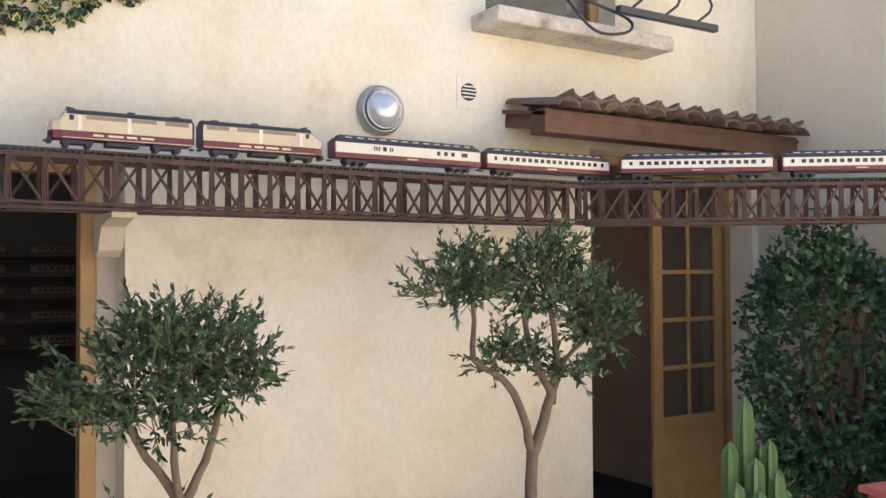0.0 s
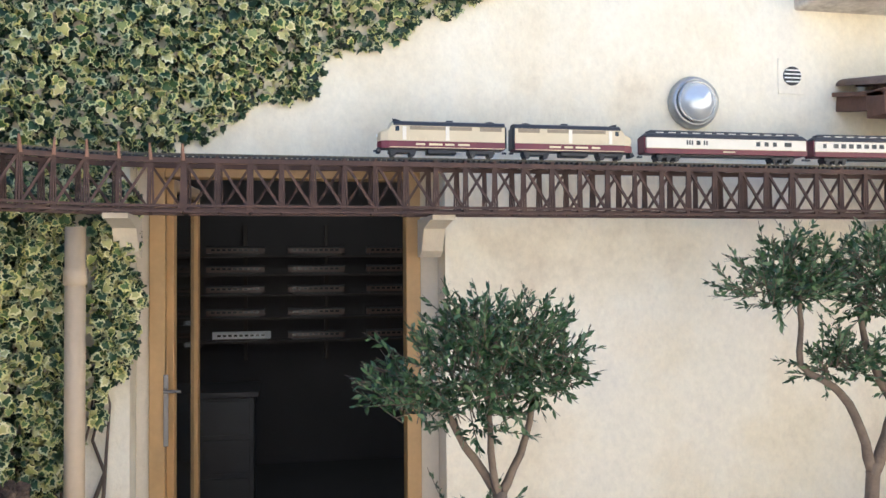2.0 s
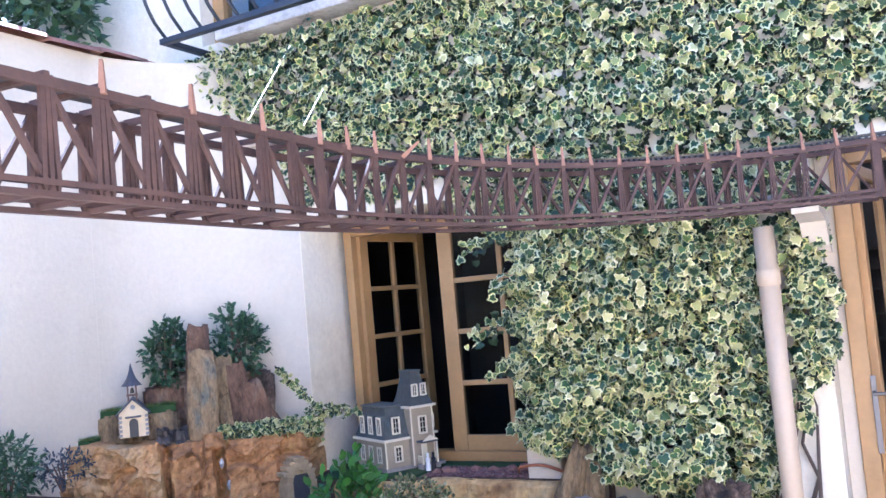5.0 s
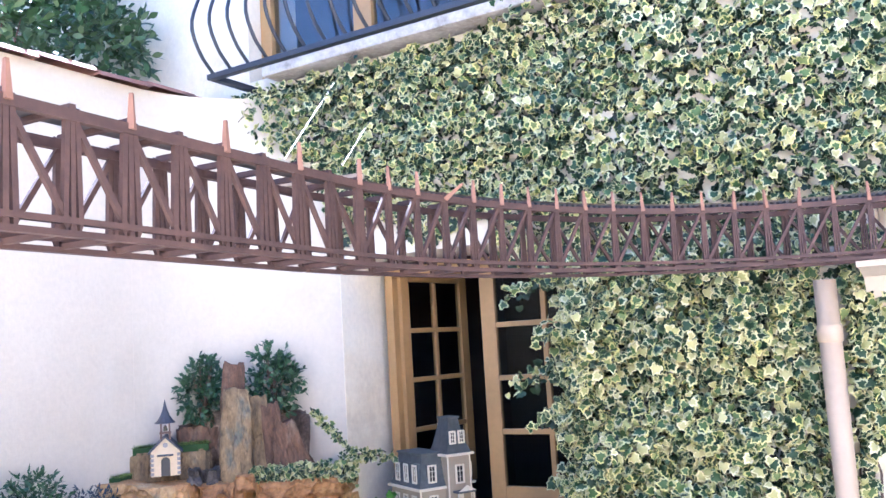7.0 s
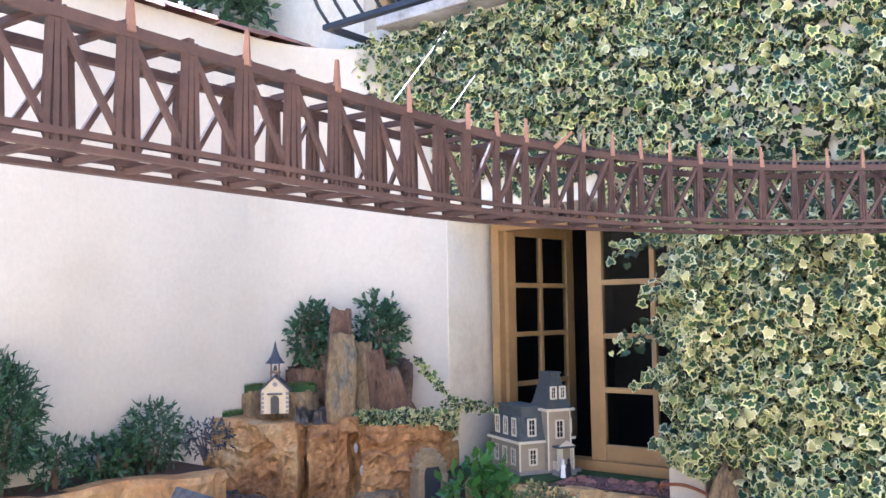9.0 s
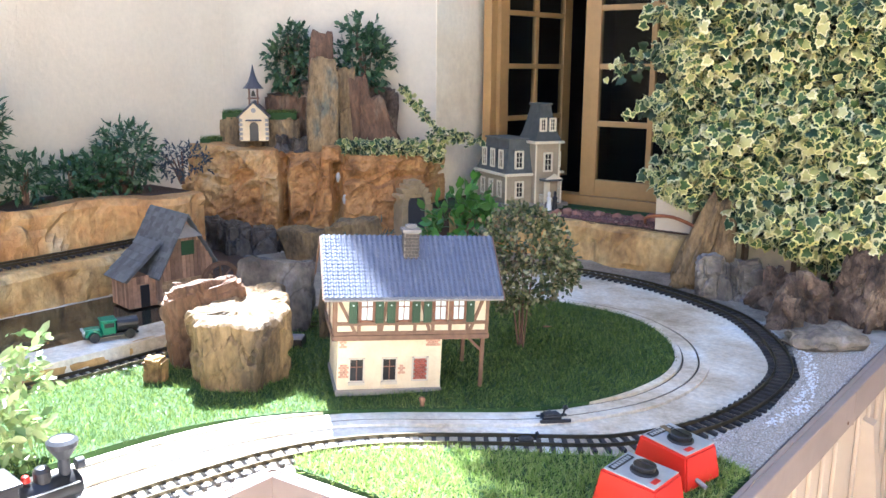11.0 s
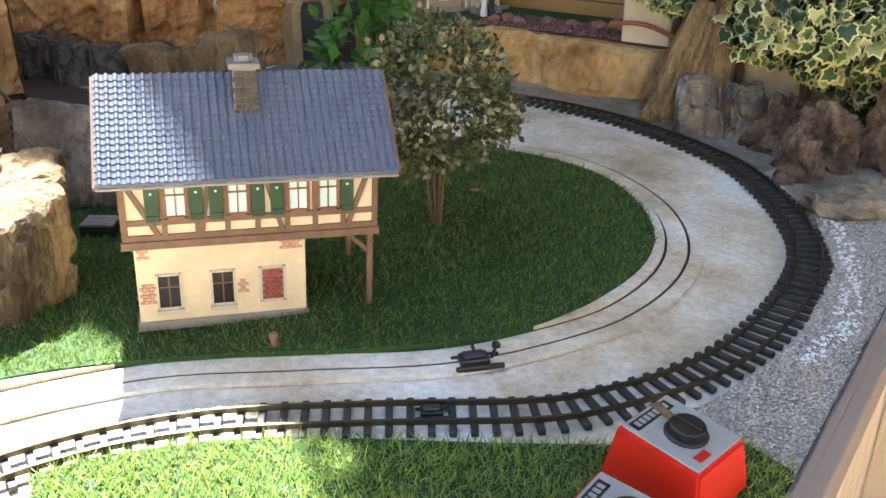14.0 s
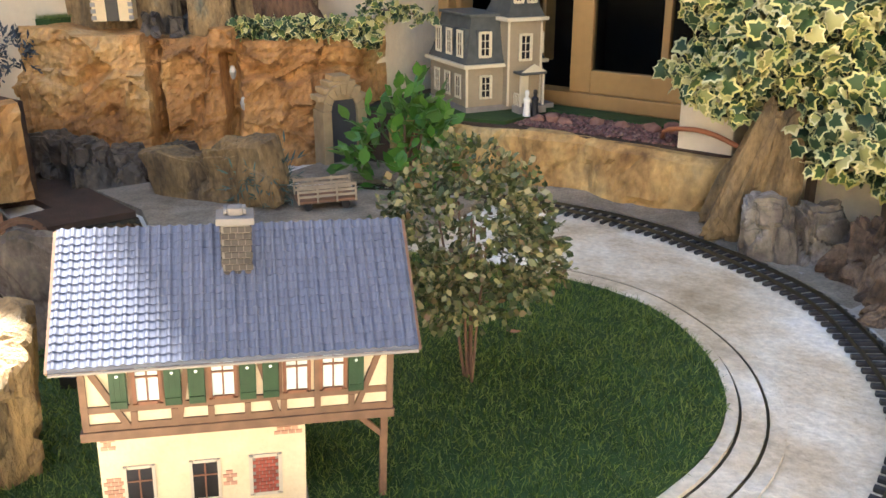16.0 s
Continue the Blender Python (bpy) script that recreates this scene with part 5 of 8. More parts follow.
olive_tree(2.07, 2.9, [
    ([(0.0, 0, 0), (0.0, 0, 0.5), (-0.005, 0, 0.78), (0.01, 0, 0.95)], 0.042, 0.032),
    ([(0.005, 0, 0.90), (0.06, 0.0, 1.04), (0.107, 0.0, 1.15), (0.122, 0.0, 1.22)], 0.031, 0.025),
    ([(0.105, 0, 1.11), (0.105, 0.0, 1.15), (0.05, 0.02, 1.25), (-0.017, 0.0, 1.39), (-0.03, 0.01, 1.56)], 0.024, 0.012),
    ([(0.105, 0, 1.10), (0.115, 0.0, 1.18), (0.13, 0.0, 1.32), (0.10, 0.02, 1.60)], 0.022, 0.011),
    ([(0.100, 0, 1.12), (0.118, 0.0, 1.17), (0.20, 0.03, 1.27), (0.32, 0.02, 1.36), (0.42, 0.0, 1.40)], 0.017, 0.009),
    ([(0.0, 0, 0.92), (-0.04, 0.0, 1.06), (-0.085, 0.02, 1.175), (-0.18, 0, 1.245), (-0.265, 0.02, 1.30), (-0.268, 0, 1.44), (-0.28, 0, 1.55)], 0.024, 0.011)],
    [(-0.36, 0, 1.59, 0.20, 0.15, 0.08, 85), (-0.22, 0, 1.63, 0.14, 0.14, 0.09, 45), (0.06, 0, 1.60, 0.20, 0.18, 0.15, 130), (0.10, 0, 1.70, 0.12, 0.14, 0.08, 40), (0.36, 0, 1.42, 0.16, 0.16, 0.11, 95), (0.25, 0, 1.52, 0.13, 0.14, 0.09, 45), (-0.14, 0, 1.31, 0.15, 0.12, 0.07, 55), (0.20, 0, 1.24, 0.16, 0.12, 0.05, 40), (-0.33, 0, 1.70, 0.05, 0.05, 0.04, 10)], 34, "olive tree with a forked trunk beside the glazed door")


def shrub(name, x, y, z, h, w, k, label, material, leaf_size, seed, depth=None, stems=7, width=1.0, group="", round_=1.0, foot=0.01, low=0.56, stem=1.0):
    """A shrub: stems that fan out and leaves on twigs over them."""
    rng = np.random.default_rng(seed)
    rd = random.Random(seed)
    b = base(name, label, "plant", group, at=pose(x, y, z))
    depth = depth or w
    tips = []
    for i in range(stems):
        a = rd.uniform(0, 6.28)
        tx, ty, tz = math.cos(a) * w * 0.38 * rd.random(), math.sin(a) * depth * 0.38 * rd.random(), h * rd.uniform(0.6, 0.9)
        part("stem", tube([(tx * 0.1, ty * 0.1, -foot), (tx * 0.5, ty * 0.5, tz * 0.5), (tx, ty, tz)], [(0.006 + h * 0.008) * stem, (0.004 + h * 0.005) * stem, 0.002], 6), M_TWIG, b)
    for _ in range(k):
        d = rng.normal(0, 1, 3)
        d /= np.linalg.norm(d)
        r = rng.uniform(0.45, 1.0) ** 0.6
        c = np.array((d[0] * w / 2 * r, d[1] * depth / 2 * r, h * low + d[2] * h * (0.98 - low) * r))
        c *= 1 + 0.18 * noise.noise(Vector(c * 9 / max(h, 0.1) * 0.4) + Vector((seed, 0, 0)))
        tips.append((c, d * round_))
    P, D = sprigs(tips, rng, 5, leaf_size * 1.7)
    me = leaves_on("leaves", P, D, rng.uniform(leaf_size * 0.7, leaf_size * 1.3, len(P)), rng, material, width)
    ob = new("leaves", me)
    ob.parent = b
    tagged(ob, kind="stuff")
    return b


# courtyard plants by the side wall
shrub("climbing_shrub", 4.15, 2.95, 0, 1.95, 1.15, 2300, "tall dark evergreen shrub trained against the side wall", M_SHRUB, 0.042, 41, depth=0.75, stems=14, width=1.5)
shrub("climbing_shrub", 4.2, 2.1, 0, 1.9, 0.8, 1500, "tall dark evergreen shrub trained against the side wall", M_SHRUB, 0.042, 42, depth=0.8, stems=12, width=1.5)
M_CACTUS = mat("ribbed_green_cactus", (0.065, 0.135, 0.035), 0.55, var=0.2, scale=20)
M_POT = mat("terracotta_pot", (0.40, 0.17, 0.08), 0.8, var=0.2, scale=10, bump=0.3)
cac = base("cactus_plant", "cluster of ribbed green columnar cactus in a terracotta pot", "cactus", at=pose(2.90, 2.6, 0))
part("pot", lathe([(0.12, 0.0), (0.17, 0.42), (0.19, 0.43), (0.19, 0.50), (0.16, 0.50), (0.16, 0.46), (0, 0.46)], 28), M_POT, cac, smooth=True)
def column(cx, cy, z0, z1, r):
    bm = bmesh.new()
    rings = []
    for j in range(15):
        s = j / 14
        rr_ = r * (0.85 + 0.2 * math.sin(s * 2.6)) * math.sqrt(max(0.02, 1 - max(0.0, (s - 0.86) / 0.14) ** 2))
        rings.append([bm.verts.new((cx + rr_ * (1 if k % 2 else 0.66) * math.cos(k * math.pi / 6), cy + rr_ * (1 if k % 2 else 0.66) * math.sin(k * math.pi / 6), z0 + (z1 - z0) * s)) for k in range(12)])
    for a, c in zip(rings, rings[1:]):
        for k in range(12):
            bm.faces.new((a[k], a[(k + 1) % 12], c[(k + 1) % 12], c[k]))
    bm.faces.new(rings[-1])
    return bm
for cx, cy, z1, r in ((0.10, 0.02, 1.10, 0.040), (0.17, -0.05, 0.92, 0.034), (0.04, -0.08, 0.86, 0.04), (0.21, 0.03, 0.88, 0.035), (-0.02, 0.0, 0.92, 0.038), (0.0, -0.13, 0.74, 0.034), (0.12, -0.12, 0.80, 0.036), (0.25, -0.03, 0.78, 0.03), (-0.10, -0.1, 0.78, 0.036), (-0.14, -0.04, 0.66, 0.03), (0.16, 0.08, 0.86, 0.03), (0.07, 0.07, 0.90, 0.032), (0.06, -0.15, 0.70, 0.03), (0.19, -0.11, 0.72, 0.028)):
    part("cactus_column", column(cx, cy, 0.44, z1, r), M_CACTUS, cac)
M_REDTOP = mat("red_painted_table", (0.42, 0.12, 0.10), 0.5, var=0.12, scale=12)
rt = base("red_table", "red painted garden table seen at its corner", "table", at=pose(3.25, 2.0, 0, 0, 0, -8))
part("tabletop", box(0, -0.5, 0.72, 0.9, 0.30, 0.75, 0.006), M_REDTOP, rt)
for lx, ly in ((0.05, -0.45), (0.85, -0.45), (0.05, 0.25), (0.85, 0.25)):
    part("leg", box(lx - 0.02, ly - 0.02, 0, lx + 0.02, ly + 0.02, 0.719), M_REDTOP, rt)
M_CANE = mat("brown_cane", (0.20, 0.10, 0.05), 0.6, var=0.3, scale=40)
ch = base("cane_chair", "brown woven cane chair in the dim hall", "chair", at=pose(3.55, 4.9, 0.012, 0, 0, 160))
part("seat", box(-0.25, -0.25, 0.40, 0.25, 0.25, 0.45, 0.02), M_CANE, ch)
part("backrest", tube(smooth_line([(-0.24, 0.22, 0.42), (-0.27, 0.3, 0.75), (-0.15, 0.34, 1.0), (0.15, 0.34, 1.0), (0.27, 0.3, 0.75), (0.24, 0.22, 0.42)], 0.05), 0.02, 8), M_CANE, ch)
for i in range(9):
    x = -0.2 + i * 0.05
    part("cane_slat", tube([(x, 0.23, 0.44), (x * 1.05, 0.33, 0.96)], 0.008, 6), M_CANE, ch)
for lx in (-0.22, 0.22):
    for ly in (-0.22, 0.22):
        part("leg", tube([(lx, ly, 0), (lx * 0.95, ly * 0.95, 0.41)], 0.016, 8), M_CANE, ch)
for x, y, h, w, k, m, seed in ((-4.85, 2.9, 1.4, 1.4, 900, M_OLIVE, 51), (-4.95, 1.5, 1.4, 1.4, 900, M_SHRUB, 52), (-4.85, 3.35, 1.75, 1.5, 900, M_OLIVE, 53), (-6.2, 3.0, 2.2, 2.0, 900, M_SHRUB, 54)):
    shrub("climbing_plant", x, y, 2.55, h, w, k, "leafy climber growing behind and over the garden wall", m, 0.062, seed, depth=0.8, stems=8, width=1.4, group="climbers over the wall", foot=2.55)
# ---- the raised railway garden ----
EDGE = [(-1.70, -0.6), (-1.672, 1.530), (-1.150, 1.578), (-0.880, 1.830), (-0.868, 2.8), (-0.858, 3.76)]


def inset(line, d):
    """The line moved d to its left."""
    out = []
    for i, p in enumerate(line):
        a, b = Vector(line[max(i - 1, 0)]), Vector(line[min(i + 1, len(line) - 1)])
        d1 = (Vector(p) - a).normalized() if i else (b - Vector(p)).normalized()
        d2 = (b - Vector(p)).normalized() if i < len(line) - 1 else d1
        n1, n2 = Vector((-d1.y, d1.x)), Vector((-d2.y, d2.x))
        n = (n1 + n2).normalized()
        out.append(tuple(Vector(p) + n * d / max(0.4, n.dot(n1))))
    return out


M_RUST = mat("rusty_screw", (0.17, 0.075, 0.035), 0.8, var=0.3, scale=80)
body = inset(EDGE, 0.03)
thing("planter_body", prism(body + [(XL + 0.002, 3.72), (XL + 0.002, -0.6)], 0.0, 0.655), M_CONCRETE, "whitewashed concrete bed of the raised railway garden", "garden bed", kind="structure")
fence = base("planter_fence", "cream boarded fence with a taupe cap board round the garden", "fence", kind="structure")
for (a, b) in zip(EDGE, EDGE[1:]):
    a, b = Vector(a), Vector(b)
    d = (b - a).normalized()
    n = Vector((-d.y, d.x))
    L = (b - a).length
    ang = math.degrees(math.atan2(d.y, d.x))
    m = pose(a.x, a.y, 0, 0, 0, ang)
    part("cap_board", box(-0.004, -0.006, 0.578, L + 0.004, 0.022, 0.668, 0.003), M_BOARD, fence, "taupe painted cap board", at=m)
    part("panel", box(0.0, 0.010, 0.0, L, 0.029, 0.577), M_PANEL, fence, at=m)
    part("corner_block", lathe([(0.011, 0.576), (0.011, 0.6685), (0, 0.6685)], 10), M_BOARD, fence, at=pose(a.x, a.y, 0) @ pose(n.x * 0.004, n.y * 0.004, 0))
    k = max(2, round(L / 0.11))
    for i in range(1, k):
        part("batten", box(L * i / k - 0.007, -0.001, 0.01, L * i / k + 0.007, 0.009, 0.576, 0.002), M_PANEL, fence, at=m)
for p in inset(EDGE, 0.016)[1:4]:
    part("corner_post", tube([(p[0], p[1], 0.0), (p[0], p[1], 0.576)], 0.016, 10), M_PANEL, fence)
for i, (a, b) in enumerate(zip(EDGE[:4], EDGE[1:5])):
    a, b = Vector(a), Vector(b)
    d = (b - a).normalized()
    for k in (0.05, (b - a).length - 0.06):
        q = a + d * k + Vector((d.y, -d.x)) * 0.0065
        part("screw", tube([(q.x, q.y, 0.600), (q.x + d.y * 0.002, q.y - d.x * 0.002, 0.600)], 0.004, 8), M_RUST, fence, "rusty screw head")
part("cap_top", ribbon(inset(EDGE, 0.016), inset(EDGE, 0.027), 0.6705, 0.09), M_BOARD, fence)
part("buttress", prism([(-0.90, 0.0), (-0.775, 0.0), (-0.845, 0.52), (-0.90, 0.54)], 0.0, 0.05), M_PANEL, fence, at=pose(0, 3.02, 0, 90))
thing("ground_pipe", tube([(-0.825, 2.2, 0.017), (-0.84, 2.96, 0.017)], 0.017, 12), M_PANEL, "cream painted pipe on the paving along the fence", "pipe", smooth=True)

# road and lawns
def flat(name, outline, z0, z1, material, label, cat, kind=""):
    return thing(name, prism(outline, z0, z1), material, label, cat, kind=kind)


ISLAND = smooth_line([(-2.06, 1.1, 0), (-2.05, 1.36, 0), (-2, 1.57, 0), (-1.89, 1.755, 0), (-1.726, 1.925, 0), (-1.54, 2.08, 0), (-1.4, 2.225, 0), (-1.33, 2.39, 0), (-1.31, 2.53, 0), (-1.315, 2.65, 0), (-1.345, 2.76, 0), (-1.43, 2.89, 0), (-1.56, 3.005, 0), (-1.7, 3.055, 0), (-1.88, 3.055, 0), (-2.15, 3.01, 0)], 0.04)
island = [(p.x, p.y) for p in ISLAND] + [(-2.45, 2.9), (-2.5, 2.4), (-2.42, 1.95), (-2.47, 1.55), (-2.55, 1.2), (-2.3, 0.8), (-2.0, 0.8)]
flat("lawn_mat", island, 0.655, 0.672, M_TURF, "dark green turf mat round the model house", "lawn", "structure")
TRI = [(-1.69, 1.605), (-1.65, 1.575), (-1.165, 1.615), (-0.918, 1.845), (-0.912, 2.155), (-0.99, 2.18), (-1.10, 2.09), (-1.25, 1.99), (-1.41, 1.89), (-1.57, 1.77), (-1.65, 1.68)]
flat("lawn_mat", TRI, 0.655, 0.672, M_TURF, "dark green turf mat in the corner of the bed", "lawn", "structure")
flat("gravel_bed", [(-0.91, 2.15), (-0.895, 3.72), (-1.75, 3.72), (-1.40, 3.42), (-1.12, 3.10), (-1.0, 2.80), (-0.99, 2.5), (-1.05, 2.27), (-1.10, 2.13), (-0.99, 2.185)], 0.655, 0.664, M_GRAVEL, "fine pale gravel beside the track", "gravel", "structure")


def inside(poly, x, y):
    r = False
    for (a, b), (c, d) in zip(poly, poly[1:] + poly[:1]):
        if (b > y) != (d > y) and x < (c - a) * (y - b) / (d - b) + a:
            r = not r
    return r


BLADE_T = [(-0.045, 0, 0), (0.045, 0, 0), (0.036, 0.55, 0.06), (-0.036, 0.55, 0.06), (0, 1.0, 0.22)]
BLADE_F = [(0, 1, 2, 3), (3, 2, 4)]


def grass(name, poly, k, h, seed, label, material=None, z=0.67):
    rng = np.random.default_rng(seed)
    xs, ys = [p[0] for p in poly], [p[1] for p in poly]
    P = []
    while len(P) < k:
        x, y = rng.uniform(min(xs), max(xs)), rng.uniform(min(ys), max(ys))
        if inside(poly, x, y):
            P.append((x, y, z))
    P = np.array(P)
    lean = rng.normal(0, 0.75, (k, 3)) + np.array((0.15, -0.1, 1.0))
    lean[:, 2] = np.abs(lean[:, 2])
    lean /= np.linalg.norm(lean, axis=1, keepdims=True)
    side = np.cross(lean, rng.normal(0, 1, (k, 3)))
    side /= np.linalg.norm(side, axis=1, keepdims=True)
    me = swarm(name, BLADE_T, BLADE_F, None, P, np.stack([side, lean, np.cross(side, lean)], axis=2), rng.uniform(h * 0.6, h * 1.2, k))
    me.materials.append(material or M_GRASS)
    return tagged(new(name, me), label, "grass", kind="stuff")


grass("grass", island, 105000, 0.0165, 3, "short artificial grass round the model house")
grass("grass", TRI, 17000, 0.021, 4, "longer artificial grass in the corner of the bed, coloured bright as sunlit", M_GRASS_L)
PEB_T = [(1, 0, 0), (0, 0.8, 0), (-1, 0, 0), (0, -0.8, 0), (0, 0, 0.6), (0, 0, -0.5)]
PEB_F = [(0, 1, 4), (1, 2, 4), (2, 3, 4), (3, 0, 4), (1, 0, 5), (2, 1, 5), (3, 2, 5), (0, 3, 5)]
M_PEB = islands("gravel_grain", [(0.50, 0.46, 0.40), (0.36, 0.32, 0.28), (0.60, 0.57, 0.52), (0.28, 0.25, 0.22), (0.52, 0.45, 0.36)], 0.9)


def pebbles(name, poly, k, r, z, seed, label, material=None):
    rng = np.random.default_rng(seed)
    xs, ys = [p[0] for p in poly], [p[1] for p in poly]
    P = []
    while len(P) < k:
        x, y = rng.uniform(min(xs), max(xs)), rng.uniform(min(ys), max(ys))
        if inside(poly, x, y):
            P.append((x, y, z))
    a = rng.uniform(0, 6.28, k)
    T = np.zeros((k, 3, 3))
    T[:, 0, 0], T[:, 0, 1], T[:, 1, 0], T[:, 1, 1], T[:, 2, 2] = np.cos(a), -np.sin(a), np.sin(a), np.cos(a), 1
    me = swarm(name, PEB_T, PEB_F, None, np.array(P), T, rng.uniform(r * 0.5, r * 1.3, k))
    me.materials.append(material or M_PEB)
    return tagged(new(name, me), label, "gravel", kind="stuff")


GRAV = [(-0.91, 2.16), (-0.895, 3.3), (-1.15, 3.17), (-1.01, 2.83), (-0.995, 2.5), (-1.04, 2.29), (-1.09, 2.16), (-0.99, 2.19)]
pebbles("gravel", GRAV, 14000, 0.0032, 0.666, 5, "fine pale gravel grains beside the track")

lime = [(-1.13, 3.13), (-1.03, 2.93), (-0.99, 2.80), (-0.965, 2.58), (-0.985, 2.44), (-0.955, 2.42), (-0.92, 2.60), (-0.965, 2.83), (-1.00, 2.95), (-1.10, 3.15)]
pebbles("lime_grains", lime, 380, 0.0042, 0.667, 15, "white lime grains spilt along the outer edge of the track", islands("white_lime_grain", [(0.80, 0.80, 0.80), (0.70, 0.73, 0.78), (0.86, 0.85, 0.82)], 0.9))
# rails set flush in the concrete road
GROOVE = smooth_line([(-2.01, 0.9, 0), (-1.99, 1.25, 0), (-1.93, 1.58, 0), (-1.79, 1.835, 0), (-1.605, 2, 0), (-1.43, 2.15, 0), (-1.315, 2.33, 0), (-1.27, 2.46, 0), (-1.262, 2.62, 0), (-1.3, 2.77, 0), (-1.39, 2.915, 0), (-1.525, 3.03, 0), (-1.69, 3.105, 0), (-1.88, 3.108, 0), (-2.2, 3.06, 0)], 0.04)


def offset(line, d):
    out = []
    for i, p in enumerate(line):
        t = (line[min(i + 1, len(line) - 1)] - line[max(i - 1, 0)]).normalized()
        out.append(p + Vector((-t.y, t.x, 0)) * d)
    return out


road_tram = base("street_track", "narrow rails set flush into the concrete road", "model track", at=pose(0, 0, 0.655))
for s in (-1, 1):
    l, r = offset(GROOVE, s * 0.0225 - 0.0022), offset(GROOVE, s * 0.0225 + 0.0022)
    part("rail", ribbon([(p.x, p.y) for p in l], [(p.x, p.y) for p in r], 0.007, 0.006), M_RAIL, road_tram)
l, r = offset(GROOVE, -0.0195), offset(GROOVE, 0.0195)
part("paving_strip", ribbon([(p.x, p.y) for p in l], [(p.x, p.y) for p in r], 0.008, 0.007), M_CONCRETE, road_tram)
l, r = offset(GROOVE, 0.0255), offset(GROOVE, 0.046)
part("kerb", ribbon([(p.x, p.y) for p in l], [(p.x, p.y) for p in r], 0.014, 0.013), M_CONCRETE, road_tram)
l, r = offset(GROOVE, -0.052), offset(GROOVE, -0.0255)
part("kerb", ribbon([(p.x, p.y) for p in l], [(p.x, p.y) for p in r], 0.008, 0.007), M_CONCRETE, road_tram)

# the main line of dark sleepers
MAIN = smooth_line([(-1.84, 0.75, 0), (-1.83, 1, 0), (-1.815, 1.22, 0), (-1.785, 1.41, 0), (-1.73, 1.615, 0), (-1.622, 1.785, 0), (-1.44, 1.943, 0), (-1.245, 2.09, 0), (-1.175, 2.172, 0), (-1.112, 2.278, 0), (-1.067, 2.405, 0), (-1.044, 2.57, 0), (-1.044, 2.725, 0), (-1.065, 2.86, 0), (-1.115, 2.98, 0), (-1.2, 3.12, 0), (-1.34, 3.29, 0), (-1.5, 3.395, 0), (-1.66, 3.47, 0), (-1.83, 3.525, 0), (-2.03, 3.545, 0), (-2.25, 3.525, 0), (-2.55, 3.44, 0), (-2.85, 3.28, 0)], 0.0295)


def sleeper_mesh(name, half, w, h):
    return mesh_of(name, box(-half, -w / 2, 0, half, w / 2, h, 0.0015), M_TRACK)


def model_track(name, line, z, label, half=0.0425, gauge=0.0225, pieces=True):
    t = base(name, label, "model track", at=pose(0, 0, z))
    me = sleeper_mesh("sleeper", half, 0.0108, 0.009)
    lim = 300
    for i in range(0, len(line), 1):
        d = (line[min(i + 1, len(line) - 1)] - line[max(i - 1, 0)]).normalized()
        m = Matrix.LocRotScale((line[i].x, line[i].y, line[i].z), Euler((0, 0, math.atan2(d.y, d.x) + math.pi / 2)), None)
        if i < lim:
            piece("sleeper", me, t, m)
    for s in (-1, 1):
        l, r = offset(line, s * gauge - 0.0022), offset(line, s * gauge + 0.0022)
        bm = bmesh.new()
        rows = []
        for a, b in zip(l, r):
            rows.append([bm.verts.new(c) for c in ((a.x, a.y, a.z + 0.009), (a.x, a.y, a.z + 0.0175), (b.x, b.y, b.z + 0.0175), (b.x, b.y, b.z + 0.009))])
        for a, b in zip(rows, rows[1:]):
            for i in range(4):
                bm.faces.new((a[i], a[(i + 1) % 4], b[(i + 1) % 4], b[i]))
        bmesh.ops.recalc_face_normals(bm, faces=bm.faces)
        part("rail", bm, M_RAIL, t)
    return t


model_track("railway_track", MAIN, 0.6555, "garden railway track with dark sleepers curving round the lawn")
LEFT = smooth_line([(-3.36, 0.2, 0), (-3.36, 1.0, 0), (-3.36, 1.6, 0), (-3.38, 2.1, 0), (-3.42, 2.5, 0)], 0.0295)
model_track("railway_track", LEFT, 0.80, "garden railway track on the retaining wall above the pond")
SPUR = smooth_line([(-2.60, 0.9, 0), (-2.55, 1.3, 0), (-2.51, 1.6, 0), (-2.50, 1.9, 0), (-2.42, 2.2, 0), (-2.3, 2.4, 0)], 0.0295)
model_track("railway_track", SPUR, 0.66, "garden railway siding behind the stones")
for x, y, a, k in ((-1.385, 2.155, 47, 0.85), (-1.362, 2.008, 40, 0.6)):
    pm = base("point_motor", "small black point motor beside the rails", "point motor", "point motors", at=pose(x, y, 0.66, 0, 0, a) @ Matrix.Scale(k, 4))
    part("housing", box(-0.034, -0.017, 0, 0.020, 0.017, 0.018, 0.003), M_BLACK, pm)
    part("cover", box(-0.028, -0.012, 0.0185, 0.012, 0.012, 0.024, 0.003), M_IRON, pm)
    part("lever", tube([(0.026, 0, 0.010), (0.034, 0, 0.034)], 0.003, 6), M_BLACK, pm)
    part("weight", rock((0.010, 0.010, 0.010), 5, 1, 0.02), M_BLACK, pm, at=pose(0.034, 0, 0.030))
    part("tie_bar", bar((0.0, 0.017, 0.006), (0.004, 0.060, 0.006), 0.006, 0.004), M_IRON, pm)
    part("frame", box(-0.045, -0.026, 0.0, 0.045, -0.018, 0.010, 0.002), M_BLACK, pm)
    part("frame", box(-0.045, 0.018, 0.0, 0.045, 0.024, 0.008, 0.002), M_BLACK, pm)

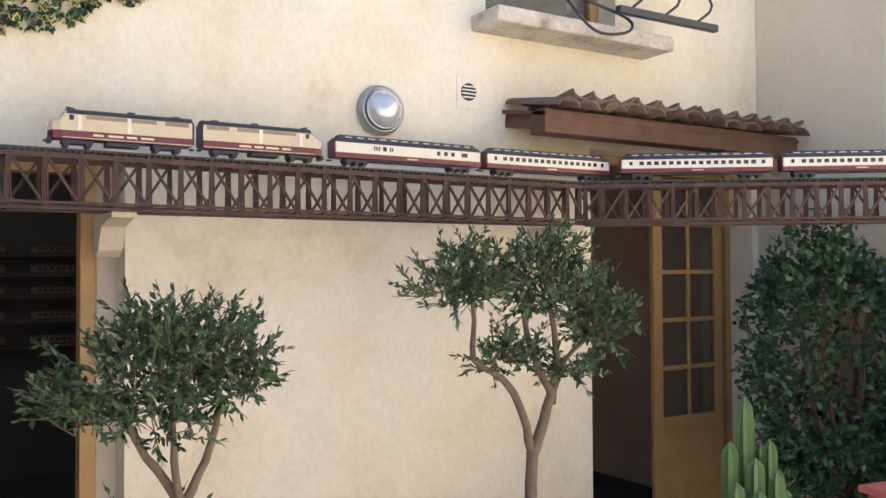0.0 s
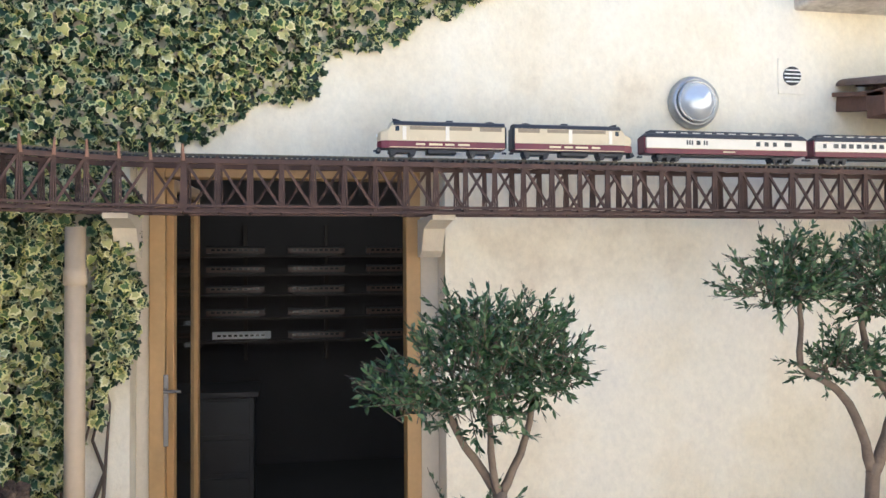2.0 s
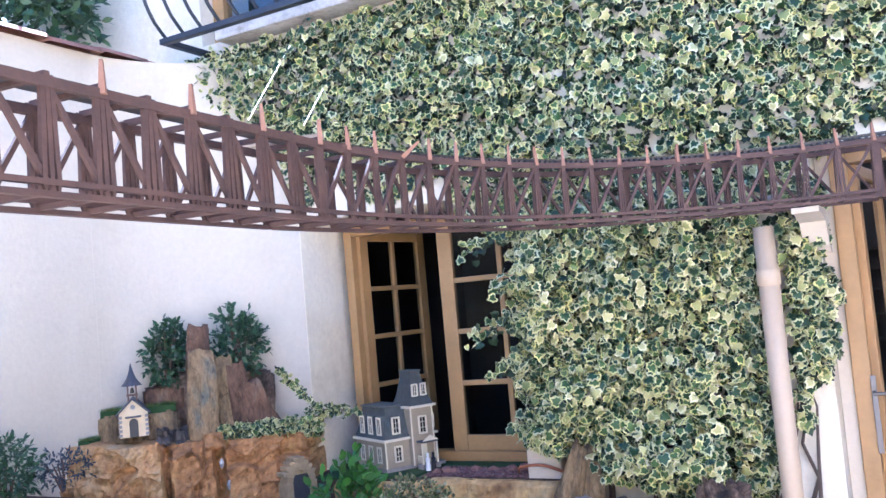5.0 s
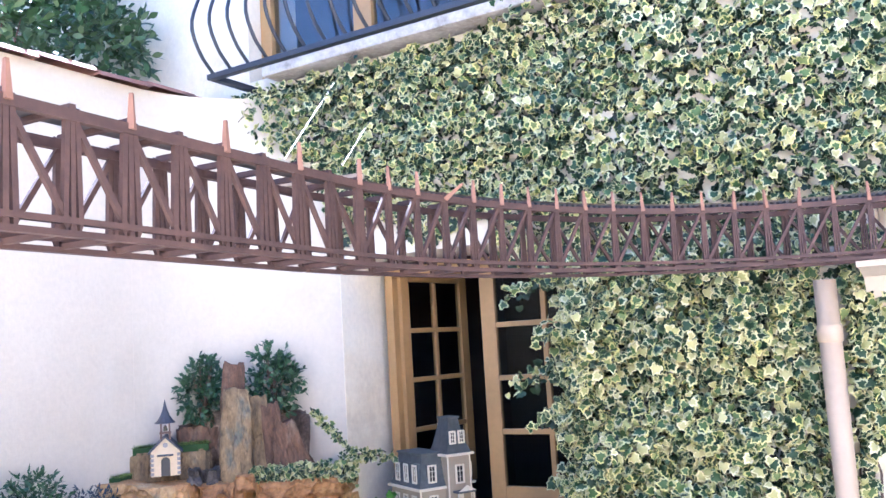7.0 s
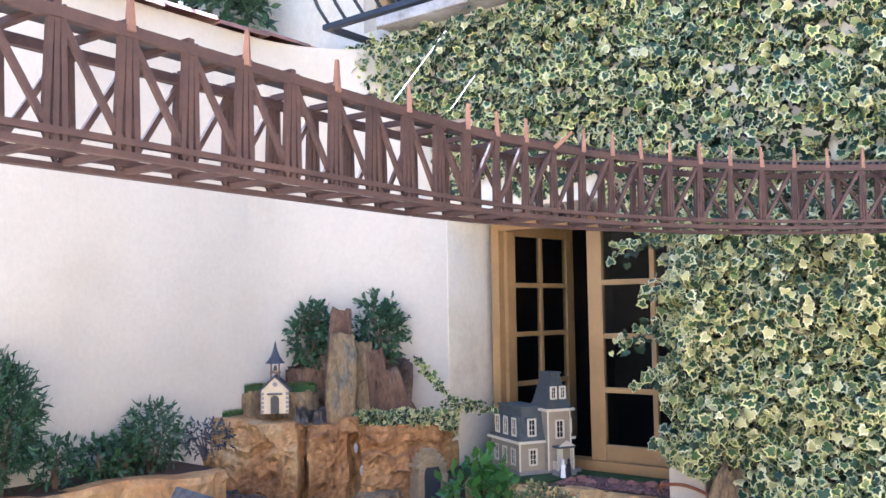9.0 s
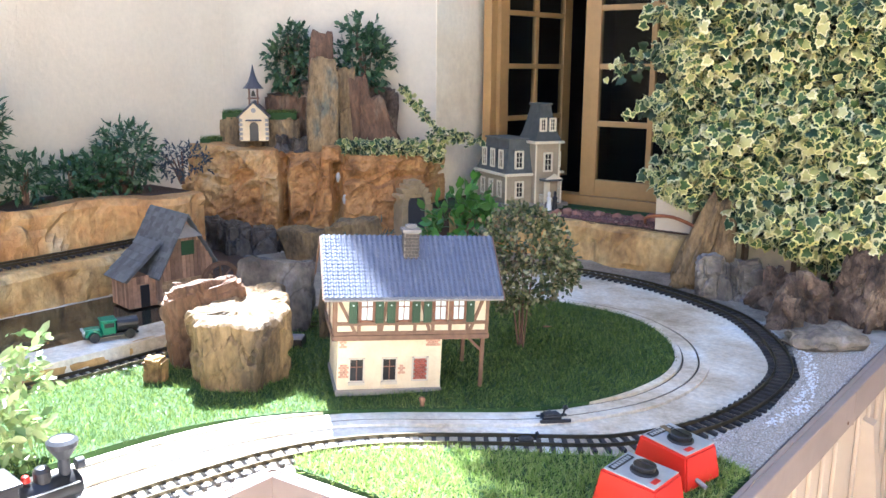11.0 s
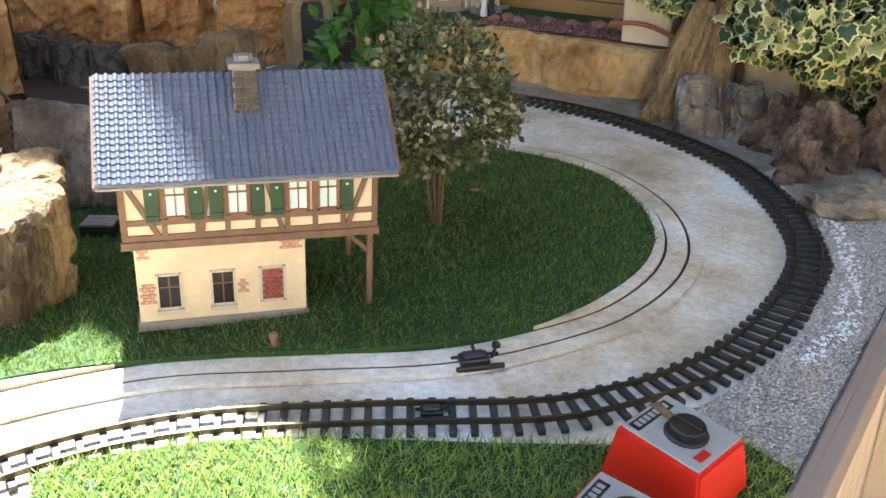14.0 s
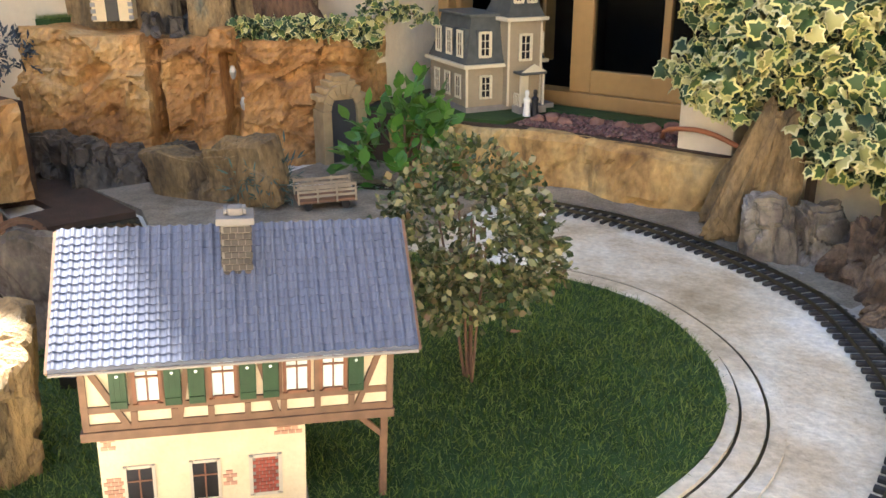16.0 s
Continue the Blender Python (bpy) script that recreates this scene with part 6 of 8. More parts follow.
# ---- stone work ----
def rockwall(line, z0, z1, depth, seed, rough=0.03, cells=0.035, lean=0.0, crack=0.22):
    """A rendered rock wall: its face bulges and is cut by upright clefts; line runs with the face on its right."""
    bm = bmesh.new()
    pts = smooth_line([(x, y, 0) for x, y in line], cells)
    nz = max(4, round((z1 - z0) / cells))
    off = Vector((seed * 3.7, seed * 1.3, 0))
    cols = []
    for i, p in enumerate(pts):
        t = (pts[min(i + 1, len(pts) - 1)] - pts[max(i - 1, 0)]).normalized()
        n = Vector((t.y, -t.x, 0))
        col = []
        top = z1 + 0.025 * noise.noise(p * 3 + off)
        for j in range(nz + 1):
            k = j / nz
            z = z0 + (top - z0) * k
            q = Vector((p.x * 5, p.y * 5, z * 4)) + off
            d = rough * (0.7 * noise.fractal(q, 0.8, 2.0, 4) + 1.1 * facets_at(q * 1.5, seed)) - crack * rough * 4 * max(0, 0.10 - abs(noise.noise(Vector((p.x * 3.1, p.y * 3.1, z * 0.5)) + off))) * 5
            d -= lean * k + (0.02 if k > 0.93 else 0)
            col.append(bm.verts.new(p + n * d + Vector((0, 0, z))))
        col.append(bm.verts.new(p - n * depth + Vector((0, 0, top + 0.005 * noise.noise(q * 2)))))
        col.append(bm.verts.new(p - n * depth + Vector((0, 0, z0))))
        cols.append(col)
    for a, b in zip(cols, cols[1:]):
        for j in range(len(a) - 1):
            bm.faces.new((a[j], b[j], b[j + 1], a[j + 1]))
    bm.faces.new(cols[0])
    bm.faces.new(cols[-1][::-1])
    bmesh.ops.recalc_face_normals(bm, faces=bm.faces)
    return bm


def crag(u0, v0, z0, u1, v1, z1, at, seed, rough=0.035, cuts=16, strata=(4, 4, 1.6), taper=0.0):
    """A block of rock: a dense box pushed about by noise, worn at its edges."""
    bm = bmesh.new()
    bmesh.ops.create_cube(bm, size=1, matrix=Matrix.LocRotScale(((u0 + u1) / 2, (v0 + v1) / 2, (z0 + z1) / 2), None, (u1 - u0, v1 - v0, z1 - z0)))
    bmesh.ops.subdivide_edges(bm, edges=bm.edges, cuts=cuts, use_grid_fill=True)
    c = Vector(((u0 + u1) / 2, (v0 + v1) / 2, (z0 + z1) / 2))
    off = Vector((seed * 5.1, seed * 2.3, seed * 1.9))
    sx, sy, sz = (u1 - u0) / 2, (v1 - v0) / 2, (z1 - z0) / 2
    for v in bm.verts:
        r = v.co - c
        e = [abs(r.x) / sx, abs(r.y) / sy, abs(r.z) / sz]
        worn = sum(1 for k in e if k > 0.9)
        q = Vector((v.co.x * strata[0], v.co.y * strata[1], v.co.z * strata[2])) + off
        n = r.normalized()
        d = rough * (0.45 * noise.fractal(q * 2.6, 0.9, 2.0, 5) + 0.5 * noise.noise(q * 0.8) + 1.6 * facets_at(q * 1.9, seed)) - (0.012 * (worn - 1) if worn > 1 else 0)
        crackv = abs(noise.noise(Vector((v.co.x * 3.5, v.co.y * 3.5, v.co.z * 1.0)) + off * 2))
        if crackv < 0.06:
            d -= rough * (0.06 - crackv) * 14
        v.co += n * d
        k = 1 - taper * max(0, min(1, (v.co.z - z0) / (z1 - z0)))
        v.co.x, v.co.y = c.x + (v.co.x - c.x) * k, c.y + (v.co.y - c.y) * k
    bm.transform(at)
    return bm


# low wall under the window, with soil and stones behind it
lw = base("low_rock_wall", "sandy yellow rendered rock wall in front of the window bed", "rock wall")
part("face", rockwall([(-2.82, 3.575), (-2.64, 3.60), (-2.45, 3.635), (-2.1, 3.665), (-1.80, 3.67), (-1.64, 3.71)], 0.64, 0.838, 0.07, 3, 0.022, 0.02, crack=0.4), M_ROCKP, lw)
thing("window_bed", prism([(-3.05, 3.60), (-2.82, 3.61), (-2.64, 3.64), (-2.45, 3.675), (-2.1, 3.71), (-1.66, 3.74), (-1.66, W + 0.28), (-3.05, W + 0.28)], 0.3, 0.842), M_SOIL, "dark soil bed below the window", "soil bed", kind="structure")
wb = [(-2.42, 3.72), (-1.78, 3.75), (-1.76, 3.93), (-2.42, 3.95)]
pebbles("red_gravel", wb, 1500, 0.010, 0.845, 9, "reddish gravel on the window bed", islands("red_gravel_grain", [(0.16, 0.07, 0.055), (0.22, 0.11, 0.09), (0.10, 0.05, 0.045), (0.28, 0.17, 0.13)], 0.9))
M_REDSTONE = mat("reddish_stone", (0.30, 0.15, 0.11), 0.85, var=0.3, scale=25, bump=0.8)
for i, (x, y, s) in enumerate(((-2.33, 3.80, 0.03), (-2.28, 3.79, 0.028), (-2.20, 3.84, 0.03), (-2.02, 3.86, 0.032), (-1.96, 3.88, 0.035), (-1.84, 3.82, 0.026), (-1.90, 3.86, 0.022), (-2.38, 3.78, 0.026), (-2.12, 3.86, 0.024))):
    thing("red_stone", rock((s, s * 0.8, s * 0.75), 60 + i, 2), M_REDSTONE, "small reddish stone lying on the window bed", "stone", "stones on the window bed", at=pose(x, y + 0.02, 0.840))
lawn2 = [(-2.95, 3.95), (-1.70, 3.93), (-1.70, 4.035), (-2.95, 4.035)]
flat("lawn_mat", lawn2, 0.841, 0.854, M_TURF, "green turf mat along the window", "lawn", "structure")
flat("lawn_mat", [(-2.95, 3.62), (-2.82, 3.625), (-2.64, 3.655), (-2.44, 3.70), (-2.43, 3.949), (-2.95, 3.949)], 0.841, 0.853, M_TURF, "green turf mat round the doll house", "lawn", "structure")
col = base("plinth", "short white plastered plinth at the end of the low wall", "plinth", at=pose(-1.80, 3.80, 0.83))
part("shaft", box(-0.08, -0.06, 0.0, 0.08, 0.10, 0.20, 0.008), M_PLASTER_W, col)
thing("garden_hose", tube(smooth_line([(-1.95, 3.80, 0.850), (-1.91, 3.74, 0.89), (-1.80, 3.715, 0.905), (-1.70, 3.71, 0.88), (-1.64, 3.73, 0.85)], 0.03), 0.007, 8), mat("orange_hose", (0.34, 0.12, 0.05), 0.5, var=0.2), "thin orange hose looped round the plinth", "hose", smooth=True)
# the ground climbs from the track to the wall
bank = bmesh.new()
rows_ = []
for i in range(41):
    x = -2.45 + 1.47 * i / 40
    k = min(range(len(MAIN)), key=lambda j: abs(MAIN[j].x - x) + (9 if MAIN[j].y < 2.9 else 0))
    y0 = MAIN[k].y + 0.052 + (0.03 if x > -1.3 else 0)
    row = []
    for j in range(9):
        t = j / 8
        y = y0 + (3.74 - y0) * t
        row.append(bank.verts.new((x, y, 0.664 + 0.022 * t * t * (3 - 2 * t) * min(1, (3.74 - y0) / 0.12) + 0.006 * noise.noise(Vector((x * 14, y * 14, 2))) * (j > 0))))
    rows_.append(row)
for a, b in zip(rows_, rows_[1:]):
    for j in range(8):
        bank.faces.new((a[j], b[j], b[j + 1], a[j + 1]))
bmesh.ops.recalc_face_normals(bank, faces=bank.faces)
thing("gravel_bank", bank, stone("grey_brown_grit", [(0.15, 0.12, 0.085), (0.24, 0.20, 0.145), (0.33, 0.28, 0.22)], 0.95, 9.0, 160, (1, 1, 1), 0.008), "grey gritty ground climbing from the track to the wall", "ground", kind="structure")
# stones at the foot of the ivy
thing("standing_stone", crag(-0.12, -0.075, 0.0, 0.12, 0.075, 0.37, pose(0, 0, 0, 3, 9, 20), 4, 0.022, 22, (8, 8, 1.6), 0.60), M_STUMP, "tall ochre standing stone leaning at the wall's end", "stone", at=pose(-1.62, 3.62, 0.655))
for nm, x, y, sx, sy, sz, seed, rz, m, lab in (
    ("grey_stone", -1.525, 3.52, 0.075, 0.06, 0.105, 5, 10, M_SLATE, "grey slate stone beside the standing stone"),
    ("grey_stone", -1.41, 3.56, 0.07, 0.055, 0.10, 6, 40, M_SLATE, "blue grey slate stone under the ivy"),
    ("brown_stone", -1.30, 3.46, 0.08, 0.065, 0.11, 7, -20, M_BARKSTONE, "brown stone beside the track"),
    ("bark_stone", -1.17, 3.38, 0.10, 0.06, 0.105, 8, 35, M_BARKSTONE, "rough bark like brown stone"),
    ("bark_stone", -1.03, 3.47, 0.11, 0.085, 0.165, 9, -30, M_BARKSTONE, "rough upright brown stone under the ivy"),
    ("small_stone", -1.24, 3.46, 0.05, 0.045, 0.075, 12, 0, M_SLATE, "small dark stone beside the track"),
    ("small_stone", -1.20, 3.27, 0.05, 0.045, 0.07, 13, 0, M_BARKSTONE, "small brown stone beside the track")):
    thing(nm, crag(-sx, -sy, -0.02, sx, sy, sz * 1.5, pose(0, 0, 0), seed, 0.024 if m is M_BARKSTONE else 0.016, 20, (7, 7, 6) if m is M_BARKSTONE else (6, 6, 5), 0.28), m, lab, "stone", "stones along the wall", at=pose(x, y, 0.66, 4 if m is M_SLATE else -8, 10 if m is M_BARKSTONE else -6, rz))

thing("flat_stone", rock((0.125, 0.075, 0.050), 10, 3, 0.22), M_SLATE, "flat brown stone lying on the gravel", "stone", "stones along the wall", at=pose(-1.03, 3.14, 0.664, 0, 0, 25))
flat("grit_patch", [(-3.34, 2.80), (-3.06, 2.77), (-2.745, 2.61), (-2.67, 2.38), (-2.52, 2.42), (-2.462, 2.9), (-2.30, 3.02), (-2.34, 3.45), (-2.56, 3.378), (-2.84, 3.225), (-3.0, 3.14), (-3.2, 3.2)], 0.65, 0.677, bpy.data.materials["grey_brown_grit"], "grey brown gritty ground below the cliff", "ground", "structure")
flat("grit_patch", [(-2.36, 3.56), (-2.58, 3.49), (-2.86, 3.335), (-3.02, 3.25), (-3.04, 3.55), (-2.84, 3.585), (-2.64, 3.61), (-2.45, 3.64), (-2.36, 3.65)], 0.65, 0.677, bpy.data.materials["grey_brown_grit"], "grey brown gritty ground between the track and the low wall", "ground", "structure")
# flat sheet in the soil colour stands in for dark wet rock
flat("wet_rock_patch", [(-3.07, 2.757), (-3.17, 2.40), (-3.29, 2.45), (-3.29, 2.63), (-3.60, 2.66), (-3.60, 2.85), (-3.345, 2.798)], 0.65, 0.674, M_SOIL, "dark flat patch standing in for wet rock below the cliff beside the pond", "ground", "structure")
# the broken stump-like stone and its neighbours
def stump_bm(h, seed):
    """A split block: flat broken sides round an upright grain, and a stepped top that rises at the back."""
    sides = [(math.radians(d), r) for d, r in ((-102, 0.125), (-48, 0.125), (8, 0.135), (60, 0.15), (110, 0.15), (160, 0.13), (197, 0.128))]
    bm = bmesh.new()
    rings = []
    N, K = 120, 22
    off = Vector((seed, 2 * seed, 0))

    def top_at(x, y):
        q = Vector((x * 16, y * 16, 0.5))
        lift = max(0.0, 0.24 * x + 0.16 * y + 0.004)
        return h + lift + 0.010 * facets_at(q, seed) + 0.003 * noise.fractal(q * 3, 0.9, 2.0, 3) - 0.25 * max(0.0, x - y - 0.09)

    for j in range(K + 1):
        k = j / K
        ring = []
        for i in range(N):
            a = 2 * math.pi * i / N
            n = Vector((math.cos(a), math.sin(a), 0))
            r = min(d / max(0.2, math.cos(a - b)) for b, d in sides)
            q = Vector((n.x * 1.9, n.y * 1.9, k * 1.5)) + off
            r += 0.016 * facets_at(q * 1.7, seed) + 0.002 * noise.noise(Vector((n.x * 22, n.y * 22, k * 1.2)) + off) + 0.002 * noise.noise(Vector((n.x * 50, n.y * 50, k * 5)))
            r *= 0.93 + 0.07 * k - 0.12 * max(0.0, n.x) * (1 - k)
            ring.append(bm.verts.new((r * n.x, r * n.y, top_at(r * n.x, r * n.y) * k)))
        rings.append(ring)
    for sc in (0.95, 0.85, 0.72, 0.58, 0.44, 0.30, 0.15):
        rings.append([bm.verts.new((v.co.x * sc, v.co.y * sc, top_at(v.co.x * sc, v.co.y * sc) + 0.006)) for v in rings[K]])
    for a, b in zip(rings, rings[1:]):
        for i in range(N):
            bm.faces.new((a[i], a[(i + 1) % N], b[(i + 1) % N], b[i]))
    bm.faces.new(rings[-1])
    return bm


thing("stump_stone", stump_bm(0.20, 3), M_STUMP, "broken ochre stone like a tree stump on the lawn", "stone", at=pose(-2.168, 1.85, 0.652, 0, 0, 52))
thing("red_slab_stone", crag(-0.10, -0.05, 0, 0.15, 0.05, 0.275, pose(0, 0, 0), 14, 0.014, 22, (6, 6, 5), 0.06), M_REDSLAB, "reddish upright stone slab behind the stump stone", "stone", at=pose(-2.322, 1.868, 0.628, 0, -9, 48))
thing("red_slab_stone", crag(-0.03, -0.025, 0, 0.03, 0.025, 0.085, pose(0, 0, 0), 71, 0.008, 8, (9, 9, 3)), M_ROCKP, "small pale stone at the foot of the slab", "stone", at=pose(-2.315, 1.685, 0.655, 0, 0, 30))
thing("grey_slab_stone", crag(-0.15, -0.03, 0, 0.10, 0.03, 0.25, pose(0, 0, 0), 16, 0.014, 14, (6, 6, 5)), M_SLATE, "grey slate slab standing behind the stump stone", "stone", at=pose(-2.42, 2.20, 0.655, 0, 6, 40))
thing("grey_slab_stone", crag(-0.07, -0.03, 0, 0.07, 0.03, 0.24, pose(0, 0, 0), 17, 0.014, 12, (6, 6, 5)), M_SLATE, "grey slate slab standing in the lawn", "stone", at=pose(-2.30, 2.36, 0.655, 0, 3, 46))
thing("ochre_stone", crag(-0.08, -0.05, 0, 0.08, 0.05, 0.19, pose(0, 0, 0), 18, 0.02, 14, (8, 8, 2), 0.15), M_STUMP, "ochre stone between the slabs and the house", "stone", at=pose(-2.22, 2.28, 0.655, 0, 0, 40))
thing("leaning_slab", crag(-0.24, -0.05, 0, 0.24, 0.05, 0.20, pose(0, 0, 0), 19, 0.025, 12, (5, 5, 3)), M_STUMP, "long brown slab leaning below the waterfall", "stone", at=pose(-2.965, 2.985, 0.650, 6, -11, 14))
# pond, road with the lorry, retaining walls
M_WATER = bpy.data.materials.new("still_dark_water")
M_WATER.use_nodes = True
wb_ = M_WATER.node_tree.nodes["Principled BSDF"]
wb_.inputs["Base Color"].default_value, wb_.inputs["Roughness"].default_value = (0.035, 0.035, 0.022, 1), 0.04
flat("pond_water", [(-2.62, 0.6), (-2.66, 1.5), (-2.62, 2.15), (-2.75, 2.6), (-3.05, 2.75), (-3.22, 2.2), (-3.24, 0.6)], 0.656, 0.662, M_WATER, "still dark pond water", "water", "structure")
truck_road = smooth_line([(-2.66, 0.7, 0), (-2.62, 1.3, 0), (-2.60, 1.7, 0), (-2.585, 2.05, 0), (-2.5, 2.3, 0)], 0.04)
rd_ = base("lorry_road", "pale concrete road on a rock kerb behind the lawn", "model road", at=pose(0, 0, 0.655))
l, r = offset(truck_road, 0.075), offset(truck_road, -0.055)
part("road_surface", ribbon([(p.x, p.y) for p in l], [(p.x, p.y) for p in r], 0.055, 0.055), M_CONCRETE, rd_)
part("kerb_face", rockwall([(p.x, p.y) for p in offset(truck_road, -0.058)][::4], 0.0, 0.052, 0.01, 8, 0.012, 0.02), M_ROCKP, rd_)
rw = base("retaining_wall", "pale rendered rock wall above the pond", "rock wall")
part("face", rockwall([(-3.27, 0.2), (-3.25, 1.0), (-3.25, 1.6), (-3.27, 2.05), (-3.30, 2.35)], 0.64, 0.80, 0.25, 11, 0.024, 0.025), M_ROCKP, rw)
rw2 = base("retaining_wall", "orange rendered rock wall behind the upper track", "rock wall")
part("face", rockwall([(-3.49, 0.2), (-3.47, 1.0), (-3.47, 1.7), (-3.45, 2.2), (-3.36, 2.42), (-3.30, 2.62)], 0.70, 0.975, 0.12, 12, 0.032, 0.025), M_ROCK, rw2)
flat("plant_bed", [(-3.53, 0.2), (-3.53, 2.3), (-3.42, 2.66), (-3.798, 2.66), (-3.798, 0.2)], 0.6, 0.965, M_SOIL, "dark soil bed along the garden wall", "soil bed", "structure")

# the waterfall rocks
MR = pose(-3.45, 3.06, 0.079, 0, 0, 45) @ Matrix.Diagonal((1.09, 1.09, 0.88, 1))
wf = base("rock_waterfall", "orange brown artificial cliff with a terrace on top", "rock")


def step(a, b, x):
    k = max(0.0, min(1.0, (x - a) / (b - a)))
    return k * k * (3 - 2 * k)


def cliff_front(u, z):
    """How far back the bare face of the cliff lies at the width u and height z."""
    v = 0.0
    if u < -0.20:
        v += (-0.20 - u) * 0.55
    v -= 0.030 * step(-0.20, -0.16, u) * step(-0.06, -0.12, u) * step(0.98, 1.10, z)
    v += 0.022 * step(1.00, 1.02, z + 0.02 * math.sin(u * 23)) * step(0.05, 0.0, u)
    v += 0.085 * step(0.022, 0.038, u) * step(0.072, 0.056, u)
    v += 0.030 * step(0.045, 0.06, u)
    v += 0.10 * step(0.238, 0.256, u) * step(0.296, 0.280, u) * step(1.11, 1.08, z)
    v -= 0.020 * step(0.21, 0.22, u) * step(0.295, 0.285, u) * step(1.105, 1.115, z)
    v += 0.050 * step(0.985, 1.0, z + 0.015 * math.sin(u * 31)) * step(0.285, 0.30, u)
    v -= 0.030 * step(1.02, 1.06, z) * step(0.30, 0.34, u) * step(0.46, 0.42, u)
    v += 0.035 * step(0.515, 0.53, u) * step(1.05, 1.02, z)
    v += max(0.0, u - 0.66) * 1.8
    return v


def cliff_top(u):
    return 1.20 - 0.03 * step(-0.25, -0.15, u) - 0.02 * step(0.02, 0.06, u) + 0.035 * step(0.205, 0.215, u) * step(0.30, 0.29, u) - 0.012 * step(0.29, 0.32, u) - 0.02 * step(0.55, 0.70, u)


def cliff_relief(at, u0, u1, z0, back, seed, cell=0.0085):
    """The face and the top of the cliff in one sheet, broken by cracks, hollows and grain."""
    bm = bmesh.new()
    nu, nz, nb = int((u1 - u0) / cell), 66, 16
    off = Vector((seed, seed * 2.1, seed * 0.7))
    cols = []
    for i in range(nu + 1):
        u = u0 + (u1 - u0) * i / nu
        col = []
        for j in range(nz + nb + 1):
            zt = cliff_top(u + 0.01 * noise.noise(Vector((u * 9, 0, 5))))
            z = z0 + (zt - z0) * min(1, j / nz)
            wu = u + 0.016 * noise.noise(Vector((u * 6, z * 9, 1)) + off)
            v = cliff_front(wu, z + 0.012 * noise.noise(Vector((u * 8, z * 5, 7))))
            q = Vector((u * 5.5, z * 4.2, 0)) + off
            v += 0.030 * facets_at(q * 1.5, seed) + 0.018 * noise.noise(q * 0.9)
            v += 0.020 * noise.fractal(q * 2.6, 0.75, 2.1, 6) + 0.006 * noise.noise(q * 11)
            crack = abs(noise.noise(Vector((u * 5.0, z * 1.4, 2.0)) + off * 3))
            v += 0.35 * max(0, 0.045 - crack)
            pit = noise.noise(Vector((u * 17, z * 15, 4)) + off)
            v += 0.05 * max(0, pit - 0.42)
            v += 0.022 * max(0, (j - nz + 3) / 3) if j <= nz else 0.022
            if j > nz:
                k = (j - nz) / nb
                w_ = v + (back - v) * k
                z += 0.012 * noise.fractal(Vector((u * 8, w_ * 8, 3)), 0.8, 2.0, 4)
                v = w_
            col.append(bm.verts.new((u, v, z)))
        cols.append(col)
    for a, c in zip(cols, cols[1:]):
        for j in range(nz + nb):
            bm.faces.new((a[j], c[j], c[j + 1], a[j + 1]))
    bm.transform(at)
    bmesh.ops.recalc_face_normals(bm, faces=bm.faces)
    return bm


part("rock_face", cliff_relief(MR, -0.50, 0.76, 0.60, 0.42, 21), M_ROCK, wf, smooth=False)
for u0, v0, z0, u1, v1, z1, seed, m in (
    (-0.24, 0.215, 1.13, 0.12, 0.40, 1.335, 29, M_STUMP), (-0.04, 0.27, 1.30, 0.15, 0.42, 1.44, 36, M_REDSLAB),
    (0.04, 0.15, 1.13, 0.19, 0.30, 1.23, 30, M_SLATE), (0.26, 0.25, 1.10, 0.56, 0.42, 1.50, 37, M_BARKSTONE), (0.08, 0.26, 1.10, 0.30, 0.42, 1.52, 38, M_BARKSTONE)):
    part("rock_block", crag(u0, v0, z0, u1, v1, z1, MR, seed, 0.022, 22), m, wf)
for nm, u, v, z0, w, d, h, seed, m, tilt in (
    ("tall_slab", 0.215, 0.13, 1.14, 0.070, 0.045, 0.50, 31, M_STUMP, 1), ("brown_block", 0.20, 0.22, 1.36, 0.058, 0.045, 0.42, 32, M_REDSLAB, 3),
    ("split_slab", 0.335, 0.20, 1.14, 0.050, 0.045, 0.46, 33, M_STUMP, -2), ("split_slab", 0.410, 0.20, 1.14, 0.055, 0.045, 0.42, 34, M_REDSLAB, -6), ("dark_slab", 0.51, 0.20, 1.12, 0.075, 0.045, 0.34, 35, M_REDSLAB, -16)):
    part(nm, crag(-w, -d, 0, w, d, h, MR @ pose(u, v, z0, 0, tilt, 0), seed, 0.014, 18, (9, 9, 1.6), 0.2), m, wf)
M_WETROCK = stone("wet_dark_rock", [(0.018, 0.015, 0.012), (0.05, 0.04, 0.03), (0.085, 0.068, 0.05), (0.13, 0.10, 0.07)], 0.45, 8.0, 50, (1, 1, 1), 0.016, cracks=0.4)
for u, v, z, s, seed in ((-0.03, -0.12, 0.66, 0.085, 41), (-0.15, -0.10, 0.66, 0.10, 42), (0.10, -0.02, 0.66, 0.075, 43), (-0.25, -0.02, 0.66, 0.10, 44), (0.04, 0.09, 1.18, 0.04, 45), (0.11, 0.12, 1.17, 0.035, 46)):
    part("dark_rock", crag(-s, -s * 0.8, -0.03, s, s * 0.8, s * 1.7, pose(0, 0, 0), seed, 0.018, 16, (6, 6, 5), 0.35), M_WETROCK, wf, at=MR @ pose(u, v, z, 0, 0, seed * 20))
grass_t = [(-0.22, 0.225), (0.10, 0.225), (0.10, 0.275), (-0.22, 0.275)]
gt = [tuple((MR @ Vector((u, v, 0)))[:2]) for u, v in grass_t]
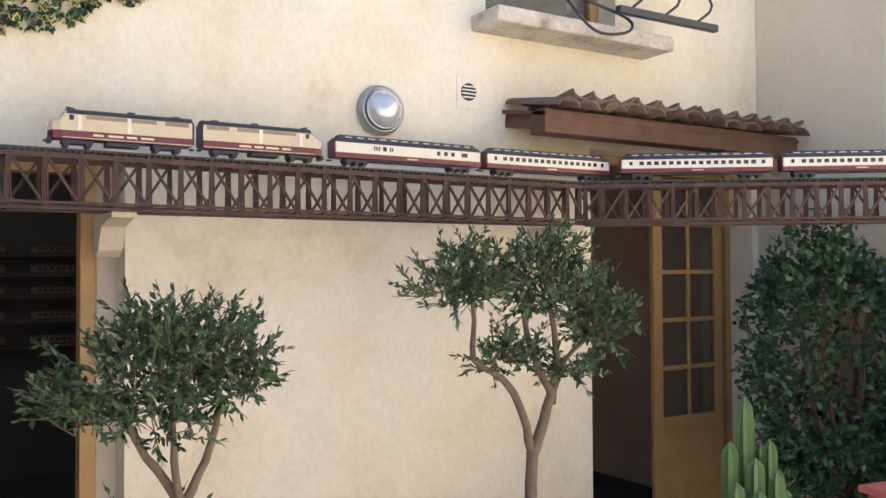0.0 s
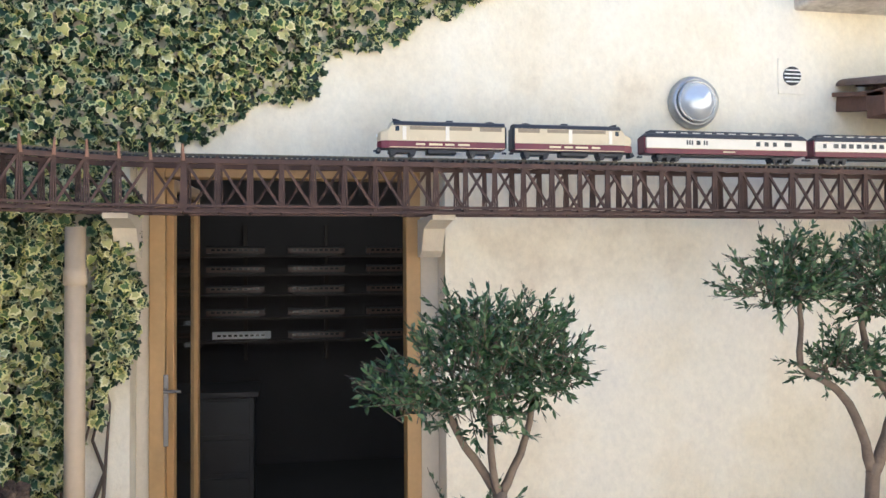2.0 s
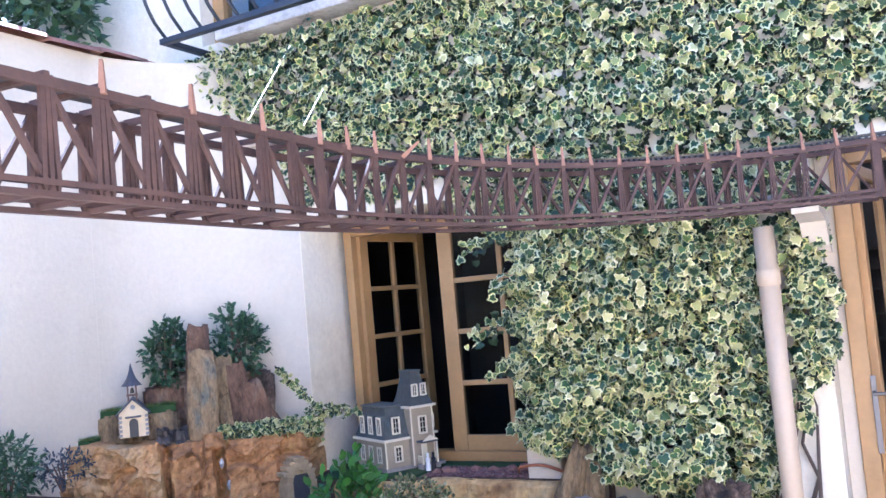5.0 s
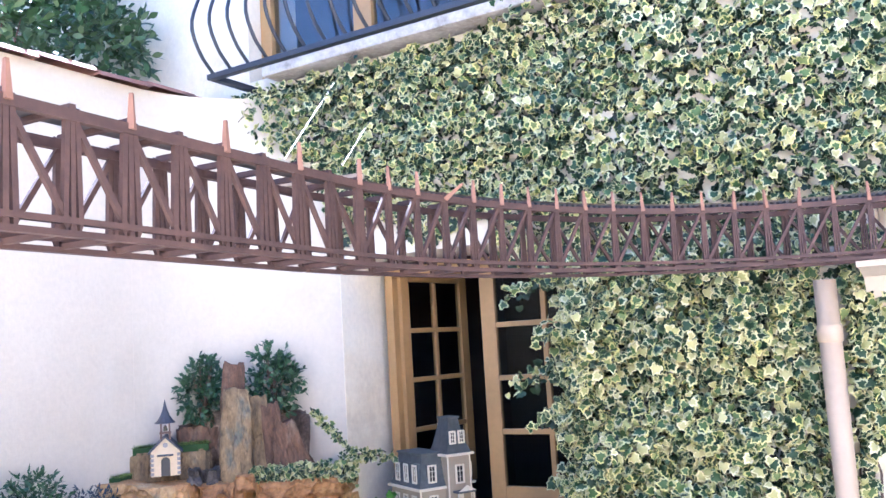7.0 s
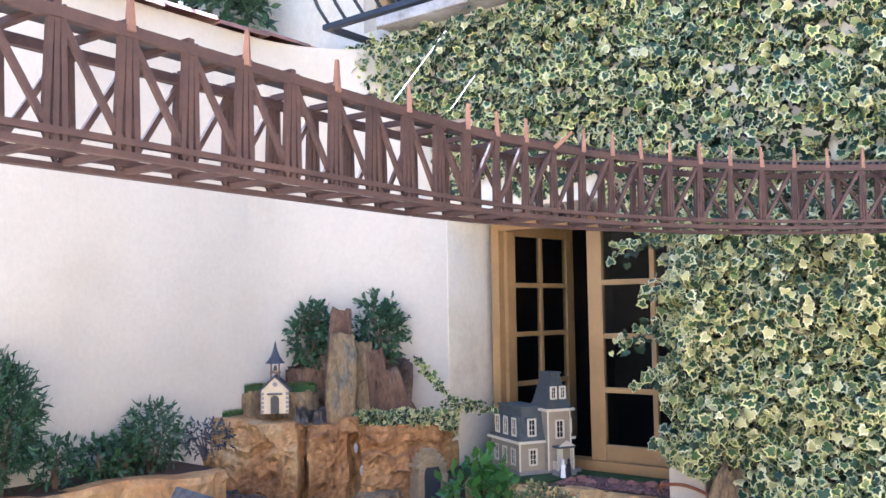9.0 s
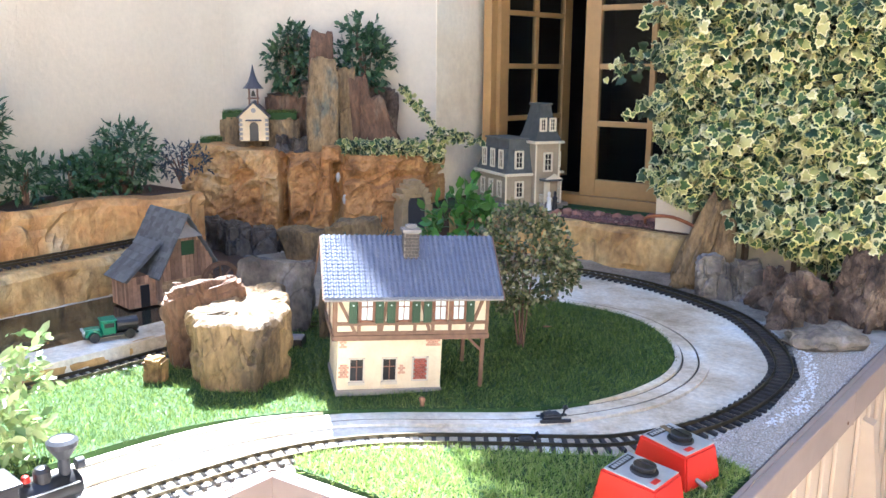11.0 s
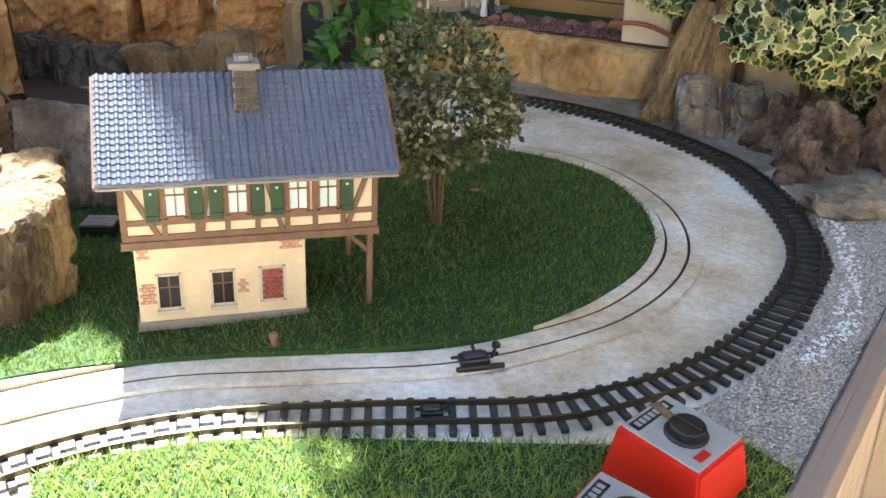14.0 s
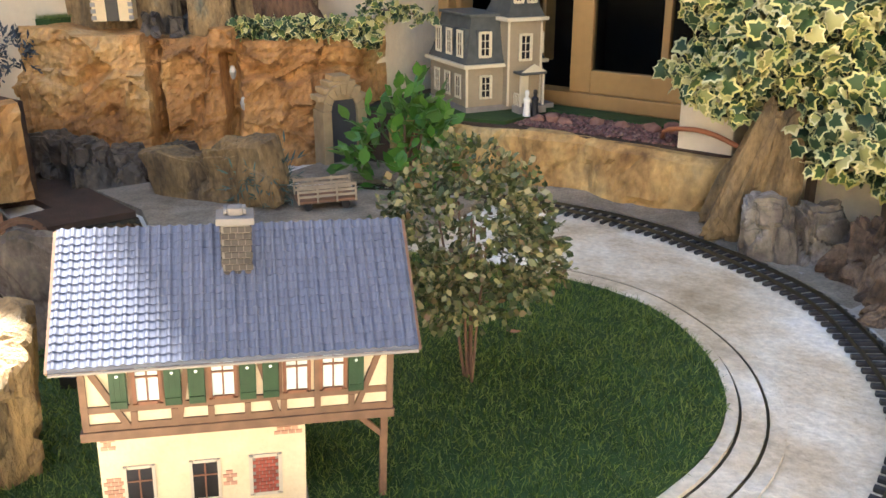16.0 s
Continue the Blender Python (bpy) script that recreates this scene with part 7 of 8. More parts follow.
flat("lawn_mat", gt, 1.235, 1.268, M_TURF, "green turf on the rock terrace", "lawn", "structure")
grass("grass", gt, 2500, 0.02, 14, "short artificial grass on the rock terrace", z=1.266)
gt = [tuple((MR @ Vector((u, v, 0)))[:2]) for u, v in ((-0.40, 0.18), (-0.26, 0.13), (-0.22, 0.23), (-0.33, 0.24))]
flat("lawn_mat", gt, 1.10, 1.152, M_TURF, "green turf on the rock ledge", "lawn", "structure")
grass("grass", gt, 1800, 0.02, 15, "short artificial grass on the rock ledge", z=1.148)
# tunnel mouth
M_SAND = mat("sandstone_cast", (0.40, 0.29, 0.15), 0.85, var=0.3, scale=20, bump=0.6)
tp = base("tunnel_portal", "stepped sandstone tunnel portal set into the rock", "tunnel portal", at=MR @ pose(0.600, 0.005, 0.66, 0, 0, 22) @ Matrix.Diagonal((0.70, 1, 0.93, 1)))
for i in range(9):
    a0, a1 = math.pi * i / 9, math.pi * (i + 0.94) / 9
    bm, vs = bmesh.new(), []
    for y in (-0.03, 0.05):
        for a, r in ((a0, 0.06), (a1, 0.06), (a1, 0.10), (a0, 0.10)):
            vs.append(bm.verts.new((r * math.cos(a), y, 0.24 + r * 1.1 * math.sin(a))))
    for f in ((3, 2, 1, 0), (4, 5, 6, 7), (0, 1, 5, 4), (1, 2, 6, 5), (2, 3, 7, 6), (3, 0, 4, 7)):
        bm.faces.new([vs[k] for k in f])
    part("arch_stone", bm, M_SAND, tp)
for s in (-1, 1):
    part("pier", box(s * 0.062, -0.035, 0, s * 0.105, 0.05, 0.24, 0.003), M_SAND, tp)
for k, (w, z) in enumerate(((0.115, 0.28), (0.09, 0.31), (0.065, 0.335), (0.04, 0.357))):
    part("step_stone", box(-w, -0.02, z, w, 0.05, z + 0.024 - 0.002, 0.003), M_SAND, tp)
# solid near-black block in the arch, the tunnel's shade as colour
part("mouth_shade", box(-0.061, -0.018, 0, 0.061, 0.045, 0.305), M_DARK, tp)
# ---- model buildings and vehicles ----
def gable_roof(b, L, D, z, rise, over, thick, material, rows=0, cols=0, tile=None, name="roof"):
    """Two roof slopes over a body of length L (x) and depth D (y), eaves at z."""
    half = D / 2 + over
    ang = math.atan2(rise, D / 2)
    run = half / math.cos(ang)
    ez = z - over * math.tan(ang)
    for s in (-1, 1):
        bm = bmesh.new()
        y0, y1 = (D / 2 + s * half), D / 2
        vs = []
        for x in (-over, L + over):
            for y, zz in ((y0, ez), (y1, z + rise)):
                vs.append(bm.verts.new((x, y, zz)))
                vs.append(bm.verts.new((x, y, zz + thick)))
        for f in ((0, 1, 3, 2), (4, 6, 7, 5), (1, 5, 7, 3), (0, 2, 6, 4), (0, 4, 5, 1), (2, 3, 7, 6)):
            bm.faces.new([vs[k] for k in f])
        bmesh.ops.recalc_face_normals(bm, faces=bm.faces)
        p = part(name, bm, material, b)
        if tile and s == -1:
            n = Vector((0, -math.sin(ang), math.cos(ang)))
            for j in range(rows):
                for i in range(cols):
                    k = (j + 0.5) / rows
                    x = -over + (L + 2 * over) * (i + 0.5) / cols
                    c = Vector((x, y0 + (y1 - y0) * k, ez + (z + rise - ez) * k + thick))
                    q = Euler((ang - 0.10, 0, 0))
                    piece("roof_tile", tile, p, Matrix.LocRotScale(c + n * 0.0015, q, ((L + 2 * over) / cols, run / rows * 1.12, 1)))


# half-timbered house on the lawn
M_HWALL = mat("pale_yellow_model_wall", (0.64, 0.51, 0.33), 0.8, var=0.14, scale=25, fine=150, bump=0.2, tint=(0.68, 0.57, 0.40))
M_HBEAM = mat("brown_model_timber", (0.17, 0.095, 0.055), 0.7, var=0.25, scale=60)
M_HTILE = mat("blue_grey_model_slate", (0.105, 0.12, 0.168), 0.38, var=0.15, scale=18, fine=160, per_piece=0.07)
M_HBASE = mat("grey_model_plinth", (0.28, 0.25, 0.22), 0.8, var=0.2, scale=40)
M_SHUT = mat("green_shutter_paint", (0.014, 0.050, 0.017), 0.5, var=0.2, scale=60)
M_CURT = mat("pale_curtain", (0.72, 0.78, 0.74), 0.8, var=0.12, scale=60, tint=(0.55, 0.72, 0.72))
M_BRICK = mat("red_model_brick", (0.30, 0.075, 0.05), 0.8, var=0.25, scale=60, per_piece=0.2)
M_CHIM = mat("grey_model_brick", (0.055, 0.047, 0.04), 0.8, var=0.3, scale=60, per_piece=0.3)
M_MORTAR = mat("dim_grey_mortar", (0.20, 0.18, 0.15), 0.9, var=0.2, scale=60)
M_HTRIM = mat("cream_model_trim", (0.52, 0.46, 0.37), 0.7, var=0.12, scale=50)
M_CAP = mat("pale_chimney_cap", (0.22, 0.20, 0.18), 0.8, var=0.2, scale=50)
M_DWIN = mat("dark_model_window", (0.025, 0.022, 0.022), 0.25, var=0.2, scale=60)
M_WOODR = mat("red_brown_window_frame", (0.20, 0.085, 0.045), 0.6, var=0.2, scale=60)
tb = bmesh.new()
rows = []
for k in range(6):
    x = -0.5 + k / 5
    z = 0.0026 * math.cos(2 * math.pi * (x + 0.0)) * (1 if k not in (0, 5) else 0.6)
    rows.append([tb.verts.new((x, y, z + dz)) for y, dz in ((-0.5, 0.0012), (0.5, 0.0012), (-0.5, -0.0022))])
for a, c in zip(rows, rows[1:]):
    tb.faces.new((a[0], c[0], c[1], a[1]))
    tb.faces.new((a[2], c[2], c[0], a[0]))
HTILE = mesh_of("roof_tile", tb, M_HTILE)
H_ANG = 50.7
hs = base("model_house", "half timbered model house with a blue grey tiled roof", "model house", at=pose(-1.866, 1.905, 0.676, 0.25, 2.4, H_ANG))
HL, HD = 0.379, 0.213
part("plinth", box(-0.004, -0.004, 0, 0.268, HD + 0.004, 0.016, 0.001), M_HBASE, hs)
part("ground_floor", box(0, 0, 0.016, 0.264, HD, 0.148), M_HWALL, hs)
part("upper_floor", box(-0.010, -0.010, 0.162, HL, HD + 0.01, 0.272), M_HWALL, hs)
part("floor_beam", box(-0.016, -0.016, 0.1485, HL + 0.004, HD + 0.014, 0.1615, 0.001), M_HBEAM, hs)
for z in (0.162, 0.187, 0.259):
    part("rail_beam", box(-0.012, -0.0135, z, HL + 0.002, -0.0102, z + 0.009), M_HBEAM, hs)
for x, top in ((-0.012, 0.272), (0.046, 0.187), (0.095, 0.187), (0.140, 0.187), (0.186, 0.187), (0.232, 0.187), (0.276, 0.272), (0.321, 0.187), (HL - 0.007, 0.272)):
    part("stud", box(x, -0.0145, 0.162, x + 0.008, -0.0101, top), M_HBEAM, hs)
for x in (0.046, 0.0845, 0.138, 0.1765, 0.230, 0.3165):
    part("stud", box(x, -0.0145, 0.196, x + 0.005, -0.0101, 0.259), M_HBEAM, hs)
for x0, x1, z0, z1 in ((0.042, -0.004, 0.166, 0.258), (0.104, 0.118, 0.166, 0.250), (0.228, 0.205, 0.166, 0.250), (0.331, HL - 0.014, 0.166, 0.258)):
    part("brace", bar((x0, -0.0125, z0), (x1, -0.0125, z1), 0.004, 0.008, up=(1, 0, 0)), M_HBEAM, hs)
for y in (0.0, 0.11, HD):
    for x in (-0.0135, HL + 0.001):
        part("stud", box(x - 0.001, y - 0.004, 0.162, x + 0.0025, y + 0.004, 0.272), M_HBEAM, hs)
for x in (0.054, 0.146, 0.239, 0.286):
    w = base("upper_window")
    w.parent = hs
    part("curtain", box(x, -0.0125, 0.200, x + 0.029, -0.0105, 0.256), M_CURT, w)
    part("window_frame", frame_bm(x - 0.003, x + 0.032, 0.197, 0.259, -0.0165, -0.0126, 0.0035), M_WOODR, w)
    part("glazing_bar", box(x + 0.0135, -0.0155, 0.200, x + 0.0155, -0.0127, 0.256), M_WOODR, w)
    part("glazing_bar", box(x, -0.0155, 0.234, x + 0.029, -0.0128, 0.236), M_WOODR, w)
for x in (0.024, 0.089, 0.118, 0.181, 0.210, 0.320):
    s = part("shutter", box(x, -0.0185, 0.194, x + 0.0205, -0.0148, 0.256, 0.0006), M_SHUT, hs, "green shutter")
    for k in range(3):
        part("board", box(x + 0.0008 + 0.0066 * k, -0.0192, 0.195, x + 0.0066 + 0.0066 * k, -0.0186, 0.255), M_SHUT, s)
    for z in (0.201, 0.246):
        part("ledge", box(x + 0.001, -0.0206, z, x + 0.0195, -0.0193, z + 0.004), M_SHUT, s)
    part("heart_hole", tube([(x + 0.0102, -0.0196, 0.240), (x + 0.0102, -0.0191, 0.240)], 0.0022, 8), M_CURT, s)
for x in (0.032, 0.115):
    w = base("ground_window")
    w.parent = hs
    part("window_frame", frame_bm(x - 0.004, x + 0.036, 0.036, 0.099, -0.003, 0.001, 0.004), M_HTRIM, w)
    part("pane", box(x, -0.0018, 0.040, x + 0.032, 0.0008, 0.095), M_DWIN, w)
    part("glazing_bar", box(x + 0.015, -0.003, 0.040, x + 0.017, -0.0019, 0.095), M_WOODR, w)
    part("glazing_bar", box(x, -0.003, 0.075, x + 0.032, -0.0019, 0.077), M_WOODR, w)
    part("sill", box(x - 0.005, -0.007, 0.029, x + 0.037, 0.0, 0.036, 0.0006), M_HTRIM, w)
w = base("bricked_window")
w.parent = hs
part("window_frame", frame_bm(0.189, 0.231, 0.036, 0.099, -0.003, 0.001, 0.003), M_HTRIM, w)
part("mortar", box(0.192, -0.0008, 0.039, 0.228, 0.0008, 0.096), M_CAP, w)
brick = mesh_of("brick", box(-0.5, -0.5, -0.5, 0.5, 0.5, 0.5), M_BRICK)
for j in range(10):
    for i in range(4):
        x = 0.1925 + (i + 0.5) * 0.009 + (0.004 if j % 2 else 0)
        if x + 0.004 < 0.2285:
            piece("brick", brick, w, Matrix.LocRotScale((x, -0.0014, 0.0422 + j * 0.0056), None, (0.0082, 0.002, 0.0048)))
M_PINKB = mat("worn_pink_brick", (0.48, 0.26, 0.18), 0.8, var=0.2, scale=60, per_piece=0.15)
pbrick = mesh_of("brick", box(-0.5, -0.5, -0.5, 0.5, 0.5, 0.5), M_PINKB)
for x, z, n, r in ((0.003, 0.128, 2, 4), (0.002, 0.050, 3, 6), (0.222, 0.130, 4, 3), (0.153, 0.058, 2, 4)):
    for j in range(r):
        for i in range(n - j % 2):
            piece("brick", pbrick, hs, Matrix.LocRotScale((x + 0.005 + i * 0.0095 + (0.004 if j % 2 else 0), -0.0004, z + j * 0.006), None, (0.0086, 0.002, 0.005)))
for y in (0.0, HD - 0.01):
    part("porch_post", box(HL - 0.012, y, 0, HL - 0.002, y + 0.010, 0.1485, 0.0008), M_HBEAM, hs)
    part("post_brace", bar((HL - 0.007, y + 0.005, 0.108), (HL - 0.045, y + 0.005, 0.146), 0.007), M_HBEAM, hs)
part("porch_deck", box(0.269, 0.0, 0.001, HL, HD, 0.006, 0.001), M_HBASE, hs)
part("porch_door", box(0.2645, 0.08, 0.016, 0.268, 0.14, 0.12, 0.001), M_HBEAM, hs)
RB = base("roof_base")
RB.parent = hs
RB.matrix_basis = pose(-0.012, -0.010, 0.283)
gable_roof(RB, HL + 0.015, HD + 0.02, 0, 0.102, 0.027, 0.005, M_HTILE, 17, 34, HTILE)
for s in (0, 1):
    x = -0.041 if s == 0 else HL + 0.032
    for d in (-1, 1):
        part("barge_board", bar((x, HD / 2 + d * 0.142, 0.258), (x, HD / 2, 0.386), 0.004, 0.007), M_HBEAM, hs)
    gb = bmesh.new()
    xx = -0.0095 if s == 0 else HL - 0.003
    vs = [gb.verts.new(p) for p in ((xx, -0.01, 0.272), (xx, HD + 0.01, 0.272), (xx, HD / 2, 0.372), (xx + 0.003, -0.01, 0.272), (xx + 0.003, HD + 0.01, 0.272), (xx + 0.003, HD / 2, 0.372))]
    for f in ((0, 1, 2), (5, 4, 3), (0, 3, 4, 1), (1, 4, 5, 2), (2, 5, 3, 0)):
        gb.faces.new([vs[k] for k in f])
    part("gable", gb, M_HWALL, hs)
part("gutter", tube([(-0.039, -0.038, 0.257), (HL + 0.030, -0.038, 0.257)], 0.0022, 8), M_HBASE, hs)
chm = base("chimney")
chm.parent = hs
chm.matrix_basis = pose(0.166, 0.050, 0.303) @ Matrix.Diagonal((1.0, 1.05, 1.24, 1))
part("core", box(0, 0, 0, 0.036, 0.03, 0.085), M_MORTAR, chm)
cbrick = mesh_of("brick", box(-0.5, -0.5, -0.5, 0.5, 0.5, 0.5), M_CHIM)
for j in range(12):
    for i in range(4):
        off = 0.0045 if j % 2 else 0
        for y in (-0.0006, 0.0306):
            piece("brick", cbrick, chm, Matrix.LocRotScale((0.0045 + i * 0.009 + off * 0.6, y, 0.0038 + j * 0.0069), None, (0.0082, 0.002, 0.0058)))
        if i < 3:
            for x in (-0.0006, 0.0366):
                piece("brick", cbrick, chm, Matrix.LocRotScale((x, 0.005 + i * 0.0095 + off * 0.5, 0.0038 + j * 0.0069), None, (0.002, 0.0085, 0.0058)))
part("cap", box(-0.006, -0.006, 0.0855, 0.042, 0.036, 0.093, 0.001), M_CAP, chm, "pale chimney cap")
part("cowl", frame_bm(0.004, 0.032, 0.0935, 0.101, 0.004, 0.026, 0.004), M_CAP, chm)

# chapel on the cliff
M_CHAP = mat("cream_chapel_wall", (0.70, 0.56, 0.34), 0.8, var=0.1, scale=40)
M_CROOF = mat("dark_slate_model_roof", (0.06, 0.062, 0.075), 0.5, var=0.25, scale=40)
M_QUOIN = mat("grey_quoin", (0.30, 0.28, 0.26), 0.8, var=0.2, scale=60)
cp = base("model_chapel", "small cream chapel with a dark pointed spire on the rocks", "model building", at=pose(-3.66, 3.06, 1.142, 0, 0, 47) @ Matrix.Scale(1.12, 4))
cb = bmesh.new()
CW, CD, CH, CG = 0.115, 0.15, 0.10, 0.155
vs = [cb.verts.new(p) for y in (0, CD) for p in ((0, y, 0), (CW, y, 0), (CW, y, CH), (CW / 2, y, CG), (0, y, CH))]
cb.faces.new(vs[4::-1]), cb.faces.new(vs[5:])
for i in range(5):
    cb.faces.new((vs[i], vs[(i + 1) % 5], vs[5 + (i + 1) % 5], vs[5 + i]))
bmesh.ops.recalc_face_normals(cb, faces=cb.faces)
part("body", cb, M_CHAP, cp)
for s in (-1, 1):
    part("roof", bar((CW / 2 + s * 0.034, -0.012, 0.126), (CW / 2 + s * 0.034, CD + 0.01, 0.126), 0.094, 0.006), M_CROOF, cp, at=Matrix.Translation((CW / 2 + s * 0.034, 0, 0.128)) @ Matrix.Rotation(s * 0.765, 4, "Y") @ Matrix.Translation((-(CW / 2 + s * 0.034), 0, -0.126)))
part("doorway", box(CW / 2 - 0.018, -0.002, 0, CW / 2 + 0.018, 0.006, 0.062, 0.001), M_BLACK, cp)
part("door_arch", tube([(CW / 2, -0.0025, 0.060), (CW / 2, 0.006, 0.060)], 0.018, 16), M_BLACK, cp)
part("canopy", bar((CW / 2 - 0.032, -0.016, 0.086), (CW / 2 + 0.032, -0.016, 0.086), 0.034, 0.005), M_CROOF, cp)
part("rose_window", tube([(CW / 2, -0.003, 0.126), (CW / 2, 0.002, 0.126)], 0.010, 16), M_QUOIN, cp)
for x in (0.004, CW - 0.004):
    for k in range(5):
        part("quoin", box(x - 0.007, -0.003, 0.004 + k * 0.019, x + 0.007, 0.004, 0.016 + k * 0.019, 0.0008), M_QUOIN, cp)
tw = base("bell_tower")
tw.parent = cp
tw.matrix_basis = pose(CW / 2, 0.04, 0.150) @ Matrix.Diagonal((1, 1, 1.08, 1))
for x in (-0.017, 0.017):
    for y in (-0.017, 0.017):
        part("tower_post", box(x - 0.003, y - 0.003, -0.03, x + 0.003, y + 0.003, 0.065), M_HBEAM, tw)
part("tower_floor", box(-0.023, -0.023, 0.02, 0.023, 0.023, 0.026), M_HBEAM, tw)
part("bell", lathe([(0.010, 0.03), (0.007, 0.045), (0.003, 0.052), (0, 0.053)], 12), M_RAIL, tw)
part("spire", lathe([(0.044, 0.060), (0.033, 0.070), (0.020, 0.088), (0.011, 0.110), (0.005, 0.132), (0.0015, 0.150), (0, 0.151)], 8), M_CROOF, tw)

# water mill by the pond
M_PLANK = mat("weathered_model_plank", (0.30, 0.18, 0.115), 0.8, var=0.4, scale=50, per_piece=0.4)
M_STONEW = mat("tan_model_masonry", (0.36, 0.25, 0.14), 0.85, var=0.3, scale=50, per_piece=0.25)
M_MROOF = mat("dark_grey_model_shingle", (0.105, 0.11, 0.115), 0.75, var=0.3, scale=40, per_piece=0.3)
sh = bmesh.new()
box(-0.46, -0.5, -0.0012, 0.46, 0.5, 0.0012, bm=sh)
SHINGLE = mesh_of("shingle", sh, M_MROOF)
ml = base("water_mill", "weathered plank water mill with a dark shingle roof by the pond", "model building", at=pose(-2.898, 2.306, 0.668, 0, 0, 172) @ Matrix.Scale(0.92, 4))
ML, MD = 0.26, 0.20
part("ground_floor", box(0, 0, 0, ML, MD, 0.10), M_STONEW, ml)
mb = mesh_of("masonry_block", box(-0.5, -0.5, -0.5, 0.5, 0.5, 0.5, 0.08), M_STONEW)
rg = random.Random(8)
for j in range(7):
    for i in range(9):
        piece("masonry_block", mb, ml, Matrix.LocRotScale((-0.0005, 0.012 + i * 0.022 + (0.01 if j % 2 else 0), 0.010 + j * 0.014), None, (0.004, rg.uniform(0.016, 0.021), 0.0115)))
part("upper_floor", box(-0.002, -0.002, 0.1005, ML, MD + 0.002, 0.16), M_PLANK, ml)
gab = bmesh.new()
for x in (-0.002, ML):
    [gab.verts.new(p) for p in ((x, -0.002, 0.1605), (x, MD + 0.002, 0.1605), (x, MD / 2, 0.325))]
gab.verts.ensure_lookup_table()
for f in ((0, 1, 2), (5, 4, 3), (0, 3, 4, 1), (1, 4, 5, 2), (2, 5, 3, 0)):
    gab.faces.new([gab.verts[k] for k in f])
part("gable", gab, M_PLANK, ml)
plank = mesh_of("plank", box(-0.5, -0.5, 0, 0.5, 0.5, 1), M_PLANK)
for i in range(13):
    y = 0.006 + i * 0.0158
    h = 0.06 + 0.16 * (1 - abs(y - MD / 2) / (MD / 2)) - 0.006
    piece("plank", plank, ml, Matrix.LocRotScale((-0.004, y, 0.102), None, (0.003, 0.0135, max(0.03, h))))
    if i < 12:
        piece("plank", plank, ml, Matrix.LocRotScale((0.012 + i * 0.0215, -0.0035, 0.02), None, (0.018, 0.003, 0.135)))
        piece("plank", plank, ml, Matrix.LocRotScale((0.012 + i * 0.0215, MD + 0.0035, 0.02), None, (0.018, 0.003, 0.135)))
part("hatch", box(-0.0095, MD / 2 - 0.026, 0.19, -0.0058, MD / 2 + 0.026, 0.245, 0.001), M_SHUT, ml, "green hatch")
for y in (0.045, 0.125):
    part("window", box(-0.006, y, 0.035, -0.002, y + 0.026, 0.08, 0.0008), M_DWIN, ml)
MB = base("roof_base")
MB.parent = ml
MB.matrix_basis = pose(0, 0, 0.165)
gable_roof(MB, ML, MD, 0, 0.175, 0.03, 0.005, M_MROOF)
for s in (-1, 1):
    ang = math.atan2(0.175, MD / 2)
    for j in range(13):
        for i in range(14):
            k = (j + 0.5) / 13
            y0 = MD / 2 + s * (MD / 2 + 0.03)
            c = Vector((-0.03 + 0.32 * (i + 0.5 + (0.5 if j % 2 else 0) * 0.6) / 14.4, y0 + (MD / 2 - y0) * k, 0.165 - 0.03 * math.tan(ang) + (0.175 + 0.03 * math.tan(ang)) * k + 0.007))
            piece("shingle", SHINGLE, ml, Matrix.LocRotScale(c, Euler((-s * (ang - 0.05), 0, 0)), (0.0225, 0.021, 1)))
lean = base("lean_to")
lean.parent = ml
lean.matrix_basis = pose(0.06, MD, 0)
part("lean_wall", box(0, 0.0, 0, 0.14, 0.11, 0.12), M_PLANK, lean)
part("lean_roof", bar((-0.02, 0.055, 0.17), (0.16, 0.055, 0.17), 0.19, 0.008), M_MROOF, lean, at=Matrix.Translation((0, 0.055, 0.17)) @ Matrix.Rotation(-0.72, 4, "X") @ Matrix.Translation((0, -0.055, -0.17)))
for j in range(6):
    for i in range(8):
        piece("shingle", SHINGLE, lean, Matrix.Translation((0, 0.055, 0.17)) @ Matrix.Rotation(-0.72, 4, "X") @ Matrix.LocRotScale((-0.012 + 0.0225 * i + (0.006 if j % 2 else 0), 0.082 - 0.033 * j, 0.0065), Euler((0.06, 0, 0)), (0.024, 0.036, 1)))
part("half_hip", ribbon([(-0.034, MD / 2 - 0.05), (0.02, MD / 2 - 0.002)], [(-0.034, MD / 2 + 0.05), (0.02, MD / 2 + 0.002)], 0.0, 0.003), M_CAP, ml, "grey half hip board", at=Matrix.Translation((-0.034, 0, 0.262)) @ Matrix.Rotation(-1.02, 4, "Y") @ Matrix.Translation((0.034, 0, 0)))
for i in range(9):
    piece("plank", plank, lean, Matrix.LocRotScale((0.008 + i * 0.0155, 0.112, 0.002), None, (0.0135, 0.003, 0.117)))
for i in range(7):
    piece("plank", plank, lean, Matrix.LocRotScale((-0.0016, 0.008 + i * 0.0155, 0.09 if 1 < i < 5 else 0.002), None, (0.003, 0.0135, 0.03 if 1 < i < 5 else 0.117)))
part("lean_door", box(-0.004, 0.03, 0, -0.0005, 0.065, 0.085, 0.001), M_BLACK, lean)
wh = base("mill_wheel")
wh.parent = ml
wh.matrix_basis = pose(-0.03, -0.02, 0.07, 0, 90, 0)
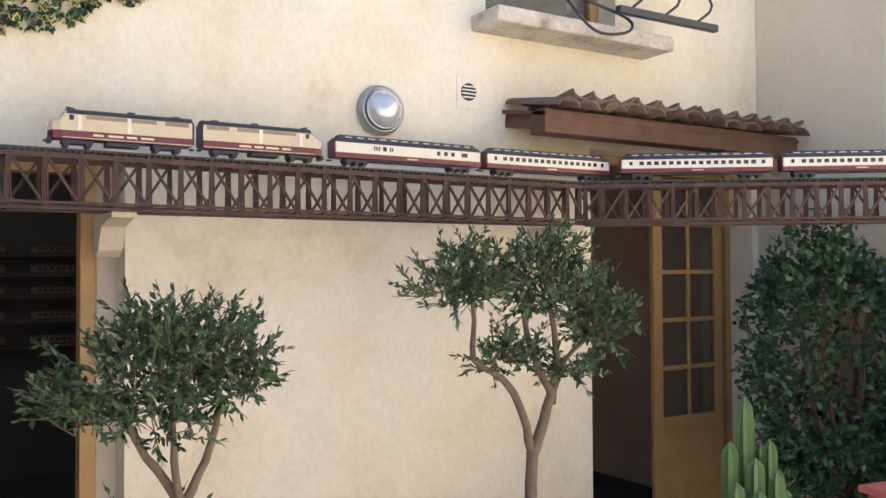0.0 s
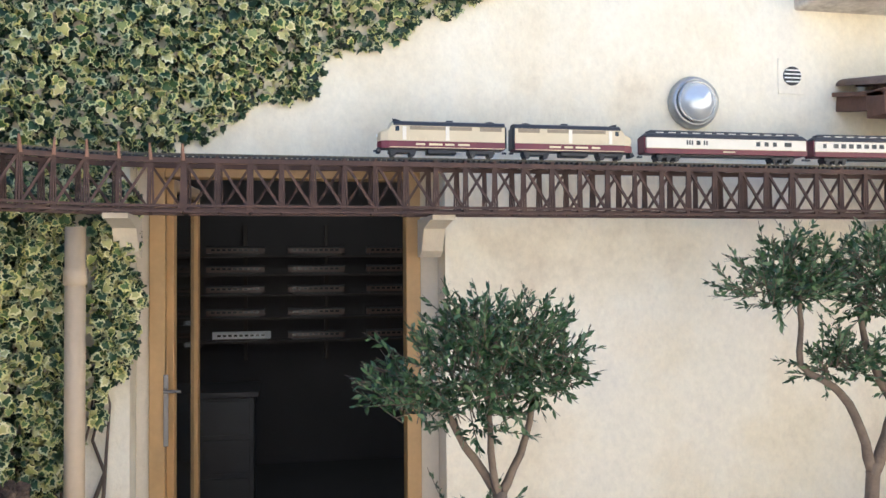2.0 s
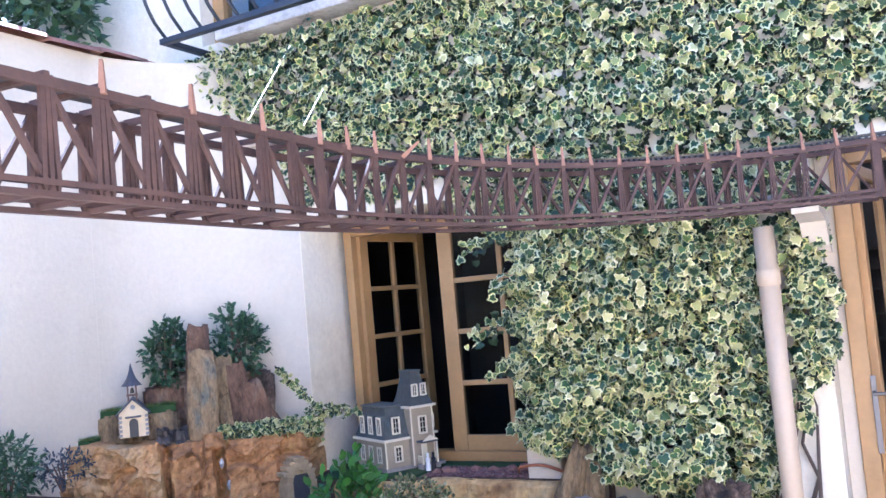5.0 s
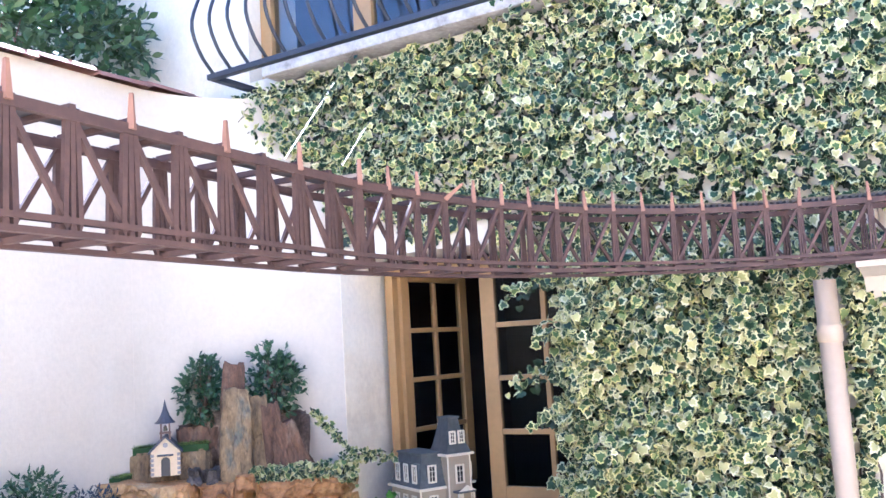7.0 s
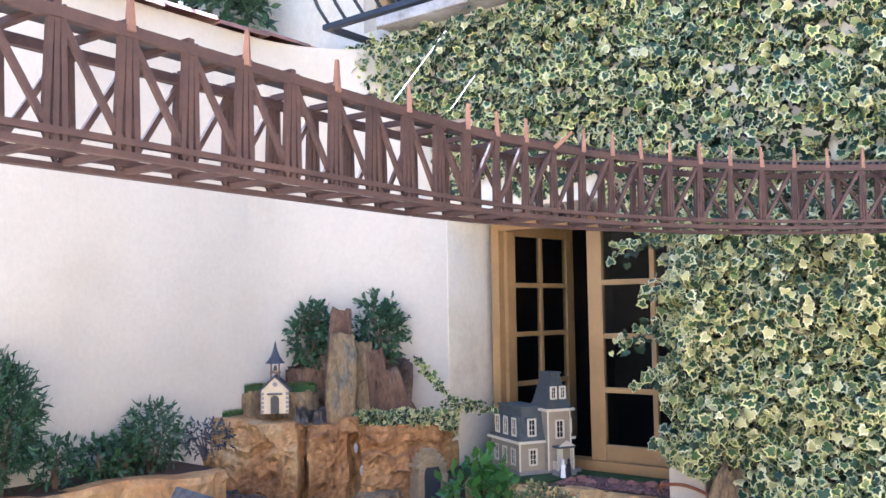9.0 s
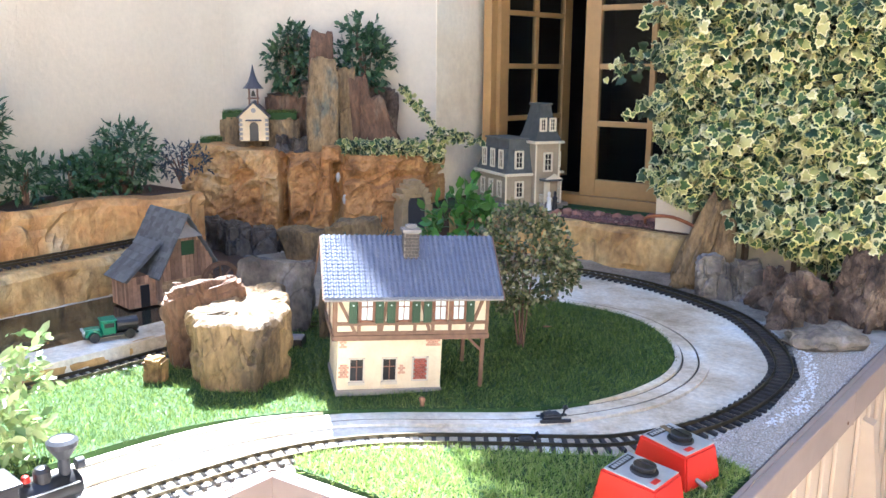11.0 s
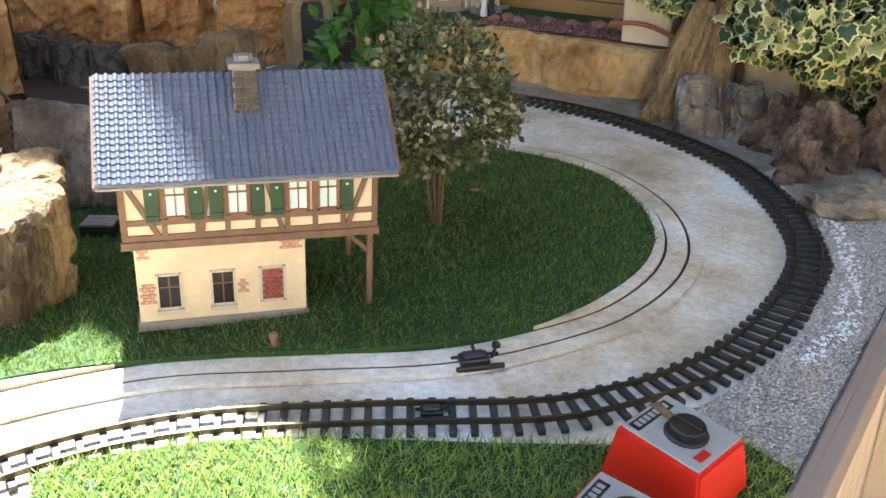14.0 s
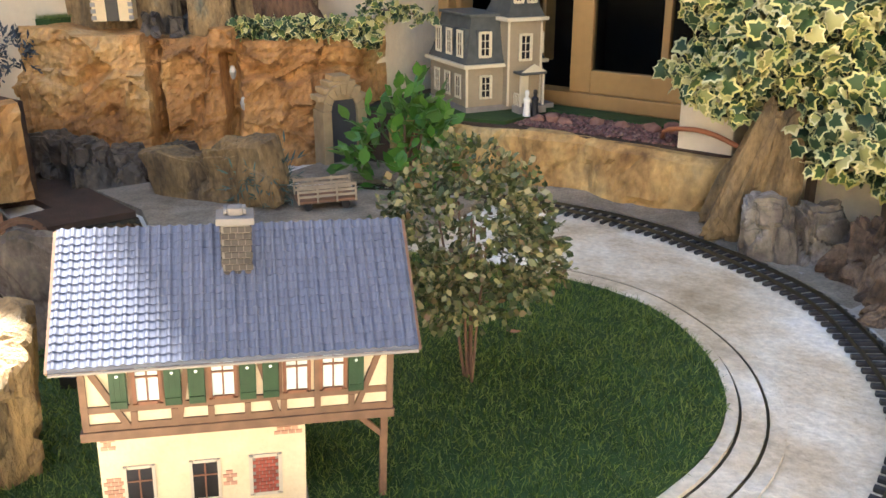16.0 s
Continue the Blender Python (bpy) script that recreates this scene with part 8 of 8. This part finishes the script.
for z in (-0.012, 0.012):
    bm = bmesh.new()
    for i in range(20):
        a0, a1 = 2 * math.pi * i / 20, 2 * math.pi * (i + 1) / 20
        bar((0.073 * math.cos(a0), 0.073 * math.sin(a0), z), (0.073 * math.cos(a1), 0.073 * math.sin(a1), z), 0.010, 0.004, bm=bm)
    part("rim", bm, M_HBEAM, wh)
for i in range(8):
    a = 2 * math.pi * i / 8
    part("spoke", bar((0, 0, 0), (0.072 * math.cos(a), 0.072 * math.sin(a), 0), 0.006), M_HBEAM, wh)
for i in range(16):
    a = 2 * math.pi * i / 16
    part("paddle", bar((0.066 * math.cos(a), 0.066 * math.sin(a), 0), (0.082 * math.cos(a), 0.082 * math.sin(a), 0), 0.026, 0.002), M_HBEAM, wh)

# victorian doll house by the window
M_DWALL = mat("taupe_clapboard", (0.36, 0.29, 0.19), 0.75, var=0.1, scale=30)
M_DTRIM = mat("cream_model_trim", (0.70, 0.62, 0.44), 0.6, var=0.06, scale=40)
M_DROOF = mat("grey_green_mansard_slate", (0.075, 0.082, 0.075), 0.8, var=0.25, scale=30, per_piece=0.2)
dh = base("doll_house", "taupe clapboard doll house with grey mansard roofs and cream trim", "doll house", at=pose(-2.649, 3.670, 0.852, 0, 0, 62) @ Matrix.Scale(1.22, 4))


def dwin(parent, x, y, z, w, h, axis="x", s=-1):
    g = base("window")
    g.parent = parent
    if axis == "x":
        part("pane", box(x, y, z, x + w, y + s * 0.003, z + h), M_DWIN, g)
        part("window_frame", frame_bm(x - 0.005, x + w + 0.005, z - 0.005, z + h + 0.005, min(y + s * 0.0032, y + s * 0.006), max(y + s * 0.0032, y + s * 0.006), 0.007), M_DTRIM, g)
        for k in (1, 2):
            part("glazing_bar", box(x, y + s * 0.0032, z + h * k / 3 - 0.001, x + w, y + s * 0.005, z + h * k / 3 + 0.001), M_DTRIM, g)
        part("glazing_bar", box(x + w / 2 - 0.001, y + s * 0.0032, z, x + w / 2 + 0.001, y + s * 0.0052, z + h), M_DTRIM, g)
    else:
        part("pane", box(x, y, z, x + s * 0.003, y + w, z + h), M_DWIN, g)
        for a, c in ((y - 0.005, y + 0.002), (y + w - 0.002, y + w + 0.005), (y + w / 2 - 0.001, y + w / 2 + 0.001)):
            part("window_frame", box(x + s * 0.0031, a, z - 0.005, x + s * 0.006, c, z + h + 0.005), M_DTRIM, g)
        for a, c in ((z - 0.005, z + 0.002), (z + h - 0.002, z + h + 0.005), (z + h / 2 - 0.001, z + h / 2 + 0.001)):
            part("window_frame", box(x + s * 0.0032, y, a, x + s * 0.0056, y + w, c), M_DTRIM, g)
    return g


def clapboard(name, x0, y0, x1, y1, z0, z1):
    part(name, box(x0, y0, z0, x1, y1, z1), M_DWALL, dh)
    n = int((z1 - z0) / 0.012)
    for i in range(n):
        z = z0 + 0.012 * i
        part("clapboard", box(x0 - 0.0012, y0 - 0.0012, z + 0.001, x1 + 0.0012, y1 + 0.0012, z + 0.0105), M_DWALL, dh)


def mansard(x0, y0, x1, y1, z0, z1, tuck):
    bm = bmesh.new()
    lo = [(x0, y0), (x1, y0), (x1, y1), (x0, y1)]
    hi = [(x0 + tuck, y0 + tuck), (x1 - tuck, y0 + tuck), (x1 - tuck, y1 - tuck), (x0 + tuck, y1 - tuck)]
    rows = []
    for k in range(6):
        s = k / 5
        rows.append([bm.verts.new((a + (c - a) * s ** 0.7, b + (d - b) * s ** 0.7, z0 + (z1 - z0) * s)) for (a, b), (c, d) in zip(lo, hi)])
    for a, c in zip(rows, rows[1:]):
        for i in range(4):
            bm.faces.new((a[i], a[(i + 1) % 4], c[(i + 1) % 4], c[i]))
    bm.faces.new(rows[0][::-1]), bm.faces.new(rows[-1])
    m = part("mansard_roof", bm, M_DROOF, dh)
    part("roof_trim", box(x0 - 0.008, y0 - 0.008, z0 - 0.010, x1 + 0.008, y1 + 0.008, z0 - 0.0005, 0.001), M_DTRIM, dh)
    part("roof_trim", box(x0 + tuck - 0.006, y0 + tuck - 0.006, z1 + 0.0005, x1 - tuck + 0.006, y1 - tuck + 0.006, z1 + 0.008, 0.001), M_DROOF, dh)


part("plinth", box(0.056, -0.004, 0, 0.204, 0.244, 0.016, 0.001), M_HBASE, dh)
part("plinth", box(0.2045, -0.034, 0, 0.314, 0.124, 0.015, 0.001), M_HBASE, dh)
clapboard("main_wall", 0.06, 0, 0.20, 0.24, 0.016, 0.119)
clapboard("tower_wall", 0.17, -0.03, 0.27, 0.10, 0.016, 0.240)
clapboard("wing_wall", 0.24, 0.03, 0.31, 0.12, 0.016, 0.119)
mansard(0.054, -0.006, 0.206, 0.246, 0.130, 0.250, 0.030)
mansard(0.236, 0.026, 0.316, 0.126, 0.130, 0.240, 0.025)
mansard(0.164, -0.036, 0.276, 0.106, 0.251, 0.382, 0.034)
dwin(dh, 0.100, -0.0014, 0.040, 0.028, 0.056)
dwin(dh, 0.100, 0.004, 0.150, 0.028, 0.060)
for y in (0.03, 0.10, 0.17):
    dwin(dh, 0.0586, y, 0.040, 0.028, 0.056, "y")
    dwin(dh, 0.064, y, 0.150, 0.028, 0.062, "y")
    part("dormer", box(0.065, y - 0.006, 0.140, 0.085, y + 0.034, 0.220, 0.001), M_DROOF, dh)
part("dormer", box(0.094, 0.005, 0.140, 0.134, 0.025, 0.218, 0.001), M_DROOF, dh)
dwin(dh, 0.203, -0.0314, 0.140, 0.030, 0.064)
dwin(dh, 0.190, -0.020, 0.290, 0.020, 0.042)
dwin(dh, 0.230, -0.020, 0.290, 0.020, 0.042)
for x in (0.186, 0.226):
    part("dormer", box(x, -0.0195, 0.283, x + 0.028, 0.0, 0.338, 0.001), M_DROOF, dh)
dwin(dh, 0.284, 0.0286, 0.150, 0.020, 0.050)
for x in (0.0595, 0.1685, 0.2685):
    part("corner_board", box(x - 0.003, -0.033 if x > 0.1 else -0.003, 0.016, x + 0.003, -0.030 if x > 0.1 else 0.002, 0.239 if x > 0.1 else 0.119), M_DTRIM, dh)
porch = base("porch")
porch.parent = dh
part("porch_roof", box(0.182, -0.080, 0.104, 0.262, -0.034, 0.111, 0.002), M_DROOF, porch)
for x in (0.188, 0.256):
    part("porch_post", box(x - 0.003, -0.072, 0.02, x + 0.003, -0.066, 0.104), M_DTRIM, porch)
part("porch_floor", box(0.180, -0.078, 0.0, 0.264, -0.0345, 0.02, 0.001), M_HBASE, porch)
part("door", box(0.204, -0.0365, 0.021, 0.230, -0.0335, 0.095, 0.001), M_DTRIM, porch)
for k in range(5):
    part("baluster", box(0.186, -0.066 + k * 0.008, 0.02, 0.188, -0.064 + k * 0.008, 0.05), M_DTRIM, porch)
part("railing", box(0.185, -0.070, 0.05, 0.189, -0.0345, 0.053), M_DTRIM, porch)
part("porch_gable", prism([(0.184, 0.0), (0.260, 0.0), (0.222, 0.022)], 0.0, 0.004), M_DTRIM, porch, at=pose(0, -0.076, 0.1115, 90))
for x, m_, lab in ((0.19, M_WHITE, "tiny pale figurine standing at the doll house porch"), (0.215, M_BLACK, "tiny dark figurine standing at the doll house porch")):
    thing("figurine", lathe([(0.011, 0), (0.009, 0.02), (0.008, 0.035), (0.010, 0.045), (0.004, 0.052), (0.006, 0.06), (0.005, 0.068), (0, 0.07)], 10), m_, lab, "figurine", "figurines at the porch", at=dh.matrix_basis @ pose(x, -0.10, 0.0))

# controllers on the grass
M_RED = mat("glossy_red_plastic", (0.52, 0.022, 0.012), 0.32, var=0.06, scale=30)
M_PLATE = mat("scuffed_grey_plate", (0.45, 0.46, 0.47), 0.35, metal=0.4, var=0.12, scale=40)
M_KNOB = mat("black_knob", (0.02, 0.018, 0.016), 0.35, var=0.2, scale=40)


M_SOCKET = mat("grey_rubber_socket", (0.22, 0.22, 0.22), 0.5, var=0.1, scale=40)


def controller(at, label, taped):
    b = base("train_controller", label, "controller", "train controllers", at=at)
    bm = bmesh.new()
    lo, hi = [(-0.062, -0.052), (0.062, -0.052), (0.062, 0.052), (-0.062, 0.052)], [(-0.048, -0.045), (0.053, -0.045), (0.053, 0.045), (-0.048, 0.045)]
    vl = [bm.verts.new((x, y, 0)) for x, y in lo]
    vh = [bm.verts.new((x, y, 0.070 if x < 0 else 0.062)) for x, y in hi]
    bm.faces.new(vl[::-1]), bm.faces.new(vh)
    for i in range(4):
        bm.faces.new((vl[i], vl[(i + 1) % 4], vh[(i + 1) % 4], vh[i]))
    bmesh.ops.bevel(bm, geom=list(bm.edges), offset=0.003, segments=2, affect="EDGES")
    part("case", bm, M_RED, b)
    tilt = Matrix.Translation((0, 0, 0.0663)) @ Matrix.Rotation(0.079, 4, "Y")
    part("face_plate", box(-0.045, -0.042, 0, 0.050, 0.042, 0.0022, 0.0008), M_PLATE, b, "scuffed grey metal plate", at=tilt)
    k = part("knob", lathe([(0.024, 0), (0.024, 0.002), (0.0225, 0.003), (0.018, 0.004), (0.0195, 0.012), (0.018, 0.013), (0, 0.0135)], 24), M_KNOB, b, at=tilt @ pose(0.008, 0, 0.0024))
    part("pointer", box(-0.016, -0.002, 0.0137, 0.016, 0.002, 0.0155, 0.0008), M_KNOB, k)
    part("name_plate", box(-0.041, -0.036, 0.0023, -0.027, 0.030, 0.0030), M_KNOB, b, "dark maker's plate", at=tilt)
    for i in range(7):
        part("lettering_bar", box(-0.038, -0.031 + i * 0.0083, 0.0031, -0.030, -0.0255 + i * 0.0083, 0.0036), M_PLATE, b, at=tilt)
    part("red_label", box(0.034, -0.028, 0.0023, 0.044, -0.008, 0.0030), M_RED, b, at=tilt)
    if taped:
        part("tape", box(-0.046, 0.0, 0.0031, -0.010, 0.012, 0.0042), M_STUMP, b, "peeling brown tape", at=tilt @ pose(0, 0, 0, 0, 0, -12))
    part("cable", tube([(0.060, -0.02, 0.016), (0.072, -0.022, 0.013), (0.082, -0.022, 0.010)], 0.0045, 8), M_SOCKET, b)
    part("socket", tube([(-0.058, 0.02, 0.02), (-0.070, 0.02, 0.02)], 0.004, 8), M_SOCKET, b)
    return b


controller(pose(-1.025, 1.868, 0.676, 0, 0, -3) @ Matrix.Scale(1.12, 4), "red train controller with a black knob lying on the grass", False)
controller(pose(-1.030, 2.045, 0.676, 0, 0, -12) @ Matrix.Scale(1.12, 4), "red train controller with a torn plate beside the track", True)

# green lorry
M_TRUCK = mat("green_lorry_paint", (0.01, 0.17, 0.09), 0.3, var=0.08, scale=40)
lo = base("toy_lorry", "green vintage toy lorry on the pond road", "toy vehicle", at=pose(-2.625, 1.745, 0.712, 0, 0, 250) @ Matrix.Scale(0.88, 4))
part("chassis", box(-0.085, -0.022, 0.012, 0.085, 0.022, 0.020, 0.002), M_BLACK, lo)
part("bonnet", box(0.030, -0.020, 0.020, 0.082, 0.020, 0.044, 0.006), M_TRUCK, lo)
part("cab", box(-0.015, -0.027, 0.020, 0.030, 0.027, 0.062, 0.005), M_TRUCK, lo)
part("cab_roof", box(-0.018, -0.029, 0.0625, 0.033, 0.029, 0.070, 0.003), M_TRUCK, lo)
part("tank", tube([(-0.085, 0, 0.044), (-0.018, 0, 0.044)], 0.024, 16), M_BLACK, lo)
part("radiator", box(0.0825, -0.016, 0.020, 0.086, 0.016, 0.042, 0.001), M_PLATE, lo)
for y in (-0.024, 0.024):
    part("window", box(-0.008, y * 1.09, 0.044, 0.022, y * 1.15, 0.058), M_PANE, lo)
    part("headlight", tube([(0.082, y * 0.9, 0.036), (0.089, y * 0.9, 0.036)], 0.006, 10), M_PLATE, lo)
    for x in (-0.055, 0.055):
        w = base("wheel")
        w.parent = lo
        w.matrix_basis = pose(x, y * 1.1, 0.016, 90)
        part("tyre", lathe([(0.009, -0.005), (0.016, -0.005), (0.017, 0), (0.016, 0.005), (0.009, 0.005)], 16), M_BLACK, w)
        part("rim", lathe([(0.0088, -0.0045), (0.0088, 0.0045)], 12), M_PLATE, w)
    part("mudguard", tube(smooth_line([(0.078, y, 0.020), (0.068, y, 0.034), (0.055, y, 0.037), (0.040, y, 0.030), (0.030, y, 0.018)], 0.006), 0.005, 6), M_TRUCK, lo)

# steam engine at the open end of the line
st = base("steam_locomotive", "black toy steam locomotive with a wide funnel on the garden track", "model train", at=pose(-1.823, 1.125, 0.675, 0, 0, 86) @ Matrix.Scale(0.9, 4))
part("frame", box(-0.13, -0.035, 0.018, 0.085, 0.035, 0.030, 0.002), M_BLACK, st)
part("boiler", tube([(-0.05, 0, 0.068), (0.075, 0, 0.068)], 0.030, 20), M_BLACK, st, smooth=True)
part("smokebox_door", lathe([(0.028, 0), (0.024, 0.006), (0, 0.008)], 20), M_IRON, st, at=pose(0.0755, 0, 0.068, 0, 90, 0))
part("funnel", lathe([(0.012, 0), (0.012, 0.035), (0.030, 0.062), (0.031, 0.072), (0.024, 0.078), (0.022, 0.076), (0, 0.076)], 20), M_IRON, st, at=pose(0.055, 0, 0.094))
part("steam_dome", lathe([(0.017, 0), (0.017, 0.022), (0.012, 0.030), (0, 0.033)], 18), M_BLACK, st, at=pose(0.01, 0, 0.094))
part("bell", lathe([(0.010, 0), (0.007, 0.012), (0, 0.015)], 14), M_RED, st, at=pose(-0.022, 0, 0.104))
part("cab", box(-0.125, -0.042, 0.030, -0.05, 0.042, 0.118, 0.003), M_BLACK, st)
part("cab_roof", box(-0.135, -0.047, 0.1185, -0.042, 0.047, 0.127, 0.003), M_BLACK, st)
part("headlamp", tube([(0.078, 0, 0.108), (0.094, 0, 0.108)], 0.012, 14), M_IRON, st)
part("cowcatcher", prism([(0.086, -0.034), (0.115, -0.004), (0.115, 0.004), (0.086, 0.034)], 0.006, 0.024), M_BLACK, st)
for x in (-0.09, -0.03, 0.03):
    for y in (-0.0225, 0.0225):
        part("wheel", tube([(x, y - 0.004, 0.018), (x, y + 0.004, 0.018)], 0.0185, 18), M_IRON, st)
for y in (-0.038, 0.038):
    part("cylinder", tube([(0.045, y, 0.026), (0.082, y, 0.026)], 0.011, 14), M_BLACK, st)
    part("connecting_rod", bar((-0.09, y * 0.84, 0.016), (0.05, y * 0.84, 0.022), 0.003, 0.005), M_PLATE, st)
    part("handrail", tube([(-0.05, y * 0.86, 0.084), (0.07, y * 0.86, 0.084)], 0.0016, 6), M_PLATE, st)
# wooden stake wagon
wg = base("stake_wagon", "small wooden stake wagon behind the house", "model wagon", at=pose(-2.66, 3.11, 0.677, 0, 0, 55) @ Matrix.Scale(1.2, 4))
part("floor", box(-0.07, -0.035, 0.02, 0.07, 0.035, 0.026, 0.001), M_FLAG, wg)
for y in (-0.034, 0.034):
    for z in (0.034, 0.046, 0.058):
        part("slat", box(-0.07, y - 0.0015, z, 0.07, y + 0.0015, z + 0.006), M_DTRIMWOOD, wg)
    for x in (-0.068, -0.023, 0.023, 0.068):
        part("stake", box(x - 0.002, y * 1.07 - 0.002, 0.02, x + 0.002, y * 1.07 + 0.002, 0.066), M_DTRIMWOOD, wg)
for x in (-0.045, 0.045):
    for y in (-0.024, 0.024):
        part("wheel", tube([(x, y - 0.003, 0.010), (x, y + 0.003, 0.010)], 0.0105, 12), M_BLACK, wg)
# climbers and a peg
for u, z, v in ((0.278, 1.0, 0.02), (0.304, 0.885, 0.0)):
    thing("climber_figurine", lathe([(0.004, 0), (0.008, 0.012), (0.011, 0.03), (0.008, 0.04), (0.006, 0.05), (0, 0.055)], 9), M_PLATE, "tiny grey figurine hanging on the cliff", "figurine", "climbing figurines", at=MR @ pose(u, v + 0.02, z, 14))
thing("lawn_peg", lathe([(0.006, 0), (0.006, 0.016), (0.008, 0.018), (0.007, 0.026), (0, 0.028)], 10), M_FLAG, "small reddish peg in the grass by the road", "peg", at=pose(-1.665, 2.0, 0.668))

# a small slatted box and a dry leaf on the lawn
bx = base("slatted_box", "small dark slatted box lying between the stones and the house", "box", at=pose(-2.27, 2.12, 0.66, 0, 0, 35))
part("body", box(-0.035, -0.028, 0, 0.035, 0.028, 0.035, 0.002), M_BLACK, bx)
for i in range(4):
    part("slat", box(-0.033, -0.025 + i * 0.0135, 0.0355, 0.033, -0.016 + i * 0.0135, 0.039, 0.001), M_HBASE, bx)
lb = bmesh.new()
lv = [lb.verts.new(p) for p in ((-0.017, 0, 0.002), (-0.006, 0.006, 0.0), (0.008, 0.005, 0.001), (0.017, 0, 0.005), (0.008, -0.005, 0.002), (-0.006, -0.006, 0.001), (0, 0, 0.006))]
for i in range(6):
    lb.faces.new((lv[i], lv[(i + 1) % 6], lv[6]))
thing("fallen_leaf", lb, M_FLAG, "dry curled leaf lying on the grass", "leaf", at=pose(-1.767, 2.738, 0.680, 0, 0, 20))

# ---- garden plants ----
shrub("small_tree", -1.735, 2.545, 0.655, 0.43, 0.33, 1000, "small bushy tree with bronze edged leaves on the lawn", M_BRONZE, 0.014, 61, stems=5, width=1.9, low=0.66, stem=0.36)
shrub("sapling", -2.15, 1.13, 0.655, 0.31, 0.34, 230, "young shrub with pale sunlit leaves beside the track", M_PALE, 0.030, 62, stems=5, width=1.3)
shrub("green_plant", -2.66, 3.47, 0.655, 0.29, 0.28, 110, "broad leaved fresh green plant beside the doll house", M_FRESH, 0.055, 63, stems=7, width=1.5, low=0.30)
shrub("spiky_plant", -2.837, 3.034, 0.66, 0.15, 0.16, 90, "low blue green spiky plant behind the house", islands("blue_green_needle", [(0.03, 0.07, 0.06), (0.05, 0.10, 0.085), (0.08, 0.14, 0.12)], 0.5, 0.1), 0.034, 79, stems=5, width=0.4)
shrub("conifer", -3.62, 1.80, 0.95, 0.52, 0.24, 900, "dense dark upright conifer by the garden wall", M_SHRUB, 0.030, 64, stems=3, width=0.7)
shrub("conifer", -3.62, 1.38, 0.95, 0.44, 0.24, 800, "dense dark upright conifer by the garden wall", M_SHRUB, 0.030, 65, stems=3, width=0.7)
for i, (y, h, w, m, lab) in enumerate(((2.02, 0.20, 0.16, M_SHRUB, "small open shrub in the soil bed"), (2.20, 0.17, 0.14, M_SHRUB, "small open shrub in the soil bed"), (2.44, 0.32, 0.22, M_SHRUB, "rounded dark green shrub in the soil bed"), (2.32, 0.20, 0.14, M_SHRUB, "small open shrub in the soil bed"))):
    shrub("bed_shrub", -3.63, y, 0.955, h * 0.88, w, 110 + 110 * (i == 2), lab, m, 0.030, 70 + i, stems=5, group="shrubs by the garden wall")
shrub("blue_shrub", -3.55, 2.66, 1.0, 0.15, 0.22, 110, "low blue grey shrub at the edge of the cliff", islands("blue_grey_leaf", [(0.03, 0.045, 0.06), (0.05, 0.07, 0.085), (0.025, 0.035, 0.05)], 0.5, 0.1), 0.020, 76, stems=5)
p = MR @ Vector((0.075, 0.30, 1.38))
shrub("cliff_shrub", p.x, p.y, 1.43, 0.245, 0.19, 190, "leafy green shrub growing from the cliff top", M_SHRUB, 0.030, 77, stems=6, width=1.6, group="shrubs on the cliff", foot=0.06, low=0.34)
p = MR @ Vector((0.40, 0.29, 1.38))
shrub("cliff_shrub", p.x, p.y, 1.43, 0.27, 0.23, 230, "leafy green shrub growing from the cliff top", M_SHRUB, 0.030, 78, stems=7, width=1.6, group="shrubs on the cliff", foot=0.06, low=0.34)
rng = np.random.default_rng(90)
tr = []
for _ in range(640):
    k = rng.random()
    if k < 0.75:
        u, v, z = rng.uniform(0.27, 0.74), rng.uniform(0.05, 0.16), 1.14 + rng.uniform(0.0, 0.075)
        if u > 0.66:
            z += rng.uniform(-0.08, 0.06)
    else:
        s = rng.random()
        u, v, z = 0.55 + 0.36 * s, 0.12 - 0.02 * s + rng.normal(0, 0.012), 1.50 - 0.26 * min(1, s * 2) - 0.06 * max(0, s - 0.5) + rng.normal(0, 0.018)
    q = MR @ Vector((u, v, z))
    tr.append((q.x, q.y, q.z))
iv3 = base("trailing_ivy", "trailing variegated ivy over the top of the cliff", "ivy")
ob = new("leaves", ivy_mesh("leaves", np.array(tr), rng, (0.022, 0.038), (0.6, -0.6, 0.5), heart=0.86))
ob.parent = iv3
tagged(ob, kind="stuff")
part("vine", tube([MR @ Vector(q) for q in ((0.55, 0.12, 1.50), (0.64, 0.115, 1.36), (0.73, 0.11, 1.24), (0.91, 0.10, 1.21))], 0.004, 5), M_VINE, iv3)
